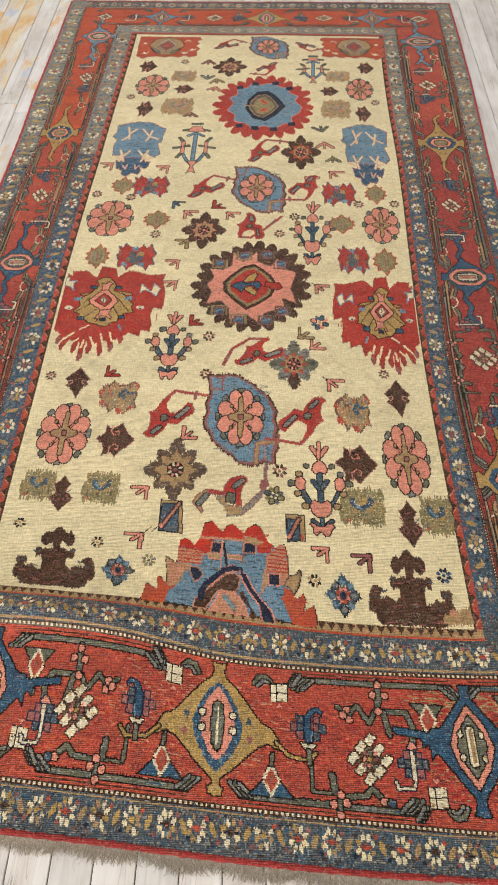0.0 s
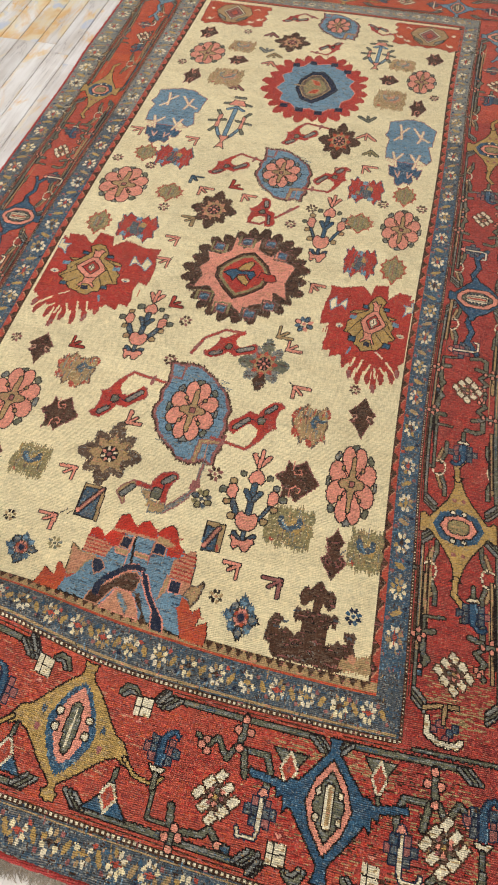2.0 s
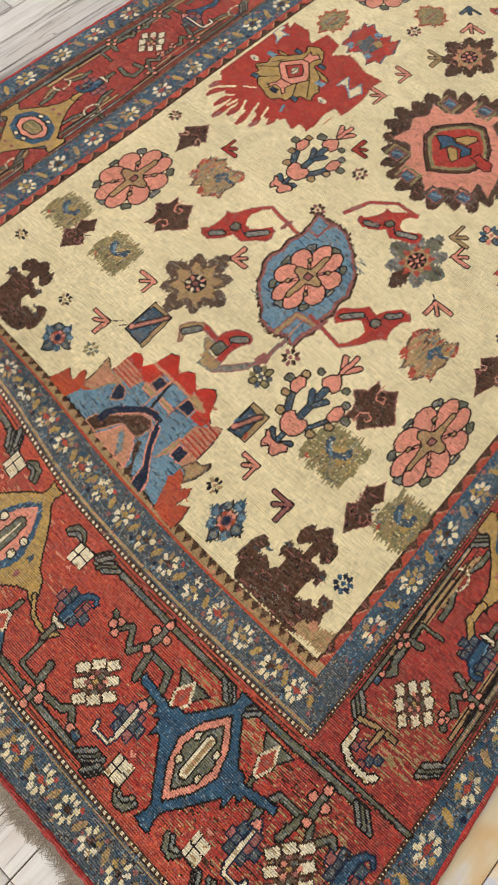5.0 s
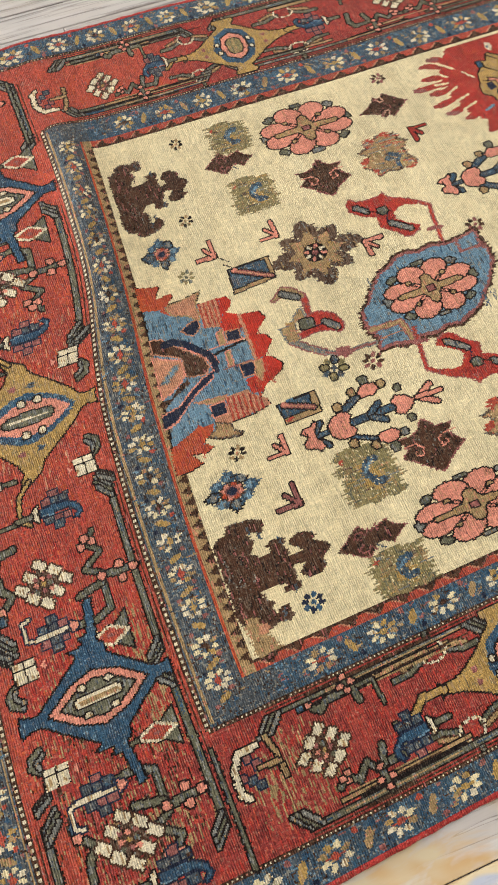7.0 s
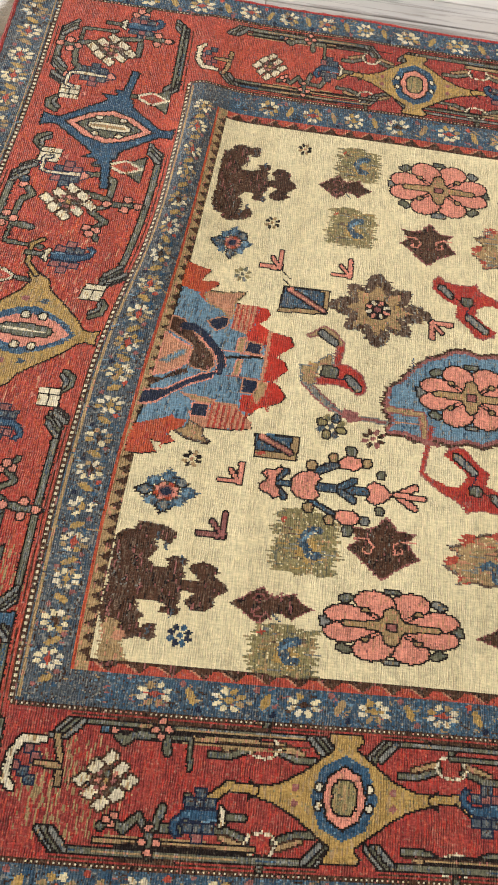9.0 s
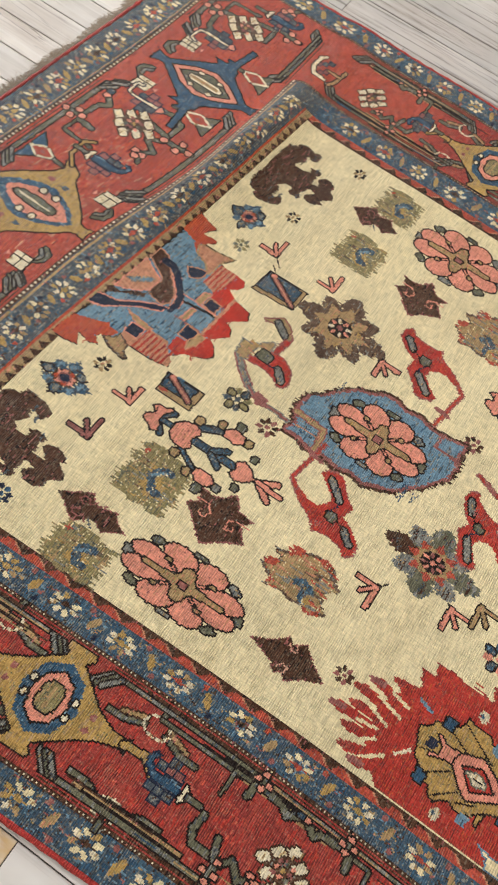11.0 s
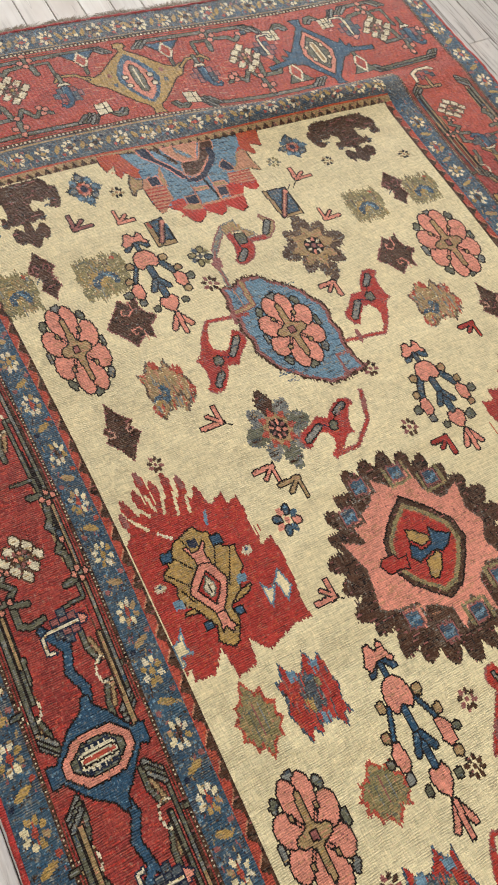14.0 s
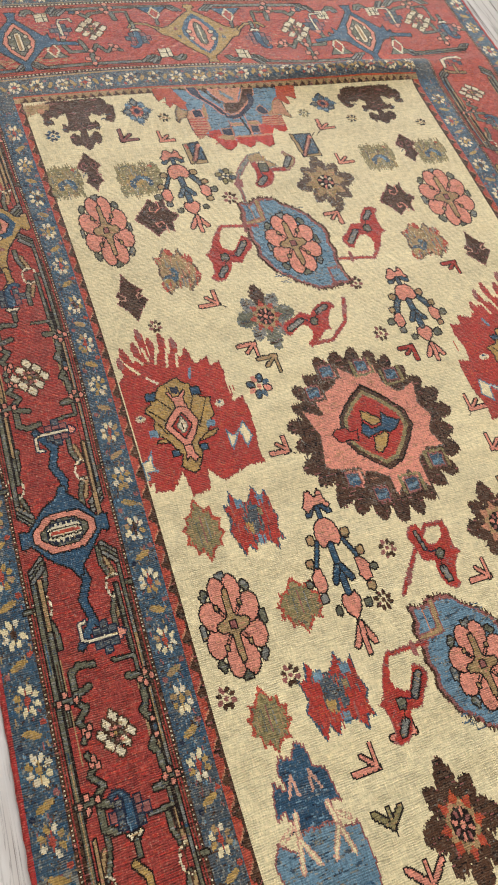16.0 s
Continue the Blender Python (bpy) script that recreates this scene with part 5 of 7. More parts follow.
def house(x, y):
    """The stepped half medallion that stands on the near sawteeth."""
    begin("stepped_half_medallion", FIELD, x, y, 0, 1, 1, "stepped half medallion in crimson, blue, peach and navy")
    # toothed outline, then its blocks from the west to the east
    poly([(-19.6, -0.4), (-18.7, 4.9), (-17.1, 3.7), (-16.2, 3.3), (-16.6, 6.7), (-15.8, 7.1), (-14.5, 5.3), (-14.6, 8.9), (-15.2, 13.0), (-13.5, 11.9), (-12.6, 11.1), (-12.1, 17.7), (-11.0, 18.5), (-8.8, 16.5), (-7.6, 18.9), (-6.8, 23.2), (-5.2, 24.1), (-2.5, 20.7), (0, -0.6)], "sky", "black", rag=0.5)
    poly([(-2.5, 20.7), (-1.9, 22.6), (-0.3, 23.6), (2.3, 20.9), (2.9, 22.4), (4.9, 23.9), (6.2, 22.9), (7.8, 18.9), (9.0, 18.1), (9.4, 17.1), (10.2, 18.1), (11.6, 18.7), (12.4, 14.4), (12.4, 10.4), (13.7, 10.8), (14.6, 12.2), (15.3, 11.6), (14.6, 7.6), (13.3, 5.1), (14.1, 4.7), (15.3, 6.3), (15.9, 4.7), (15.4, 1.9), (17.5, 3.5), (18.1, 0.8), (17.9, -1.6), (0, -0.6)], "sky", "black", rag=0.5)
    for n in range(60):
        px, py = dice.uniform(-12, 10), dice.uniform(0.8, 16.0)
        line([(px, py), (px + dice.uniform(0.8, 2.2), py)], 0.2, ("blue", "ash", "blue", "teal")[n % 4], rag=0.6)
    poly([(-19.5, -0.4), (-18.7, 4.7), (-17.1, 3.6), (-16.2, 3.3), (-16.5, 6.5), (-15.8, 6.9), (-14.4, 5.3), (-13.7, 4.5), (-11.9, 5.4), (-12.9, 3.8), (-13.8, 3.3), (-14.4, -0.4)], "ember", rag=0.8)
    poly([(-14.2, 5.0), (-14.5, 8.9), (-15.0, 12.6), (-13.5, 11.7), (-12.6, 11.1), (-9.6, 11.2), (-8.9, 10.7), (-9.9, 9.5), (-10.9, 8.0), (-11.7, 5.5), (-13.7, 4.3)], "peach", "tan", rag=0.8)
    poly([(-12.3, 11.4), (-12.3, 15.9), (-8.5, 15.7), (-6.4, 14.3), (-7.2, 11.2)], "peach", rag=0.6)
    for n in range(5):
        line([(-12.2, 11.6 + n), (-7.4 + 0.1 * n, 11.5 + n)], 0.45, "red" if n in (1, 4) else "rust", rag=0.5)
    poly([(-12.3, 15.9), (-12.0, 17.8), (-10.9, 18.3), (-9.8, 17.9), (-8.8, 16.5), (-7.6, 18.9), (-4.8, 18.7), (-4.9, 15.1), (-6.4, 14.3), (-8.6, 15.7)], "scarlet", rag=0.6)
    poly([(-7.5, 18.9), (-6.7, 23.0), (-5.1, 23.8), (-2.5, 20.7), (-1.9, 22.4), (-0.3, 23.3), (2.3, 20.9), (2.4, 19.1), (-1.9, 19.0), (-4.5, 18.6)], "scarlet", rag=0.6)
    poly([(2.3, 20.9), (2.9, 22.2), (5.0, 23.6), (6.1, 22.7), (7.7, 18.9), (8.9, 18.0), (8.2, 15.8), (5.3, 15.7), (5.2, 18.7), (2.6, 20.0)], "scarlet", rag=0.6)
    for n in range(34):
        px, py = dice.uniform(-7, 8), dice.uniform(16.4, 22.0)
        if dye[int((pen["u"] + px * 0.01 - U0) / KNOT), int((pen["v"] + py * 0.01 - V0) / KNOT)] == NUMBER["scarlet"]:
            line([(px, py), (px + 1.2, py)], 0.2, "ember" if n % 2 else "wine", rag=0.6)
    poly([(-7.6, 18.5), (2.6, 18.6), (2.5, 19.3), (-7.6, 19.3)], "peach", rag=0.5)
    poly([(2.2, 17.6), (2.6, 20.2), (5.2, 19.8), (7.0, 18.6), (5.1, 17.6)], "tan", "peach", rag=0.6)
    poly([(-5.5, 13.4), (-5.6, 14.6), (-2.9, 14.3), (-2.9, 13.2)], "tan", "pink", rag=0.4)
    poly([(-1.2, 13.4), (-1.4, 14.8), (1.9, 14.7), (2.0, 13.2)], "tan", "pink", rag=0.4)
    line([(-2.7, 10.8), (-2.5, 18.4)], 0.35, "pink", rag=0.5)
    line([(2.1, 12.4), (2.3, 18.4)], 0.35, "mauve", rag=0.5)
    for block in ([(-8.2, 6.5), (-9.2, 8.3), (-9.5, 10.3), (-8.3, 10.6), (-7.2, 9.9), (-6.5, 8.5), (-7.3, 7.1)], [(-5.0, 15.0), (-4.9, 17.8), (-2.6, 17.7), (-2.9, 14.9)], [(2.2, 15.3), (2.3, 18.0), (3.4, 18.4), (5.0, 17.9), (4.9, 15.6)]):
        poly(block, "navy", rag=0.5)
        line(block + block[:1], 0.2, "peach", rag=0.5)
    # the gable: a navy ridge over brown, peach and blue
    poly([(-8.4, -0.6), (-8.1, 1.8), (-5.6, 4.8), (-1.9, 9.0), (0.4, 10.0), (1.7, 9.0), (1.6, 6.3), (0.7, 4.7), (-3.0, 4.8), (-3.7, 3.2), (-5.4, -0.6)], "brown", "peach", rag=0.6)
    for n in range(16):
        px, py = dice.uniform(-4.5, 0.6), dice.uniform(4.8, 8.0)
        line([(px, py), (px + 1.0, py)], 0.2, "umber", rag=0.6)
    poly([(-5.1, -0.8), (-3.8, 1.9), (-2.8, 4.8), (0.5, 4.9), (1.7, 3.6), (2.9, 1.5), (3.8, -0.8)], "peach", "pink", rag=0.6)
    poly([(0.7, -0.6), (-0.6, 1.0), (-2.0, 2.7), (-2.2, 4.0), (-1.1, 3.9), (-0.2, 2.6), (1.0, 1.0)], "sky", "ash", rag=0.5)
    poly([(5.6, -1.0), (3.7, 2.0), (2.3, 5.2), (1.5, 5.2), (2.0, 3.1), (3.9, 1.0), (4.0, -1.0)], "brown", rag=0.7)
    poly([(-6.3, 1.8), (-7.1, 2.6), (-7.1, 4.3), (-5.8, 7.0), (-3.3, 9.7), (-1.8, 11.3), (0.0, 12.0), (1.4, 11.4), (2.1, 10.3), (0.2, 10.1), (-1.8, 9.1), (-4.1, 6.4), (-5.7, 4.8), (-6.1, 3.1)], "pink", rag=0.4)
    line([(-6.6, 2.2), (-6.7, 4.2), (-5.5, 6.3), (-3.4, 8.7), (-1.7, 10.4), (0.1, 11.1), (1.6, 10.8)], 1.35, "navy", rag=0.5)
    poly([(6.3, -1.4), (5.7, 2.1), (3.8, 4.6), (2.1, 7.8), (1.3, 10.6), (3.1, 9.8), (4.7, 6.2), (6.5, 3.6), (8.7, 1.0), (9.4, -1.6)], "pink", rag=0.4)
    poly([(6.6, -1.4), (6.0, 2.1), (4.1, 4.8), (2.4, 7.9), (1.5, 10.5), (2.9, 9.6), (4.4, 6.1), (6.2, 3.5), (8.3, 1.0), (9.0, -1.6)], "navy", rag=0.4)
    # the eastern blocks
    poly([(6.1, 4.6), (6.8, 11.3), (7.9, 11.2), (7.6, 7.3)], "tan", "peach", rag=0.5)
    poly([(7.2, 10.8), (7.3, 15.3), (8.4, 15.8), (10.3, 18.4), (11.5, 18.4), (12.0, 13.9), (12.2, 10.4), (12.3, 7.7), (10.5, 7.7), (10.4, 10.4)], "peach", rag=0.6)
    for n in range(7):
        line([(7.6 + 0.12 * n, 11.2 + n), (11.9, 11.0 + n)], 0.45, "red" if n in (1, 2, 4, 6) else "rust", rag=0.5)
    poly([(10.9, 7.5), (12.3, 10.4), (13.6, 10.6), (14.5, 11.9), (15.1, 11.4), (14.4, 7.6), (13.1, 5.1), (12.3, 7.1)], "tan", "umber", rag=0.6)
    poly([(11.0, 4.9), (11.2, 7.2), (12.3, 7.1), (13.3, 5.1), (14.1, 4.5), (15.2, 6.1), (15.7, 4.8), (15.2, 1.8), (17.3, 3.3), (17.9, 0.8), (17.7, -1.6), (12.9, -1.4), (11.3, 2.9), (10.5, 4.4)], "ember", rag=0.8)
    for n in range(14):
        px, py = dice.uniform(12.0, 15.6), dice.uniform(0.2, 4.6)
        line([(px, py), (px + 1.2, py)], 0.2, "red" if n % 2 else "rust", rag=0.6)
    poly([(7.8, 7.3), (7.8, 10.6), (10.4, 10.5), (10.4, 7.3)], "pink", rag=0.4)
    poly([(8.1, 7.6), (8.1, 10.3), (10.2, 10.2), (10.2, 7.6)], "navy", rag=0.4)


def crested_bird(x, y):
    begin("crested_sprig", FIELD, x, y, 0, 1, 1, "tan and crimson crested sprig")
    line([(2.4, -4.4), (4.7, -1.8), (6.8, 1.1)], 0.75, "ash", "mauve", rag=0.7)
    line([(6.8, 1.1), (8.2, 4.1), (8.2, 8.3), (8.6, 10.8)], 0.75, "mauve", "ash", rag=0.7)
    poly([(6.6, 3.0), (7.9, 2.4), (9.3, 4.4), (8.6, 6.2), (7.2, 5.8)], "mauve", rag=1.2)
    poly([(-6.7, -5.5), (-8.1, -3.5), (-9.2, -1.7), (-8.3, 0.2), (-6.0, 2.5), (-0.4, 1.7), (-0.5, 0.3), (-5.1, 0.9), (-6.2, -1.0), (-6.7, -3.0), (-6.2, -4.7)], "tan", "mauve", rag=0.9)
    line([(-7.5, -2.4), (-5.8, 0.4)], 0.8, "ash", "black", rag=0.5)
    poly([(-5.4, 1.0), (-5.7, 2.6), (-1.7, 1.9), (-0.4, 1.4), (-0.6, 0.1)], "red", "mauve", rag=0.8)
    poly([(-4.0, 0.3), (-1.1, 0.6), (-0.8, -2.1), (1.4, -2.4), (2.8, -2.0), (2.9, -4.2), (2.3, -5.4), (0.4, -5.5), (-0.8, -6.1), (-1.0, -3.6), (-2.5, -1.9)], "tan", "ash", rag=1.0)
    for n in range(12):
        px, py = dice.uniform(-1.8, 2.2), dice.uniform(-5.0, -1.6)
        line([(px, py), (px + 0.2, py + 1.0)], 0.25, "peach" if n % 2 else "gold", rag=0.8)
    poly([(-1.4, 0.4), (-1.9, 2.0), (-1.7, 3.9), (-0.0, 6.4), (1.5, 7.1), (2.9, 7.3), (3.7, 6.6), (4.1, 5.4), (3.1, 4.0), (2.5, 1.9), (2.6, -0.3), (2.8, -2.3), (1.4, -2.6), (1.0, -1.0), (1.0, 1.6)], "red", "mauve", rag=0.9)
    poly([(-1.2, -1.6), (0.8, -2.0), (1.4, -0.2), (1.2, 1.6), (-0.9, 1.8), (-1.4, 0.2)], "moss", "black", rag=0.5)
    line([(0.9, 3.6), (2.6, 5.5)], 0.9, "ash", "black", rag=0.4)
    line([(1.2, 1.7), (0.9, 3.4)], 0.25, "navy")


for x, y, rx, ry in ((0.415, 1.155, 6.2, 11.8), (-0.445, 1.218, 7.2, 10.8), (-0.450, 2.118, 8.0, 10.2), (0.428, 2.100, 6.2, 10.2), (-0.402, 2.985, 7.0, 9.2), (0.411, 2.970, 5.6, 8.6)):
    rosette(x, y, rx, ry)
shield(-0.397, 0.783, -1)
shield(0.388, 0.708, 1)
spiky_flower(-0.256, 0.830, 3.5, 4.2)
spiky_flower(0.242, 0.779, 3.6, 5.2)
for x, y in ((-0.500, 0.948), (-0.312, 0.900), (0.181, 0.813), (-0.515, 1.417), (0.383, 1.441), (-0.097, 1.576), (-0.295, 2.038), (-0.397, 2.235), (-0.513, 2.249), (0.362, 2.212), (0.480, 2.215), (0.100, 2.047), (-0.289, 3.182), (-0.477, 2.896), (0.465, 2.870)):
    dot_flower(x, y, 1.15 if y < 1.5 else 1.35, "black" if y < 1 else "brown", "tan" if y < 1.2 else "mauve")
dot_flower(-0.190, 0.856, 1.2, "olive", "moss")
dot_flower(0.466, 0.832, 1.3, "navy", "teal")
dot_flower(0.090, 1.039, 1.8, "olive", "slate")
dot_flower(0.216, 1.640, 1.9, "blue", "pink")
dot_flower(0.103, 1.112, 1.4, "brown", "mauve")
dot_flower(-0.096, 1.430, 1.3, "brown", "mauve")
dot_flower(0.149, 2.138, 1.4, "brown", "brown")
house(0.001, 0.738)
blue_box(-0.147, 0.973, -1)
blue_box(0.138, 0.950, 1)
# three-toed sprigs, near half of the field
for x, y, rot, size, colour, stem in (
        (-0.227, 0.912, 135, 1.1, "pink", 3.5), (-0.227, 1.042, 135, 1.1, "pink", 0), (-0.130, 1.222, -45, 1.0, "pink", 1.5), (0.200, 0.883, 135, 1.0, "pink", 0),
        (0.292, 0.865, 135, 1.1, "mauve", 0), (0.247, 1.402, 225, 1.1, "pink", 2.5), (0.203, 1.548, -45, 1.1, "pink", 1.5), (0.171, 1.590, -45, 1.2, "tan", 0),
        (0.223, 1.788, 225, 1.0, "pink", 2), (-0.353, 1.433, -45, 1.0, "red", 0), (-0.141, 1.637, -45, 1.0, "red", 0), (-0.223, 1.795, 135, 1.1, "pink", 2),
        (-0.223, 1.895, 135, 1.1, "pink", 0), (-0.202, 1.997, 135, 1.1, "tan", 2)):
    bird_foot(x, y, rot, size, colour, stem)
# three-toed sprigs, far half of the field
for x, y, rot, size, colour, stem in (
        (-0.195, 2.147, 225, 1.1, "pink", 0), (-0.056, 2.142, 225, 1.1, "pink", 0), (-0.105, 2.195, -45, 1.1, "red", 0), (-0.237, 2.200, 225, 1.0, "blue", 0),
        (-0.500, 2.420, 135, 1.2, "pink", 0), (-0.303, 2.406, 135, 1.2, "pink", 0), (0.290, 2.382, 225, 1.2, "pink", 0), (0.288, 2.468, 180, 1.0, "olive", 2),
        (0.262, 2.560, 180, 1.3, "pink", 0), (0.205, 2.350, 225, 1.2, "pink", 0), (0.250, 2.680, 10, 1.2, "moss", 0), (-0.191, 3.174, 180, 1.1, "mauve", 0),
        (-0.150, 3.021, 190, 1.1, "tan", 0), (-0.156, 2.957, 170, 1.1, "pink", 0), (-0.190, 3.060, 0, 1.0, "ash", 0), (-0.235, 2.760, 180, 1.0, "mauve", 0)):
    bird_foot(x, y, rot, size, colour, stem)
lobed_palmette(-0.152, 1.108, 7.6, 9.8, "umber", "tan", "white", "large grey-brown lobed palmette with a tan star")
lobed_palmette(0.141, 1.472, 6.6, 9.0, "moss", "rust", "red", "grey-green lobed palmette with a rust star")
lobed_palmette(-0.142, 2.062, 7.0, 9.2, "brown", "peach", "mauve", "dark lobed palmette with a peach star")
lobed_palmette(0.176, 2.520, 7.0, 10.6, "brown", "ember", "mauve", "dark lobed palmette with an orange-red star")
lobed_palmette(-0.103, 3.140, 7.0, 7.6, "brown", "peach", "mauve", "dark lobed palmette with a peach star")
for x, y, w, h in ((0.298, 1.010, 11.0, 11.4), (-0.478, 1.056, 8.4, 11.0), (-0.325, 1.050, 9.0, 11.4), (0.470, 0.990, 7.8, 11.0)):
    ragged_square(x, y, w, h, "olive", "blue", "faded olive square leaf with a blue heart", "gold")
for x, y, w, h in ((-0.283, 3.064, 10.0, 9.0), (0.331, 3.070, 10.0, 8.6), (-0.290, 2.826, 12.4, 13.0), (0.313, 2.820, 11.4, 14.0)):
    ragged_square(x, y, w, h, "tan", "ash", "faded tan square leaf with a grey heart", "peach")
dark_tree(-0.417, 1.033, 12.6, 1)
dark_tree(0.406, 0.967, 12.8, 1)
dark_tree(0.412, 1.353, 13.4, -1)
dark_tree(-0.440, 1.394, 11.4, -1)
curl_diamond(-0.311, 1.200, 9.6, 10.4)
curl_diamond(0.292, 1.138, 10.4, 11.6)
rust_leaf(0.292, 1.305, 9.2, 14.4)
rust_leaf(-0.322, 1.345, 10.4, 13.0)
for x, y, w, h in ((-0.432, 2.300, 8.6, 9.6), (-0.299, 2.114, 9.4, 9.4), (-0.464, 1.924, 8.0, 11.0), (0.300, 2.100, 9.6, 9.8), (0.422, 2.270, 8.0, 10.4), (0.425, 1.915, 8.2, 12.0)):
    tan_leaf(x, y, w, h)
for x, y, w, h in ((-0.338, 2.300, 12.4, 11.4), (-0.345, 1.926, 12.2, 11.4), (0.298, 2.268, 11.4, 12.0), (0.328, 1.922, 9.6, 12.2)):
    red_tuft(x, y, w, h)
for x, y, w, h in ((-0.436, 3.142, 7.6, 9.6), (0.445, 3.140, 7.0, 9.6), (-0.276, 2.960, 8.0, 7.0), (0.293, 2.955, 7.6, 7.4), (-0.413, 2.806, 6.6, 11.6), (0.414, 2.787, 6.2, 11.6)):
    curl_diamond(x, y, w, h)
flowering_plant(0.201, 1.060, 28, 1, 1.0, "blue")
flowering_plant(-0.200, 1.536, 27, 1, 0.95, "blue")
flowering_plant(0.205, 2.052, 33, 1, 0.95, "teal")
flowering_plant(-0.207, 2.534, 33, 1, 0.86, "sky", True)
flowering_plant(0.233, 3.120, 23, 1, 0.74, "sky", True)
hexagon_medallion(0.0, 1.282, 19.5, 30)
hexagon_rosette(0.002, 1.282, 13.6, 20.5)
hexagon_medallion(0.028, 2.296, 18.5, 26.5, 1)
hexagon_rosette(0.022, 2.300, 13.0, 17.5)
hexagon_medallion(0.052, 3.312, 17.0, 19.5)
hexagon_rosette(0.050, 3.316, 10.5, 13.5)
leaf_animal(-0.185, 1.274, 0, 1.0, 1)
leaf_animal(0.165, 1.290, 180, 1.0, 1)
leaf_animal(0.047, 1.506, -22, 0.92, stalk=((-0.5, 7.0), (-5.4, 5.0), (-8.6, -1.0), (-8.2, -8.0)))
leaf_animal(-0.150, 2.290, -8, 0.9, 1)
leaf_animal(0.185, 2.315, 188, 0.9, 1)
leaf_animal(0.012, 2.083, 150, 0.92, -1, stalk=((-0.3, 7.0), (3.0, 5.5), (4.6, -1.6), (5.7, -10.2)))
leaf_animal(0.040, 2.515, 0, 0.9, 1)
leaf_animal(-0.125, 3.325, -20, 0.7, 1)
leaf_animal(0.205, 3.330, 200, 0.6, -1)
leaf_animal(0.050, 3.140, 180, 0.7, 1)
crested_bird(-0.013, 1.030)
great_palmette(0.397, 1.690, 1)
great_palmette(-0.415, 1.722, -1.26)
corner_palmette(-0.365, 3.314, 1)
corner_palmette(0.398, 3.318, -1)
blue_cloud(-0.417, 2.582, 1.10, 1.12)
blue_cloud(0.405, 2.566, 0.98, 1.24)
round_medallion(0.018, 1.798, 17.4, 20.2, "brown", "pink", "blue", False)
round_medallion(0.040, 2.838, 19.0, 23.2, "red", "sky", "navy", True)
begin("corner_mark", FIELD, 0.480, 0.735, 0, 1, 1, "peach repair in the corner of the field")
poly([(-3.0, -2.0), (3.4, -2.0), (3.2, 2.4), (0.4, 1.0), (-2.4, 0.4)], "tan", rag=2.0)
oval(-0.4, 0.6, 0.8, 1.0, "peach", rag=1.2)


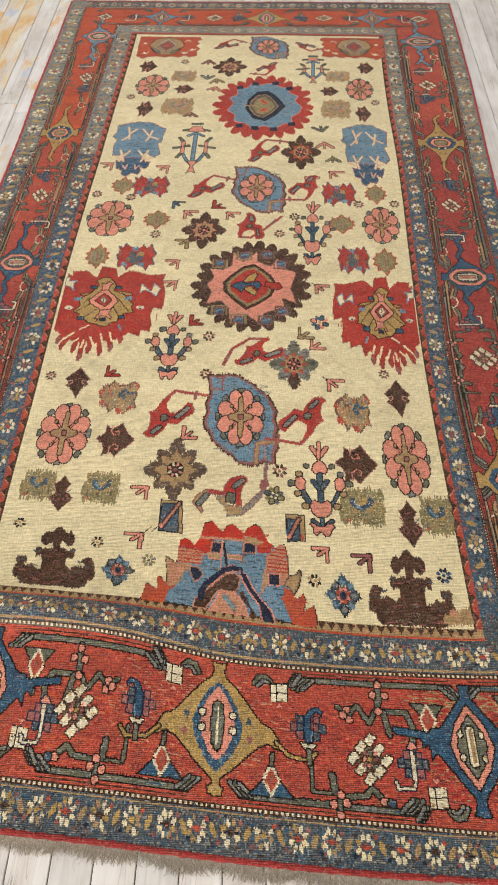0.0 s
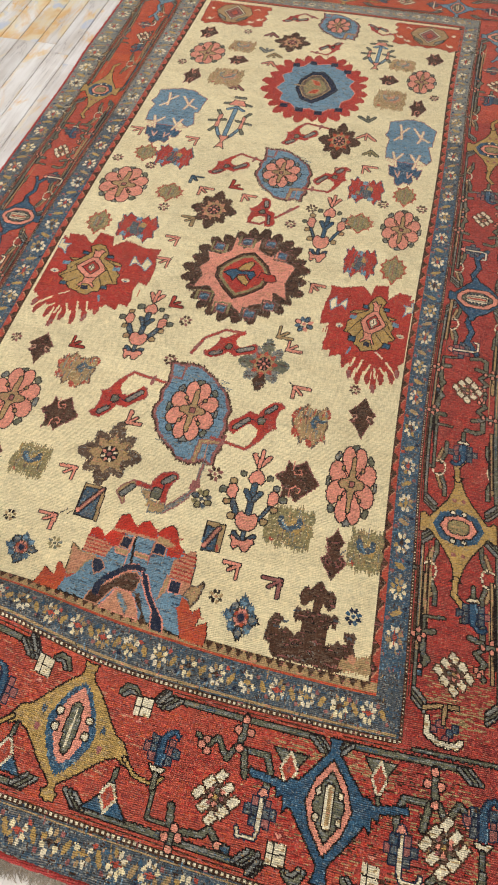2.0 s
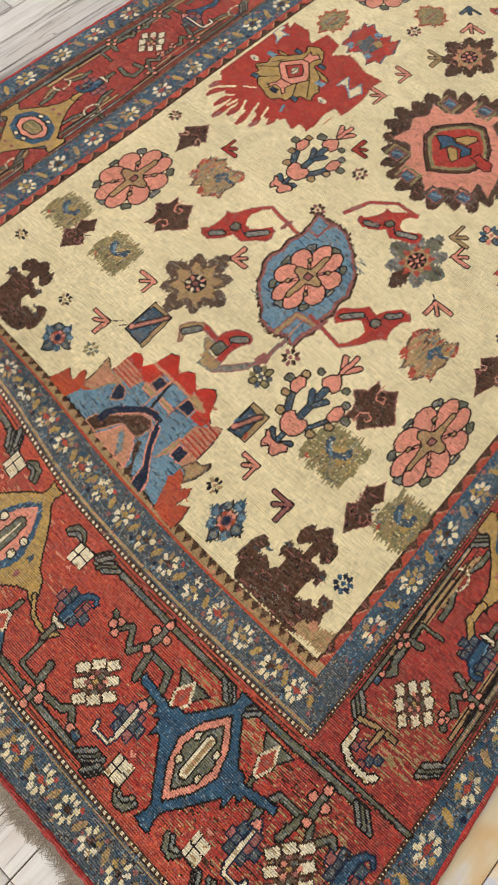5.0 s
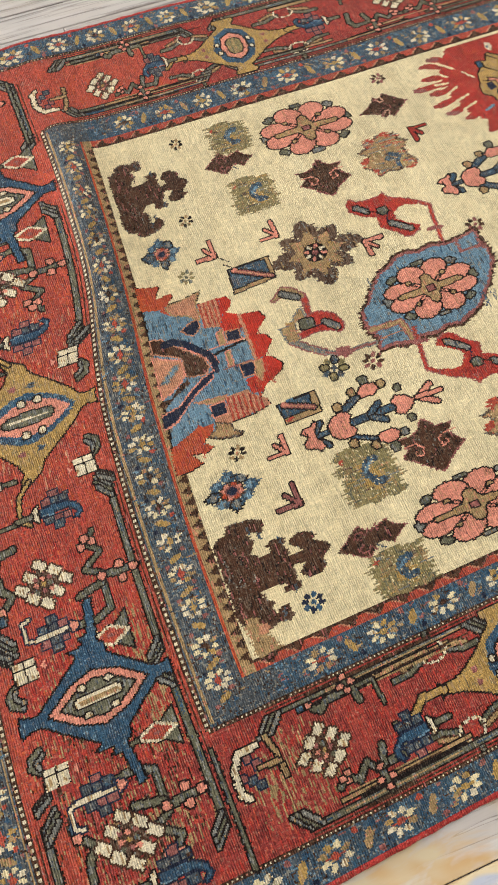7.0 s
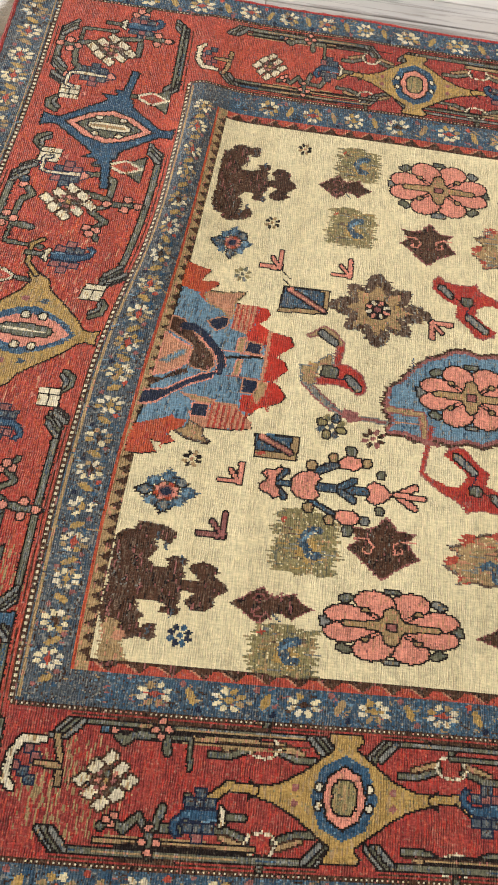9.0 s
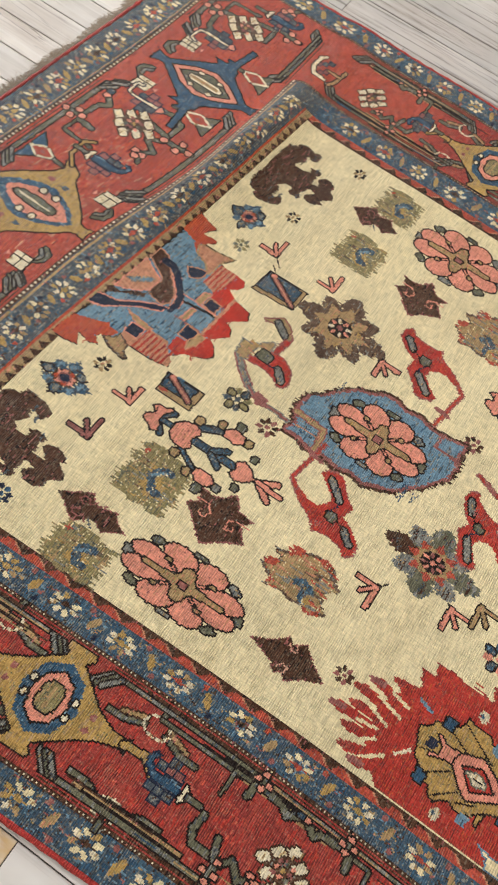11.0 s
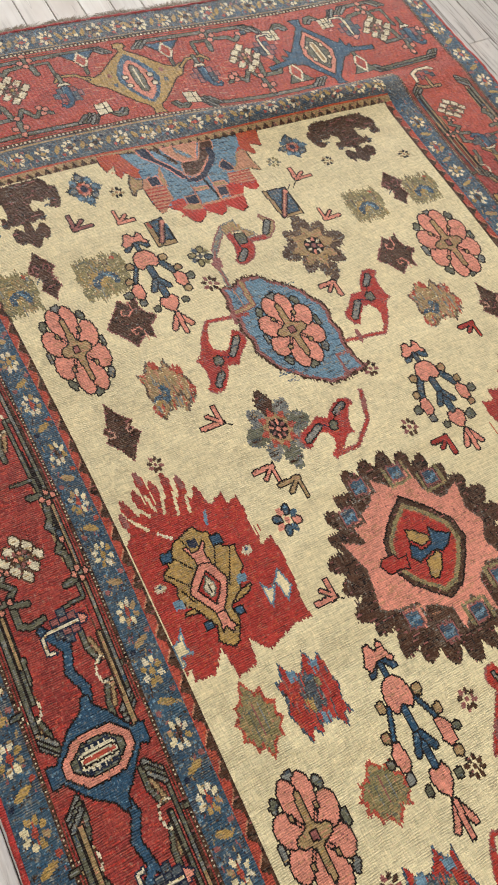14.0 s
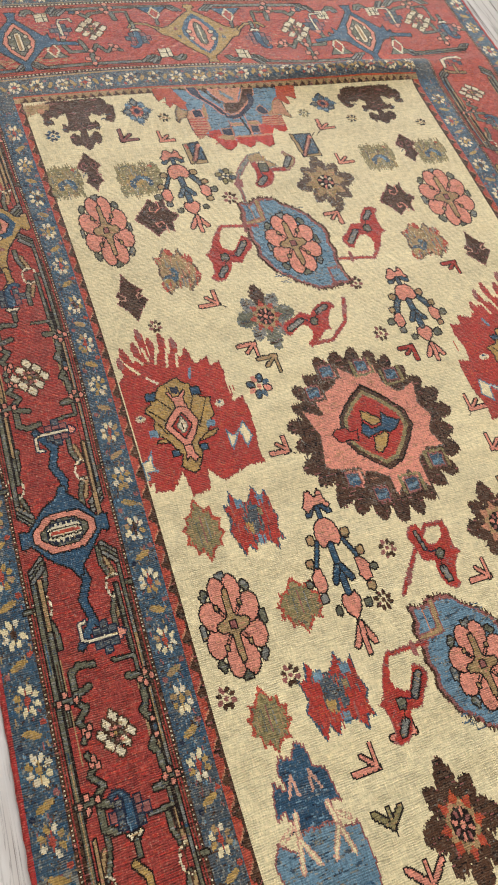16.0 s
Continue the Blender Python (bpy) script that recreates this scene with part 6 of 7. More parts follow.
# ---------- the rug: motifs of the main border ----------
# x runs along the border, y across it towards the field; each border gives its own along and across sizes.
def star_medallion(u, v, rot, a, b, gold, side=False):
    name = "gold star medallion with a blue and salmon heart" if gold else "blue star medallion with a salmon and green heart"
    begin("star_medallion", MAIN, u, v, rot, a / 10, b / 10, name)
    ground = "gold" if gold else "sky" if v > 3.1 else "teal"
    if gold and side:
        half = [(0.0, 9.8), (2.2, 9.8), (2.6, 8.6), (1.7, 7.4), (3.6, 5.6), (6.2, 3.2), (9.0, 1.6), (11.6, 1.3), (12.4, 2.2), (12.4, -1.4), (11.6, -0.7), (9.0, -1.6), (6.2, -3.4), (3.6, -5.8), (1.7, -7.4), (2.6, -8.8), (2.2, -9.8), (0.0, -9.8)]
        poly(both(half), ground, "black")
        for s in (-1, 1):
            line([(s * 11.6, 0.4), (s * 15.0, 0.8), (s * 17.0, -1.2)], 0.7, ground, "black")
            for t in (-1, 1):
                oval(s * 6.4, t * 1.2, 0.45, 0.6, "mauve")
        poly(both([(0, 6.4), (3.0, 4.6), (4.4, 0), (3.0, -4.6), (0, -6.4)]), "teal")
        poly(both([(0, 5.0), (2.2, 3.4), (3.0, 0), (2.2, -3.4), (0, -5.0)]), "pink", "black")
        poly(both([(0.9, 2.9), (1.7, 1.6), (1.7, -1.6), (0.9, -2.9)]), "olive", "black")
        line([(0, 1.8), (0, -1.8)], 0.5, "tan")
        for s in (-1, 1):
            for t in (-1, 1):
                oval(s * 3.3, t * 1.4, 0.4, 0.5, "white", "black")
    elif gold:
        half = [(0.0, 10.6), (1.7, 10.7), (1.2, 9.2), (1.5, 8.2), (3.6, 6.6), (6.4, 3.6), (8.6, 1.2), (10.6, 0.3), (12.0, -1.6), (12.4, -3.0), (11.4, -3.2), (9.6, -2.4), (8.0, -3.0), (5.4, -5.2), (3.0, -7.2), (1.0, -8.6), (0.8, -9.2), (1.7, -9.8), (1.4, -11.0), (0.0, -11.4)]
        poly(both(half), ground, "black")
        for s in (-1, 1):
            line([(s * 11.2, -1.8), (s * 13.6, -3.8), (s * 17.4, -4.2), (s * 18.6, -2.9)], 0.9, ground, "black")
            oval(s * 6.0, 1.0, 0.55, 0.6, "blue", rag=0.8)
            oval(s * 6.2, -1.8, 0.55, 0.6, "mauve", rag=0.8)
        poly(both([(0, 7.2), (1.8, 6.0), (3.6, 3.2), (4.8, 0.4), (4.6, -1.4), (3.5, -3.8), (1.8, -5.9), (0, -7.6)]), "teal", rag=1.4)
        for n in range(14):
            w = 0.45 * n
            line([(3.9 * math.cos(w), 5.6 * math.sin(w)), (4.1 * math.cos(w), 6.4 * math.sin(w))], 0.3, "sky", rag=0.8)
        poly(both([(0.2, 6.2), (1.9, 4.4), (2.9, 2.4), (3.3, 0.2), (2.8, -2.2), (1.6, -4.4), (0.2, -5.8)]), "pink", rag=0.8)
        poly(both([(0.3, 4.1), (1.1, 3.4), (1.5, 0), (1.1, -3.4), (0.3, -4.4)]), "moss", "black")
        line([(0.1, 2.8), (-0.1, -3.2)], 0.35, "white", rag=0.5)
        for s in (-1, 1):
            for t in (1.7, -0.8):
                oval(s * 3.0, t, 0.6, 0.55, "white", "black")
    else:
        half = [(0.0, 10.0), (1.4, 9.9), (1.0, 8.6), (1.2, 7.7), (4.2, 4.4), (5.8, 2.8), (7.4, 2.6), (8.2, 1.9), (14.6, 2.7), (14.9, 1.3), (9.6, 0.5), (9.3, -0.9), (8.2, -0.2), (7.9, -2.7), (6.7, -1.5), (5.4, -3.0), (1.2, -7.7), (1.0, -8.6), (1.8, -10.4), (0.0, -10.6)]
        if side:
            for s in (-1, 1):
                line([(s * 5.0, 0.6), (s * 10.5, 2.2), (s * 14.0, 0.4), (s * 18.0, 1.6), (s * 22.5, -1.8)], 1.5, ground, "black", rag=0.9)
                line([(s * 18.0, 1.6), (s * 21.0, 3.6)], 1.1, ground, "black", rag=0.9)
                line([(s * 5.0, 0.6), (s * 10.5, 2.2), (s * 14.0, 0.4), (s * 18.0, 1.6), (s * 22.0, -1.6)], 1.2, ground, rag=0.9)
            half = [(0.0, 9.6), (1.6, 9.9), (2.2, 8.8), (1.6, 7.8), (4.2, 5.6), (6.0, 4.2), (7.6, 2.4), (9.6, 2.0), (9.6, 0.4), (7.6, -0.6), (6.0, -3.6), (4.2, -5.4), (1.6, -7.8), (2.2, -9.0), (1.6, -10.0), (0.0, -9.8)]
        poly(both(half), ground, "black")
        wide = 1.0 if side else 0.0
        poly(both([(1.2 * wide, 7.0), (3.0 + wide, 3.5 + 0.4 * wide), (4.3, 0), (3.0 + wide, -3.5 - 0.4 * wide), (1.2 * wide, -7.0)]), "pink", "black")
        poly(both([(0.8 * wide, 5.3), (2.1 + 0.7 * wide, 2.6), (3.0, 0), (2.1 + 0.7 * wide, -2.6), (0.8 * wide, -5.3)]), "moss", "black")
        if side:
            poly(both([(1.2, 3.9), (2.2, 2.4), (2.3, 0), (2.2, -2.4), (1.2, -3.9)]), "white", "navy")
            for s in (-1, 1):
                for t in (-2, -1, 0, 1, 2):
                    poly([(s * 1.75 - 0.35, t * 1.2 - 0.4), (s * 1.75 + 0.35, t * 1.2 - 0.4), (s * 1.75 + 0.35, t * 1.2 + 0.4), (s * 1.75 - 0.35, t * 1.2 + 0.4)], "navy", rag=0.3)
            poly(both([(0.6, 3.8), (0.95, 2.8), (0.95, -2.8), (0.6, -3.8)]), "white", "black")
            line([(0, 2.8), (0, -2.8)], 0.7, "rust", rag=0.4)
            return
        poly(both([(0.6, 3.4), (1.0, 2.6), (1.0, -2.6), (0.6, -3.4)]), "white", "black")
        line([(0, 2.4), (0, -2.4)], 0.6, "tan")
        for s in (-1, 1):
            for t in (-1, 1):
                oval(s * 2.0, t * 1.8, 0.4, 0.5, "white", "black")


def lattice_rosette(u, v, rot, a, b):
    """Eight small ivory petals in a diamond round a heart of mauve checks."""
    begin("lattice_rosette", MAIN, u, v, rot, a / 4, b / 4, "ivory petalled rosette with a mauve checked heart")
    oval(0, 0, 2.3, 2.3, "umber", rag=0.6)
    for px, py in ((2.9, 0), (1.65, 1.6), (0.2, 3.0), (-1.5, 1.75), (-2.9, 0), (-1.65, -1.6), (-0.2, -3.0), (1.5, -1.75)):
        poly([(px - 1.1, py - 0.35), (px - 0.1, py - 1.0), (px + 1.1, py + 0.35), (px + 0.1, py + 1.0)], "white", "brown", rag=0.6)
        line([(px, py), (0.72 * px, 0.72 * py)], 0.4, "white", rag=0.5)
    for n in range(9):
        x, y = 0.95 * (n % 3 - 1) + 0.1 * (n // 3 - 1), 0.95 * (n // 3 - 1)
        poly([(x - 0.42, y - 0.1), (x, y - 0.44), (x + 0.42, y + 0.1), (x, y + 0.44)], ("mauve", "pink", "moss", "pink", "gold", "mauve", "mauve", "moss", "pink")[n], "brown" if n % 2 else None, rag=0.3)


def beetle(u, v, rot, a, b, bar, flip=1):
    """A barred creature-like sprig: a hooked bar with dark squares on either side and an ivory foot."""
    begin("barred_sprig", MAIN, u, v, rot, flip * a, b, "hooked bar with dark squares either side")
    for s in (-1, 1):
        for py in (-1.15, 0.1, 1.3):
            for k in ((1.15,) if abs(py) > 1 else (1.15, 2.25)):
                k = k if bar == "white" else k + 0.45
                poly([(s * k - 0.55, py - 0.6), (s * k + 0.5, py - 0.55), (s * k + 0.55, py + 0.55), (s * k - 0.5, py + 0.6)], "mauve" if dice.random() > 0.6 else "slate", "navy", rag=0.2)
    if bar == "white":
        line([(0.1, 2.4), (0, -2.6), (0.4, -3.5), (3.2, -3.6), (3.5, -2.6)], 0.75, bar, "navy")
        poly([(-0.9, 2.2), (0.9, 2.2), (0.2, 3.3), (-0.4, 3.0)], "pink", "navy")
    else:
        poly([(-0.8, 2.4), (-1.0, 0.2), (-0.7, -1.9), (0.4, -3.1), (2.0, -3.5), (3.0, -2.6), (2.6, -1.7), (1.6, -2.4), (0.7, -1.6), (0.8, 2.4)], "teal", "navy", rag=0.5)
        line([(0.7, 0.6), (0.5, 2.2)], 0.2, "sky", rag=0.4)
        poly([(-1.5, 2.5), (0, 2.7), (1.5, 2.5), (0.4, 3.6), (-0.4, 3.6)], "white", "black")
        line([(0, 3.6), (0, 5.4)], 0.45, "moss", "black")


def hatch(p, q, side, count=2):
    """Short parallel grey-green bars from p to q."""
    for n in range(count):
        d = 0.62 * n * side
        line([(p[0] + d, p[1]), (q[0] + d, q[1])], 0.3, "ash" if n else "moss", "black", rag=0.2)


def window_box(u, v, rot, a, b, up=1, way=1):
    """An ivory box of six panes, tied by barred stems to the edge stripe on one side and the medallion on the other."""
    begin("window_box", MAIN, u, v, rot, a * way, b * up, "ivory six-pane box with barred stems")
    hatch((-2.6, 2.0), (-4.6, 4.6), -1, 3)
    line([(2.2, 2.2), (3.8, 3.6), (5.6, 3.4), (6.8, 1.6)], 0.5, "moss", "black")
    line([(3.0, 2.2), (4.4, 2.6), (5.8, 1.2)], 0.25, "ash", "black")
    poly([(-2.5, -2.2), (2.3, -2.5), (2.5, 2.1), (-2.3, 2.4)], "black")
    for n in range(3):
        for k in range(2):
            x, y = -1.55 + 1.55 * n, -1.1 + 2.15 * k - 0.12 * n
            poly([(x - 0.68, y - 0.95), (x + 0.68, y - 0.95), (x + 0.68, y + 0.95), (x - 0.68, y + 0.95)], "white", rag=0.25)
    poly([(-1.0, -3.8), (1.0, -3.8), (0.0, -2.8)], "pink", "wine")


def zigzag_diamond(u, v, rot, a, b, tri):
    """A thin ivory bracket diamond before a triangle."""
    begin("zigzag_diamond", MAIN, u, v, rot, a, b, "ivory bracket diamond before a triangle")
    poly([(-5.4, 3.0), (5.4, 3.0), (0.2, -2.4)] if tri == "teal" else [(-4.2, 3.0), (4.2, 2.8), (0.2, -1.8)], tri, "black")
    poly([(0, 3.1), (2.15, -0.2), (0.3, -3.9), (-0.3, -3.9), (-2.15, -0.2)], "black")
    poly([(0, 2.6), (1.7, -0.2), (0, -3.3), (-1.7, -0.2)], "rust")
    for k in (-1, 1):
        line([(0, 2.5), (k * 1.6, 0.1)], 0.5, "white", rag=0.6)
        line([(k * 1.6, -0.5), (0, -3.2)], 0.5, "white", rag=0.6)
    oval(0, -0.3, 0.35, 0.5, "mauve")
    line([(0, -3.2), (0.3, -5.2)], 0.35, "moss", "black")


def ivory_bracket(u, v, rot, a, b):
    """A dashed ivory ring on slanted pairs of barred stems."""
    begin("bracket_motif", MAIN, u, v, rot, a, b, "dashed ivory ring between barred stems")
    for s in (-1, 1):
        line([(s * 2.0, 0.6), (s * 5.2, 1.9), (s * 8.4, 2.0)], 0.35, "moss", "black", rag=0.6)
        line([(s * 2.2, -0.4), (s * 6.2, 0.9)], 0.25, "tan", "brown", rag=0.6)
    ring = [(2.5, 0.5), (1.7, 1.6), (0.2, 2.0), (-1.6, 1.6), (-2.5, 0.3), (-1.9, -1.3), (-0.2, -1.9), (1.6, -1.5)]
    line(ring + ring[:1], 0.45, "brown", rag=0.4)
    for p, q in zip(ring, ring[1:] + ring[:1]):
        line([p, (0.4 * p[0] + 0.6 * q[0], 0.4 * p[1] + 0.6 * q[1])], 0.4, "white", rag=0.4)
    line([(0, -2.0), (0.2, -3.6)], 0.4, "moss", "black")


def inner_branch(u, v, rot, a, b, flip=1):
    """A branch that springs from the stripe by the field: a stem, an angled arm, a block and a zigzag with a pink flower."""
    begin("vine_branch", MAIN, u, v, rot, flip * a, b, "grey-green angular branch with pink buds")
    line([(-0.9, -4.7), (-2.2, -7.0), (-4.4, -4.0), (-6.2, -5.8), (-8.2, -4.4)], 0.45, "moss", "black")
    line([(0.6, -4.8), (4.9, -4.7), (6.0, -7.4), (5.5, -11.2)], 0.6, "moss", "black")
    line([(0, 0.6), (-0.3, -5.0)], 1.2, "moss", "black")
    line([(0.6, -4.9), (1.5, -8.8)], 1.2, "moss", "black")
    for px, py in ((0.0, 0.1), (-1.1, -1.9), (1.2, -1.8), (-0.3, -4.8), (-6.4, -4.9), (-6.0, -6.6), (-7.2, -5.8)):
        oval(px, py, 0.62, 0.62, "pink", "black")


def outer_branch(u, v, rot, a, b, flip=1):
    """A branch by the outer stripe: a node of four buds, a block, a long arm and a bent one with a small flower."""
    begin("vine_branch", MAIN, u, v, rot, flip * a, b, "grey-green angular branch with pink buds")
    line([(-0.8, 1.6), (-4.8, 1.6), (-5.1, 7.6)], 0.75, "moss", "black")
    line([(0.8, 1.2), (4.8, 1.7), (6.0, 3.0), (7.4, 1.8)], 0.6, "moss", "black")
    line([(-0.8, 1.8), (-1.2, 4.6)], 1.3, "moss", "black")
    line([(0.1, 1.4), (0, -1.8)], 1.1, "moss", "black")
    for px, py in ((0.2, 1.5), (-1.1, -0.1), (1.2, 0.2), (0.0, -1.7)):
        oval(px, py, 0.62, 0.62, "pink", "black")
    oval(8.1, 1.0, 0.75, 0.6, "pink", "black")
    oval(9.3, 0.9, 0.7, 0.6, "blue", "black")


def stripe(lo, hi, fixed, along_v, offset, width=1.3):
    """A run of the grey-green stripe beside the border's edge, with a dark line by it and barred ends."""
    begin("edge_stripe", MAIN, 0, 0, 0, 100, 100, laid=False)

    def at(along, out):
        return (fixed + out, along) if along_v else (along, fixed + out)
    line([at(lo, offset), at(hi, offset)], width, "moss", "black", rag=0.3)
    for n in range(round((hi - lo) / 0.05)):
        e = dice.uniform(lo, hi - 0.02)
        line([at(e, offset), at(e + dice.uniform(0.01, 0.04), offset)], 0.3, "ash" if dice.random() > 0.4 else "teal", rag=0.8)
    d = 1 if offset > 0 else -1
    for end, w in ((lo, -1), (hi, 1)):
        for n in range(3):
            e = end - w * 0.009 * n
            pen["no"] = MAIN
            line([at(e, offset), at(e + w * 0.022, offset + d * 0.022)], 0.3, "moss" if n % 2 else "ash", "black")
    line([at(lo, offset * 0.45), at(hi, offset * 0.45)], 0.25, "brown", rag=0.3)


# near end
for u_lo, u_hi, v_lo, v_hi, colour, share in ((0.30, 0.78, 0.335, 0.61, "tan", 0.10), (0.60, 0.78, 0.36, 0.60, "tan", 0.10), (0.36, 0.56, 0.52, 0.60, "tan", 0.28), (0.50, 0.60, 0.54, 0.57, "tan", 0.45), (-0.78, 0.30, 0.335, 0.61, "ember", 0.10), (-0.30, 0.20, 0.335, 0.61, "peach", 0.05), (0.45, 0.78, 0.335, 0.60, "brown", 0.10), (0.62, 0.78, 0.62, 0.80, "tan", 0.15), (-0.78, 0.70, 0.335, 0.61, "wine", 0.12), (0.10, 0.78, 0.335, 0.60, "red", 0.14), (0.28, 0.78, 0.335, 0.60, "wine", 0.14)):
    worn_patch(MAIN, u_lo, u_hi, v_lo, v_hi, colour, share)
for lo, hi in ((-0.74, -0.58), (-0.41, -0.135), (0.165, 0.45), (0.49, 0.72)):
    stripe(lo, hi, NEAR[2], False, -0.024)
for lo, hi in ((-0.70, -0.60), (-0.33, -0.055), (0.045, 0.35), (0.63, 0.74)):
    stripe(lo, hi, NEAR[1], False, 0.024)
for x, y, flip in ((-0.307, 0.645, -1), (0.300, 0.580, 1), (-0.735, 0.640, 1), (0.655, 0.566, -1)):
    inner_branch(x, y, 0, 1.0, 1.12, flip)
for x, y, flip in ((-0.242, 0.407, -1), (0.216, 0.356, 1), (0.735, 0.366, -1), (-0.690, 0.444, 1)):
    outer_branch(x, y, 0, 1.0, 1.12, flip)
for x, y in ((-0.120, 0.424), (0.089, 0.392)):
    zigzag_diamond(x, y, 0, 0.85, -1.0, "teal")
for x, y in ((-0.574, 0.634), (-0.394, 0.610), (0.394, 0.515), (0.557, 0.535)):
    zigzag_diamond(x, y, 0, 0.85, 1.1, "moss")
for x, y, up, way in ((-0.110, 0.597, 1, 1), (0.103, 0.562, 1, -1), (-0.563, 0.466, -1, 1), (-0.401, 0.460, -1, -1), (0.398, 0.370, -1, 1), (0.560, 0.372, -1, -1)):
    window_box(x, y, 0, 0.72, 0.88, up, way)
for x, y, gold in ((-0.017, 0.496, True), (-0.487, 0.560, False), (0.474, 0.466, False)):
    star_medallion(x, y, 0, 10.0, 12.2, gold)
for x, y in ((-0.688, 0.530), (-0.297, 0.516), (0.276, 0.437), (0.680, 0.446)):
    lattice_rosette(x, y, 0, 4.3, 5.0)
for x, y, bar, flip, up in ((-0.176, 0.538, "blue", -1, -1), (0.160, 0.494, "blue", 1, -1), (-0.615, 0.506, "white", 1, 1), (-0.361, 0.500, "white", -1, 1), (0.358, 0.430, "white", -1, 1), (0.606, 0.424, "white", 1, 1), (-0.765, 0.583, "blue", -1, -1), (0.745, 0.500, "blue", 1, -1)):
    beetle(x, y, 0, 1.0, 1.3 * up, bar, flip)

for side, inner, outer in ((1, 0.607, 0.735), (-1, -0.660, -0.772)):
    for n, (lo, hi) in enumerate(((0.975, 1.25), (1.735, 1.97), (2.42, 2.776), (3.232, 3.232)) if side > 0 else ((1.062, 1.295), (1.778, 2.005), (2.474, 2.833), (3.234, 3.234))):
        for y in ((lo, hi) if hi > lo else (lo,)):
            ivory_bracket(inner, y, 90, 0.9, -0.8 if side > 0 else 0.8)
            ivory_bracket(outer, y + 0.006, 90, 0.9, 0.8 if side > 0 else -0.8)
for lo, hi in ((0.70, 1.06), (1.15, 1.80), (1.91, 2.55), (2.65, 3.34)):
    for side in (-1, 1):
        for fixed, way in ((side * DOT_O, -side), (side * DOT_I, side)):
            stripe(lo, hi, fixed, True, way * 0.0165, 0.6)
            for n in range(5):
                e = dice.uniform(lo, hi - 0.12)
                w = fixed + way * dice.uniform(0.026, 0.031)
                pen.update(u=0, v=0, c=1, s=0, sx=1, sy=1, no=MAIN)
                line([(w, e), (w, e + dice.uniform(0.08, 0.16))], 0.3, "moss" if n % 2 else "tan", "black", rag=0.3)
            if hi > 1.0:
                for n in range(5):
                    e, w = dice.uniform(lo, hi - 0.15), fixed + way * (0.010 + 0.0062 * (n % 5))
                    line([(w, e), (w + way * 0.001, e + dice.uniform(0.10, 0.25))], 0.2, ("brown", "tan", "black")[n % 3], rag=0.3)
for y, flip in ((0.83, -1), (1.42, 1), (1.57, -1), (2.14, 1), (2.30, -1), (2.96, 1)):
    for u, kind in ((0.768, 1), (0.616, 0), (-0.616, 1), (-0.768, 0)):
        at = lie(np.array([u]), np.array([y + (0.0 if u > 0 else 0.06)]))
        (inner_branch if kind else outer_branch)(float(at[0][0]), float(at[1][0]), -90, 0.85, 0.62, flip if kind else -flip)

# long sides: x runs along v
for x, y, gold in ((0.663, 1.095, True), (0.667, 1.848, False), (0.680, 2.589, True), (0.695, 3.380, False), (-0.715, 1.163, True), (-0.708, 1.889, False), (-0.708, 2.634, True), (-0.675, 3.400, False)):
    star_medallion(x, y, 90, 11.0 if gold else 9.5, 8.6, gold, True)
for x, y in ((0.675, 0.758), (0.660, 1.506), (0.667, 2.212), (0.680, 3.004), (-0.708, 0.857), (-0.726, 1.550), (-0.704, 2.240), (-0.676, 3.044)):
    lattice_rosette(x, y, 90, *((4.6, 3.8) if y < 1.9 else (3.9, 3.3)))
for x, y, bar, flip in ((0.706, 0.892, "blue", 1), (0.638, 1.642, "white", 1), (0.645, 2.055, "white", -1), (0.676, 2.330, "blue", 1), (0.664, 2.900, "blue", -1), (0.666, 3.113, "white", 1), (0.660, 1.300, "blue", -1),
                        (-0.725, 0.980, "blue", 1), (-0.709, 1.673, "white", 1), (-0.678, 2.098, "white", -1), (-0.709, 2.355, "blue", 1), (-0.667, 2.954, "blue", -1), (-0.696, 3.137, "white", 1), (-0.715, 1.350, "blue", -1)):
    beetle(x, y, 0 if bar == "blue" else 90, 1.0, 1.15, bar, flip)
# corners: bars that close the side borders off from the ends
for x, y, s in ((0.66, 0.645, 1), (-0.70, 0.732, -1)):
    begin("corner_hook", MAIN, x, y, 0, s, 1, "ivory hook in the corner square")
    for px, py in ((-1.6, 0.0), (-0.4, 1.0), (1.4, -0.4), (0.6, -1.6), (2.4, 0.6)):
        poly([(px - 0.5, py - 0.5), (px + 0.5, py - 0.5), (px + 0.5, py + 0.5), (px - 0.5, py + 0.5)], "mauve" if px < 1 else "slate", "navy", rag=0.3)
    line([(-2.8, 1.8), (-2.6, -1.0), (-0.6, -2.4), (2.6, -2.6), (3.4, -1.6)], 0.6, "white", "black", rag=0.7)
    line([(-3.4, 3.4), (-1.0, 4.2), (2.6, 4.4)], 0.4, "tan", "black")
    line([(0.4, 4.2), (0.2, 1.2)], 0.3, "tan", "black")
begin("corner_bar", MAIN, -0.692, 0.668, 0, 1, 1, "grey-green bar across the corner")
line([(-9.0, 0), (7.4, 0)], 0.9, "moss", "black")
begin("corner_bar", MAIN, 0.690, 0.600, 0, 1, 1, "grey-green bar across the corner")
line([(-7.4, 0), (9.0, 0)], 0.9, "moss", "black")

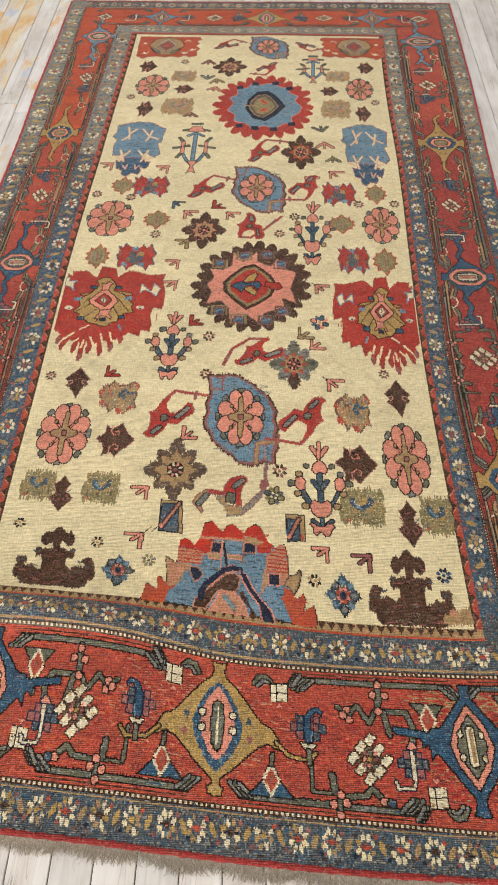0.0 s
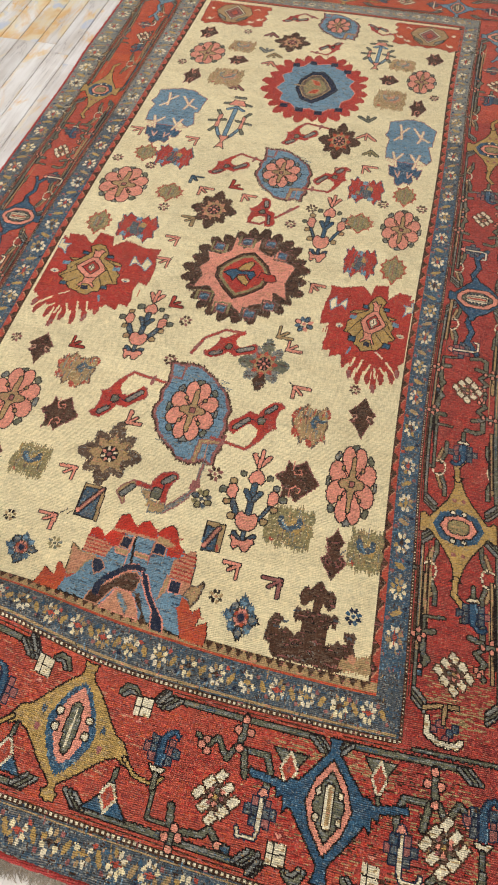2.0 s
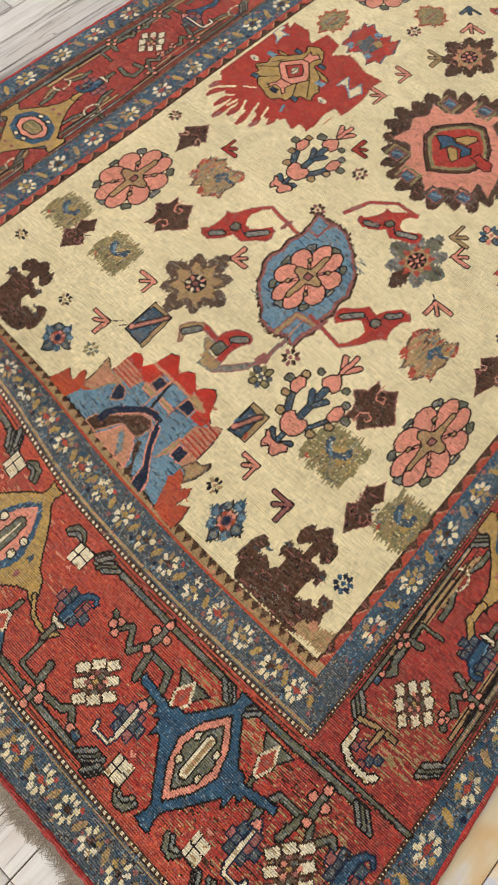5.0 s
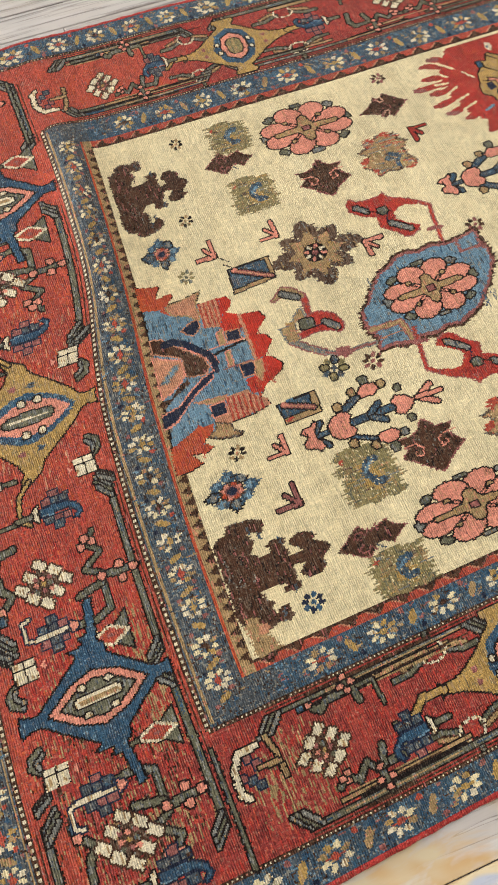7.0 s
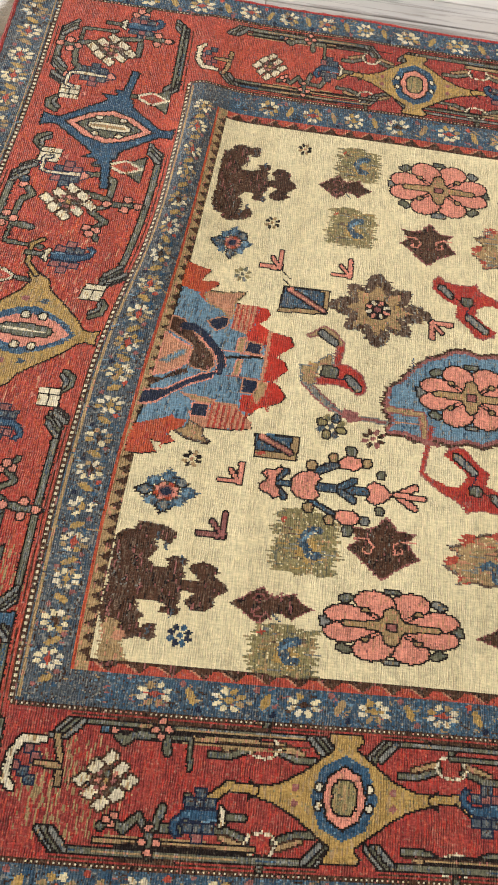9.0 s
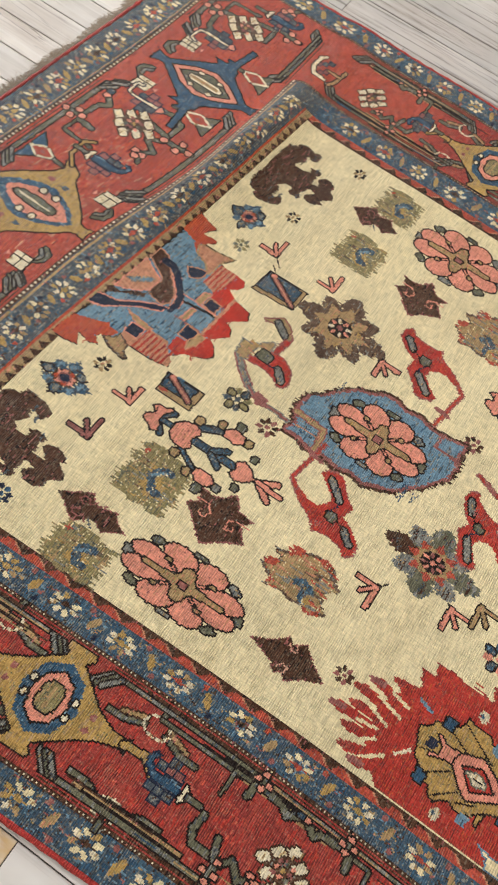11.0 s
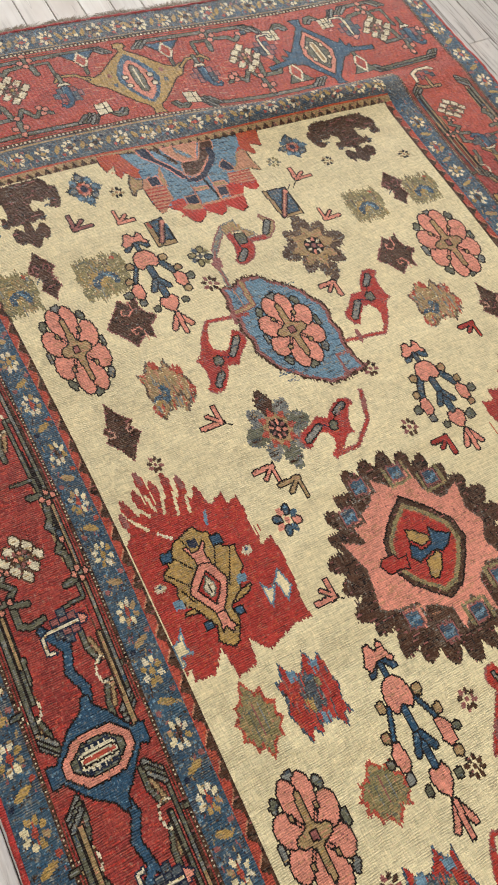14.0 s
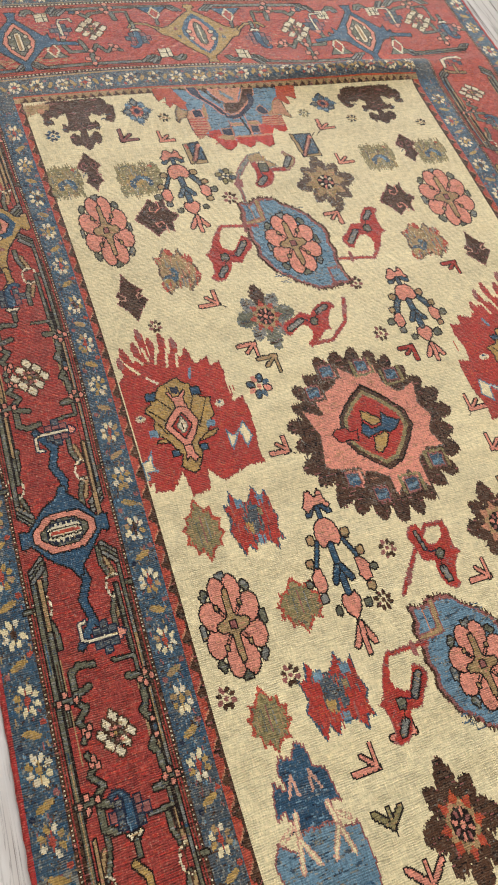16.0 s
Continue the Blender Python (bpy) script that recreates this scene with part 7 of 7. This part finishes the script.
# far end
for x, gold in ((0.040, True), (-0.426, False), (0.502, False)):
    star_medallion(x, 3.590, 0, 7.8, 7.6, gold)
for x in (-0.676, -0.190, 0.292, 0.708):
    lattice_rosette(x, 3.590, 0, 3.8, 3.0)
for x, bar in ((-0.538, "white"), (-0.303, "white"), (-0.082, "blue"), (0.189, "blue"), (0.404, "white"), (0.634, "white")):
    beetle(x, 3.592, 0, 1.0, 1.0, bar, 1 if x > 0 else -1)
for lo, hi in ((-0.70, -0.50), (-0.34, -0.06), (0.14, 0.42), (0.58, 0.72)):
    stripe(lo, hi, FAR[2], False, 0.017, 0.7)
    stripe(lo, hi, FAR[1], False, -0.017, 0.7)


# ---------- the rug: motifs that others cross fall into parts ----------
def pieces(mask):
    """The connected pieces of a mask, as lists of places."""
    left, found = set(zip(*[w.tolist() for w in np.nonzero(mask)])), []
    while left:
        heap, own = [left.pop()], []
        while heap:
            i, j = heap.pop()
            own.append((i, j))
            for a in (i - 1, i, i + 1):
                for b in (j - 1, j, j + 1):
                    if (a, b) in left:
                        left.remove((a, b))
                        heap.append((a, b))
        found.append(own)
    return sorted(found, key=len, reverse=True)


for no in range(5, len(PARTS)):
    name, parent, label = PARTS[no]
    if name in ("edge_stripe", "vine_branch", "shield_motif", "bird_foot_sprig", "star_medallion", "forked_leaf", "barred_sprig", "window_box", "hexagon_medallion", "flowering_plant", "bracket_motif"):
        rows, cols = np.nonzero((owner == no).any(1))[0], np.nonzero((owner == no).any(0))[0]
        if not len(rows):
            continue
        for piece in pieces(np.pad(owner[rows[0]:rows[-1] + 1, cols[0]:cols[-1] + 1] == no, 0))[1:]:
            if len(piece) > 60 and name in ("edge_stripe", "vine_branch"):
                PARTS.append((name, parent, label))
                target = len(PARTS) - 1
            else:
                target = parent
            i, j = np.array(piece).T
            owner[i + rows[0], j + cols[0]] = target


# ---------- the rug: uneven dye ----------
# Short runs of a neighbouring shade along the weft, in every wool but the cream.
UNEVEN = {"red": (("wine", 0.14), ("ember", 0.07)), "rust": (("ember", 0.10), ("wine", 0.09), ("mauve", 0.03)), "wine": (("red", 0.10), ("rust", 0.12)), "ember": (("rust", 0.16), ("red", 0.06)),
          "sky": (("blue", 0.07), ("ash", 0.07)), "teal": (("blue", 0.14), ("sky", 0.04)), "blue": (("teal", 0.12), ("slate", 0.20), ("ash", 0.05), ("sky", 0.04), ("brown", 0.04)), "slate": (("blue", 0.13), ("ash", 0.12), ("brown", 0.08)),
          "ash": (("slate", 0.10), ("tan", 0.05)), "gold": (("tan", 0.14), ("olive", 0.05)), "pink": (("peach", 0.07), ("mauve", 0.02)), "moss": (("ash", 0.16), ("slate", 0.08)), "brown": (("mauve", 0.04), ("black", 0.10), ("umber", 0.12)), "umber": (("brown", 0.16), ("ash", 0.10)),
          "olive": (("tan", 0.12), ("moss", 0.12)), "tan": (("peach", 0.08), ("olive", 0.08)), "white": (("tan", 0.08), ("cream", 0.10))}
chance = dice.random(dye.shape)
for _ in range(3):
    chance = (np.roll(chance, 1, 0) + chance + np.roll(chance, -1, 0)) / 3
order = chance.ravel().argsort().argsort().reshape(chance.shape) / chance.size
plain_dye = dye.copy()
for base, shades in UNEVEN.items():
    start, here = 0.0, plain_dye == NUMBER[base]
    for shade, share in shades:
        dye[here & (order >= start) & (order < start + share)] = NUMBER[shade]
        start += share


# ---------- the rug: from the loom to the floor ----------
PILE = {"brown": -0.0010, "black": -0.0007, "navy": -0.0003}
rug = tagged(new("rug"), "long hand-knotted wool rug with a cream field, lying on the boards", "rug")
key = owner.astype(np.int32) * 64 + dye
first = np.ones(key.shape, bool)
first[:, 1:] = key[:, 1:] != key[:, :-1]
first |= (np.arange(NV)[None, :] + 2 * np.arange(NU)[:, None]) % 3 == 0
run_i, run_a = np.nonzero(first)
run_b = np.empty_like(run_a)
run_b[:-1] = run_a[1:]
run_b[-1] = NV
run_b[run_b == 0] = NV
run_owner, run_dye = owner[run_i, run_a], dye[run_i, run_a]
edge_u, edge_v = U0 + np.arange(NU + 1) * KNOT, V0 + np.arange(NV + 1) * KNOT
LX, LY, LZ = lie(*np.meshgrid(edge_u, edge_v, indexing="ij"))
SINK = np.array([PILE.get(c, 0.0) for c in CODES])


def knotted(no):
    """The mesh of one woven part: its runs of like knots."""
    pick = np.nonzero(run_owner == no)[0]
    i, a, b, d = run_i[pick], run_a[pick], run_b[pick], run_dye[pick]
    count = len(pick)
    co = np.empty((count, 4, 3))
    for n, (p, q) in enumerate(((i, a), (i + 1, a), (i + 1, b), (i, b))):
        co[:, n] = np.stack([LX[p, q], LY[p, q], LZ[p, q] + SINK[d]], -1)
    me = bpy.data.meshes.new(PARTS[no][0])
    me.vertices.add(4 * count)
    me.loops.add(4 * count)
    me.polygons.add(count)
    me.vertices.foreach_set("co", co.ravel())
    me.loops.foreach_set("vertex_index", np.arange(4 * count, dtype=np.int32))
    me.polygons.foreach_set("loop_start", np.arange(count, dtype=np.int32) * 4)
    used = sorted(set(d.tolist()))
    for c in used:
        me.materials.append(DYES[CODES[c]])
    me.polygons.foreach_set("material_index", np.searchsorted(used, d).astype(np.int32))
    me.update(calc_edges=True)
    return me


made = {}
seen = set(run_owner.tolist())
for no, (name, parent, label) in enumerate(PARTS):
    if no in seen:
        made[no] = new(name, knotted(no))
        made[no].parent = rug if parent is None else made[parent]
        tagged(made[no], label)

# foundation: the woven back, from just under the pile down to the floor
fu, fv = np.linspace(U0 - 0.001, -U0 + 0.001, 90), np.linspace(V0 - 0.001, V1 + 0.001, 190)
fx, fy, fz = lie(*np.meshgrid(fu, fv, indexing="ij"))
verts = [(fx[i, j], fy[i, j], fz[i, j] - 0.0022) for i in range(90) for j in range(190)] + [(fx[i, j], fy[i, j], max(fz[i, j] - 0.008, FLOOR + 0.0005)) for i in range(90) for j in range(190)]
faces = []
for i in range(89):
    for j in range(189):
        q = (i * 190 + j, (i + 1) * 190 + j, (i + 1) * 190 + j + 1, i * 190 + j + 1)
        faces += [q, tuple(n + 90 * 190 for n in reversed(q))]
rim = [i * 190 for i in range(90)] + [89 * 190 + j for j in range(1, 190)] + [i * 190 + 189 for i in range(88, -1, -1)] + [j for j in range(188, 0, -1)]
for a, b in zip(rim, rim[1:] + rim[:1]):
    faces.append((b, a, a + 90 * 190, b + 90 * 190))
me = bpy.data.meshes.new("foundation")
me.from_pydata(verts, [], faces)
me.materials.append(JUTE)
me.shade_smooth()
base = new("foundation", me)
base.parent = rug
tagged(base, "brown woven back of the rug")


def cord(name, pts, r, material, label):
    """A rolled cord along the points."""
    bm = bmesh.new()
    rings = []
    for n, p in enumerate(pts):
        t = (Vector(pts[min(n + 1, len(pts) - 1)]) - Vector(pts[max(n - 1, 0)])).normalized()
        side, up = t.cross(Vector((0, 0, 1))).normalized(), Vector((0, 0, 1))
        k = r * (1 + 0.12 * math.sin(n * 1.7) + random.uniform(-0.1, 0.1))
        rings.append([bm.verts.new(Vector(p) + k * (math.cos(w) * side + 0.8 * math.sin(w) * up)) for w in [math.pi / 4 * m for m in range(8)]])
    for a, b in zip(rings[:-1], rings[1:]):
        for m in range(8):
            f = bm.faces.new((a[m], a[(m + 1) % 8], b[(m + 1) % 8], b[m]))
            f.smooth = True
    bm.faces.new(rings[0][::-1])
    bm.faces.new(rings[-1])
    part(name, bm, material, rug, label)


for side in (-1, 1):
    v = np.linspace(V0, V1, 260)
    x, y, z = lie(np.full(260, side * 0.850), v)
    cord("selvedge", [(a, b, c - 0.0035) for a, b, c in zip(x, y, z)], 0.0052, CORD, "red overcast selvedge along the long side")
for v, out in ((V0 - 0.003, -1), (V1 + 0.003, 1)):
    u = np.linspace(-0.848, 0.848, 200)
    x, y, z = lie(u, np.full(200, v))
    cord("end_binding", [(a, b + random.uniform(-0.0008, 0.0008), c - 0.003) for a, b, c in zip(x, y, z)], 0.0058, BINDING, "red flat-woven end finish")
    # frayed warp ends
    bm = bmesh.new()
    x, y, z = lie(np.linspace(-0.848, 0.848, 3600), np.full(3600, v))
    for a, b, c in zip(x, y, z):
        length, lean, w = random.uniform(0.006, 0.022) + 0.011 * math.sin(a * 23) ** 2, random.gauss(0.1 * math.sin(a * 31), 0.8), random.uniform(0.0003, 0.0007)
        wave = random.uniform(-0.005, 0.005)
        pts = []
        for n in range(4):
            s = n / 3
            pts.append((a + lean * length * s + wave * math.sin(3 * s), b + out * (0.003 + length * s), max(c - 0.003 - 0.012 * s, FLOOR + 0.0008 + random.uniform(0, 0.003))))
        rows = [[bm.verts.new((px - w, py, pz)), bm.verts.new((px + w, py, pz)), bm.verts.new((px, py, pz + 1.4 * w))] for px, py, pz in pts]
        for p, q in zip(rows[:-1], rows[1:]):
            for m in range(3):
                bm.faces.new((p[m], p[(m + 1) % 3], q[(m + 1) % 3], q[m]))
    part("fringe", bm, WARP, rug, "short frayed grey-brown warp ends", "stuff")


# ---------- the floor boards ----------
floor = structure("floor", [((WEST, SOUTH, FLOOR - 0.06), (EAST, NORTH, FLOOR - 0.004))], DARK, "floor of narrow whitewashed boards with traces of old paint", "floor")
JOINTS = [0.005 + 0.0765 * n for n in range(-79, 9)] + [0.684, 0.759, 0.832, 0.907] + [0.907 + 0.0767 * n for n in range(1, 44)]


def board_mesh(width, length):
    bm = bmesh.new()
    slab(bm, (0.0011, 0.0008, -0.012), (width - 0.0011, length - 0.0008, 0))
    bmesh.ops.bevel(bm, geom=[e for e in bm.edges if all(v.co.z > -0.001 for v in e.verts)], offset=0.0011, segments=1, affect="EDGES")
    return bm


shared = {}
rest = bmesh.new()
for n, (a, b) in enumerate(zip(JOINTS[:-1], JOINTS[1:])):
    y = SOUTH + random.uniform(-1.0, 0.0)
    k = 0
    while y < NORTH:
        length = (0.74, 0.98, 1.22, 1.46)[random.randrange(4)]
        if 0.83 <= a < 0.95 and y < 1.18 < y + length + 0.5:
            length = 1.18 - y
        if -1.32 < a < -1.03 and y < 2.92 < y + length + 0.5:
            length = 2.92 - y
        near = -1.6 < a < 1.5 and y + length > -0.4 and y < 4.9 and not (-0.72 < a < 0.66 and y > 0.45 and y + length < 3.6)
        if near:
            size = (round(b - a, 4), length)
            much = (-1.32 < a < -1.03 and 2.85 < y < 3.5) or (0.83 <= a < 0.95 and 0.0 < y + length < 1.2)
            some = (a < -0.83 and y > 1.6) or (a > 0.85 and y < 1.2)
            mat = BOARD_GREY if (a < -0.86 and y < 0.9) else BOARD_MUCH if much else BOARD_SOME if some else BOARD
            if (size, mat.name) not in shared:
                bm = board_mesh(*size)
                me = bpy.data.meshes.new("board")
                bm.to_mesh(me)
                bm.free()
                me.materials.append(mat)
                shared[size, mat.name] = me
            ob = new("board", shared[size, mat.name])
            ob.location = (a, y, FLOOR + random.uniform(-0.0003, 0.0003))
            ob.parent = floor
        elif a > WEST and b < EAST:
            slab(rest, (a + 0.0009, max(y, SOUTH) + 0.0007, FLOOR - 0.01), (b - 0.0009, min(y + length, NORTH) - 0.0007, FLOOR))
        y += length
part("far_boards", rest, BOARD, floor, "whitewashed boards further off", "stuff")
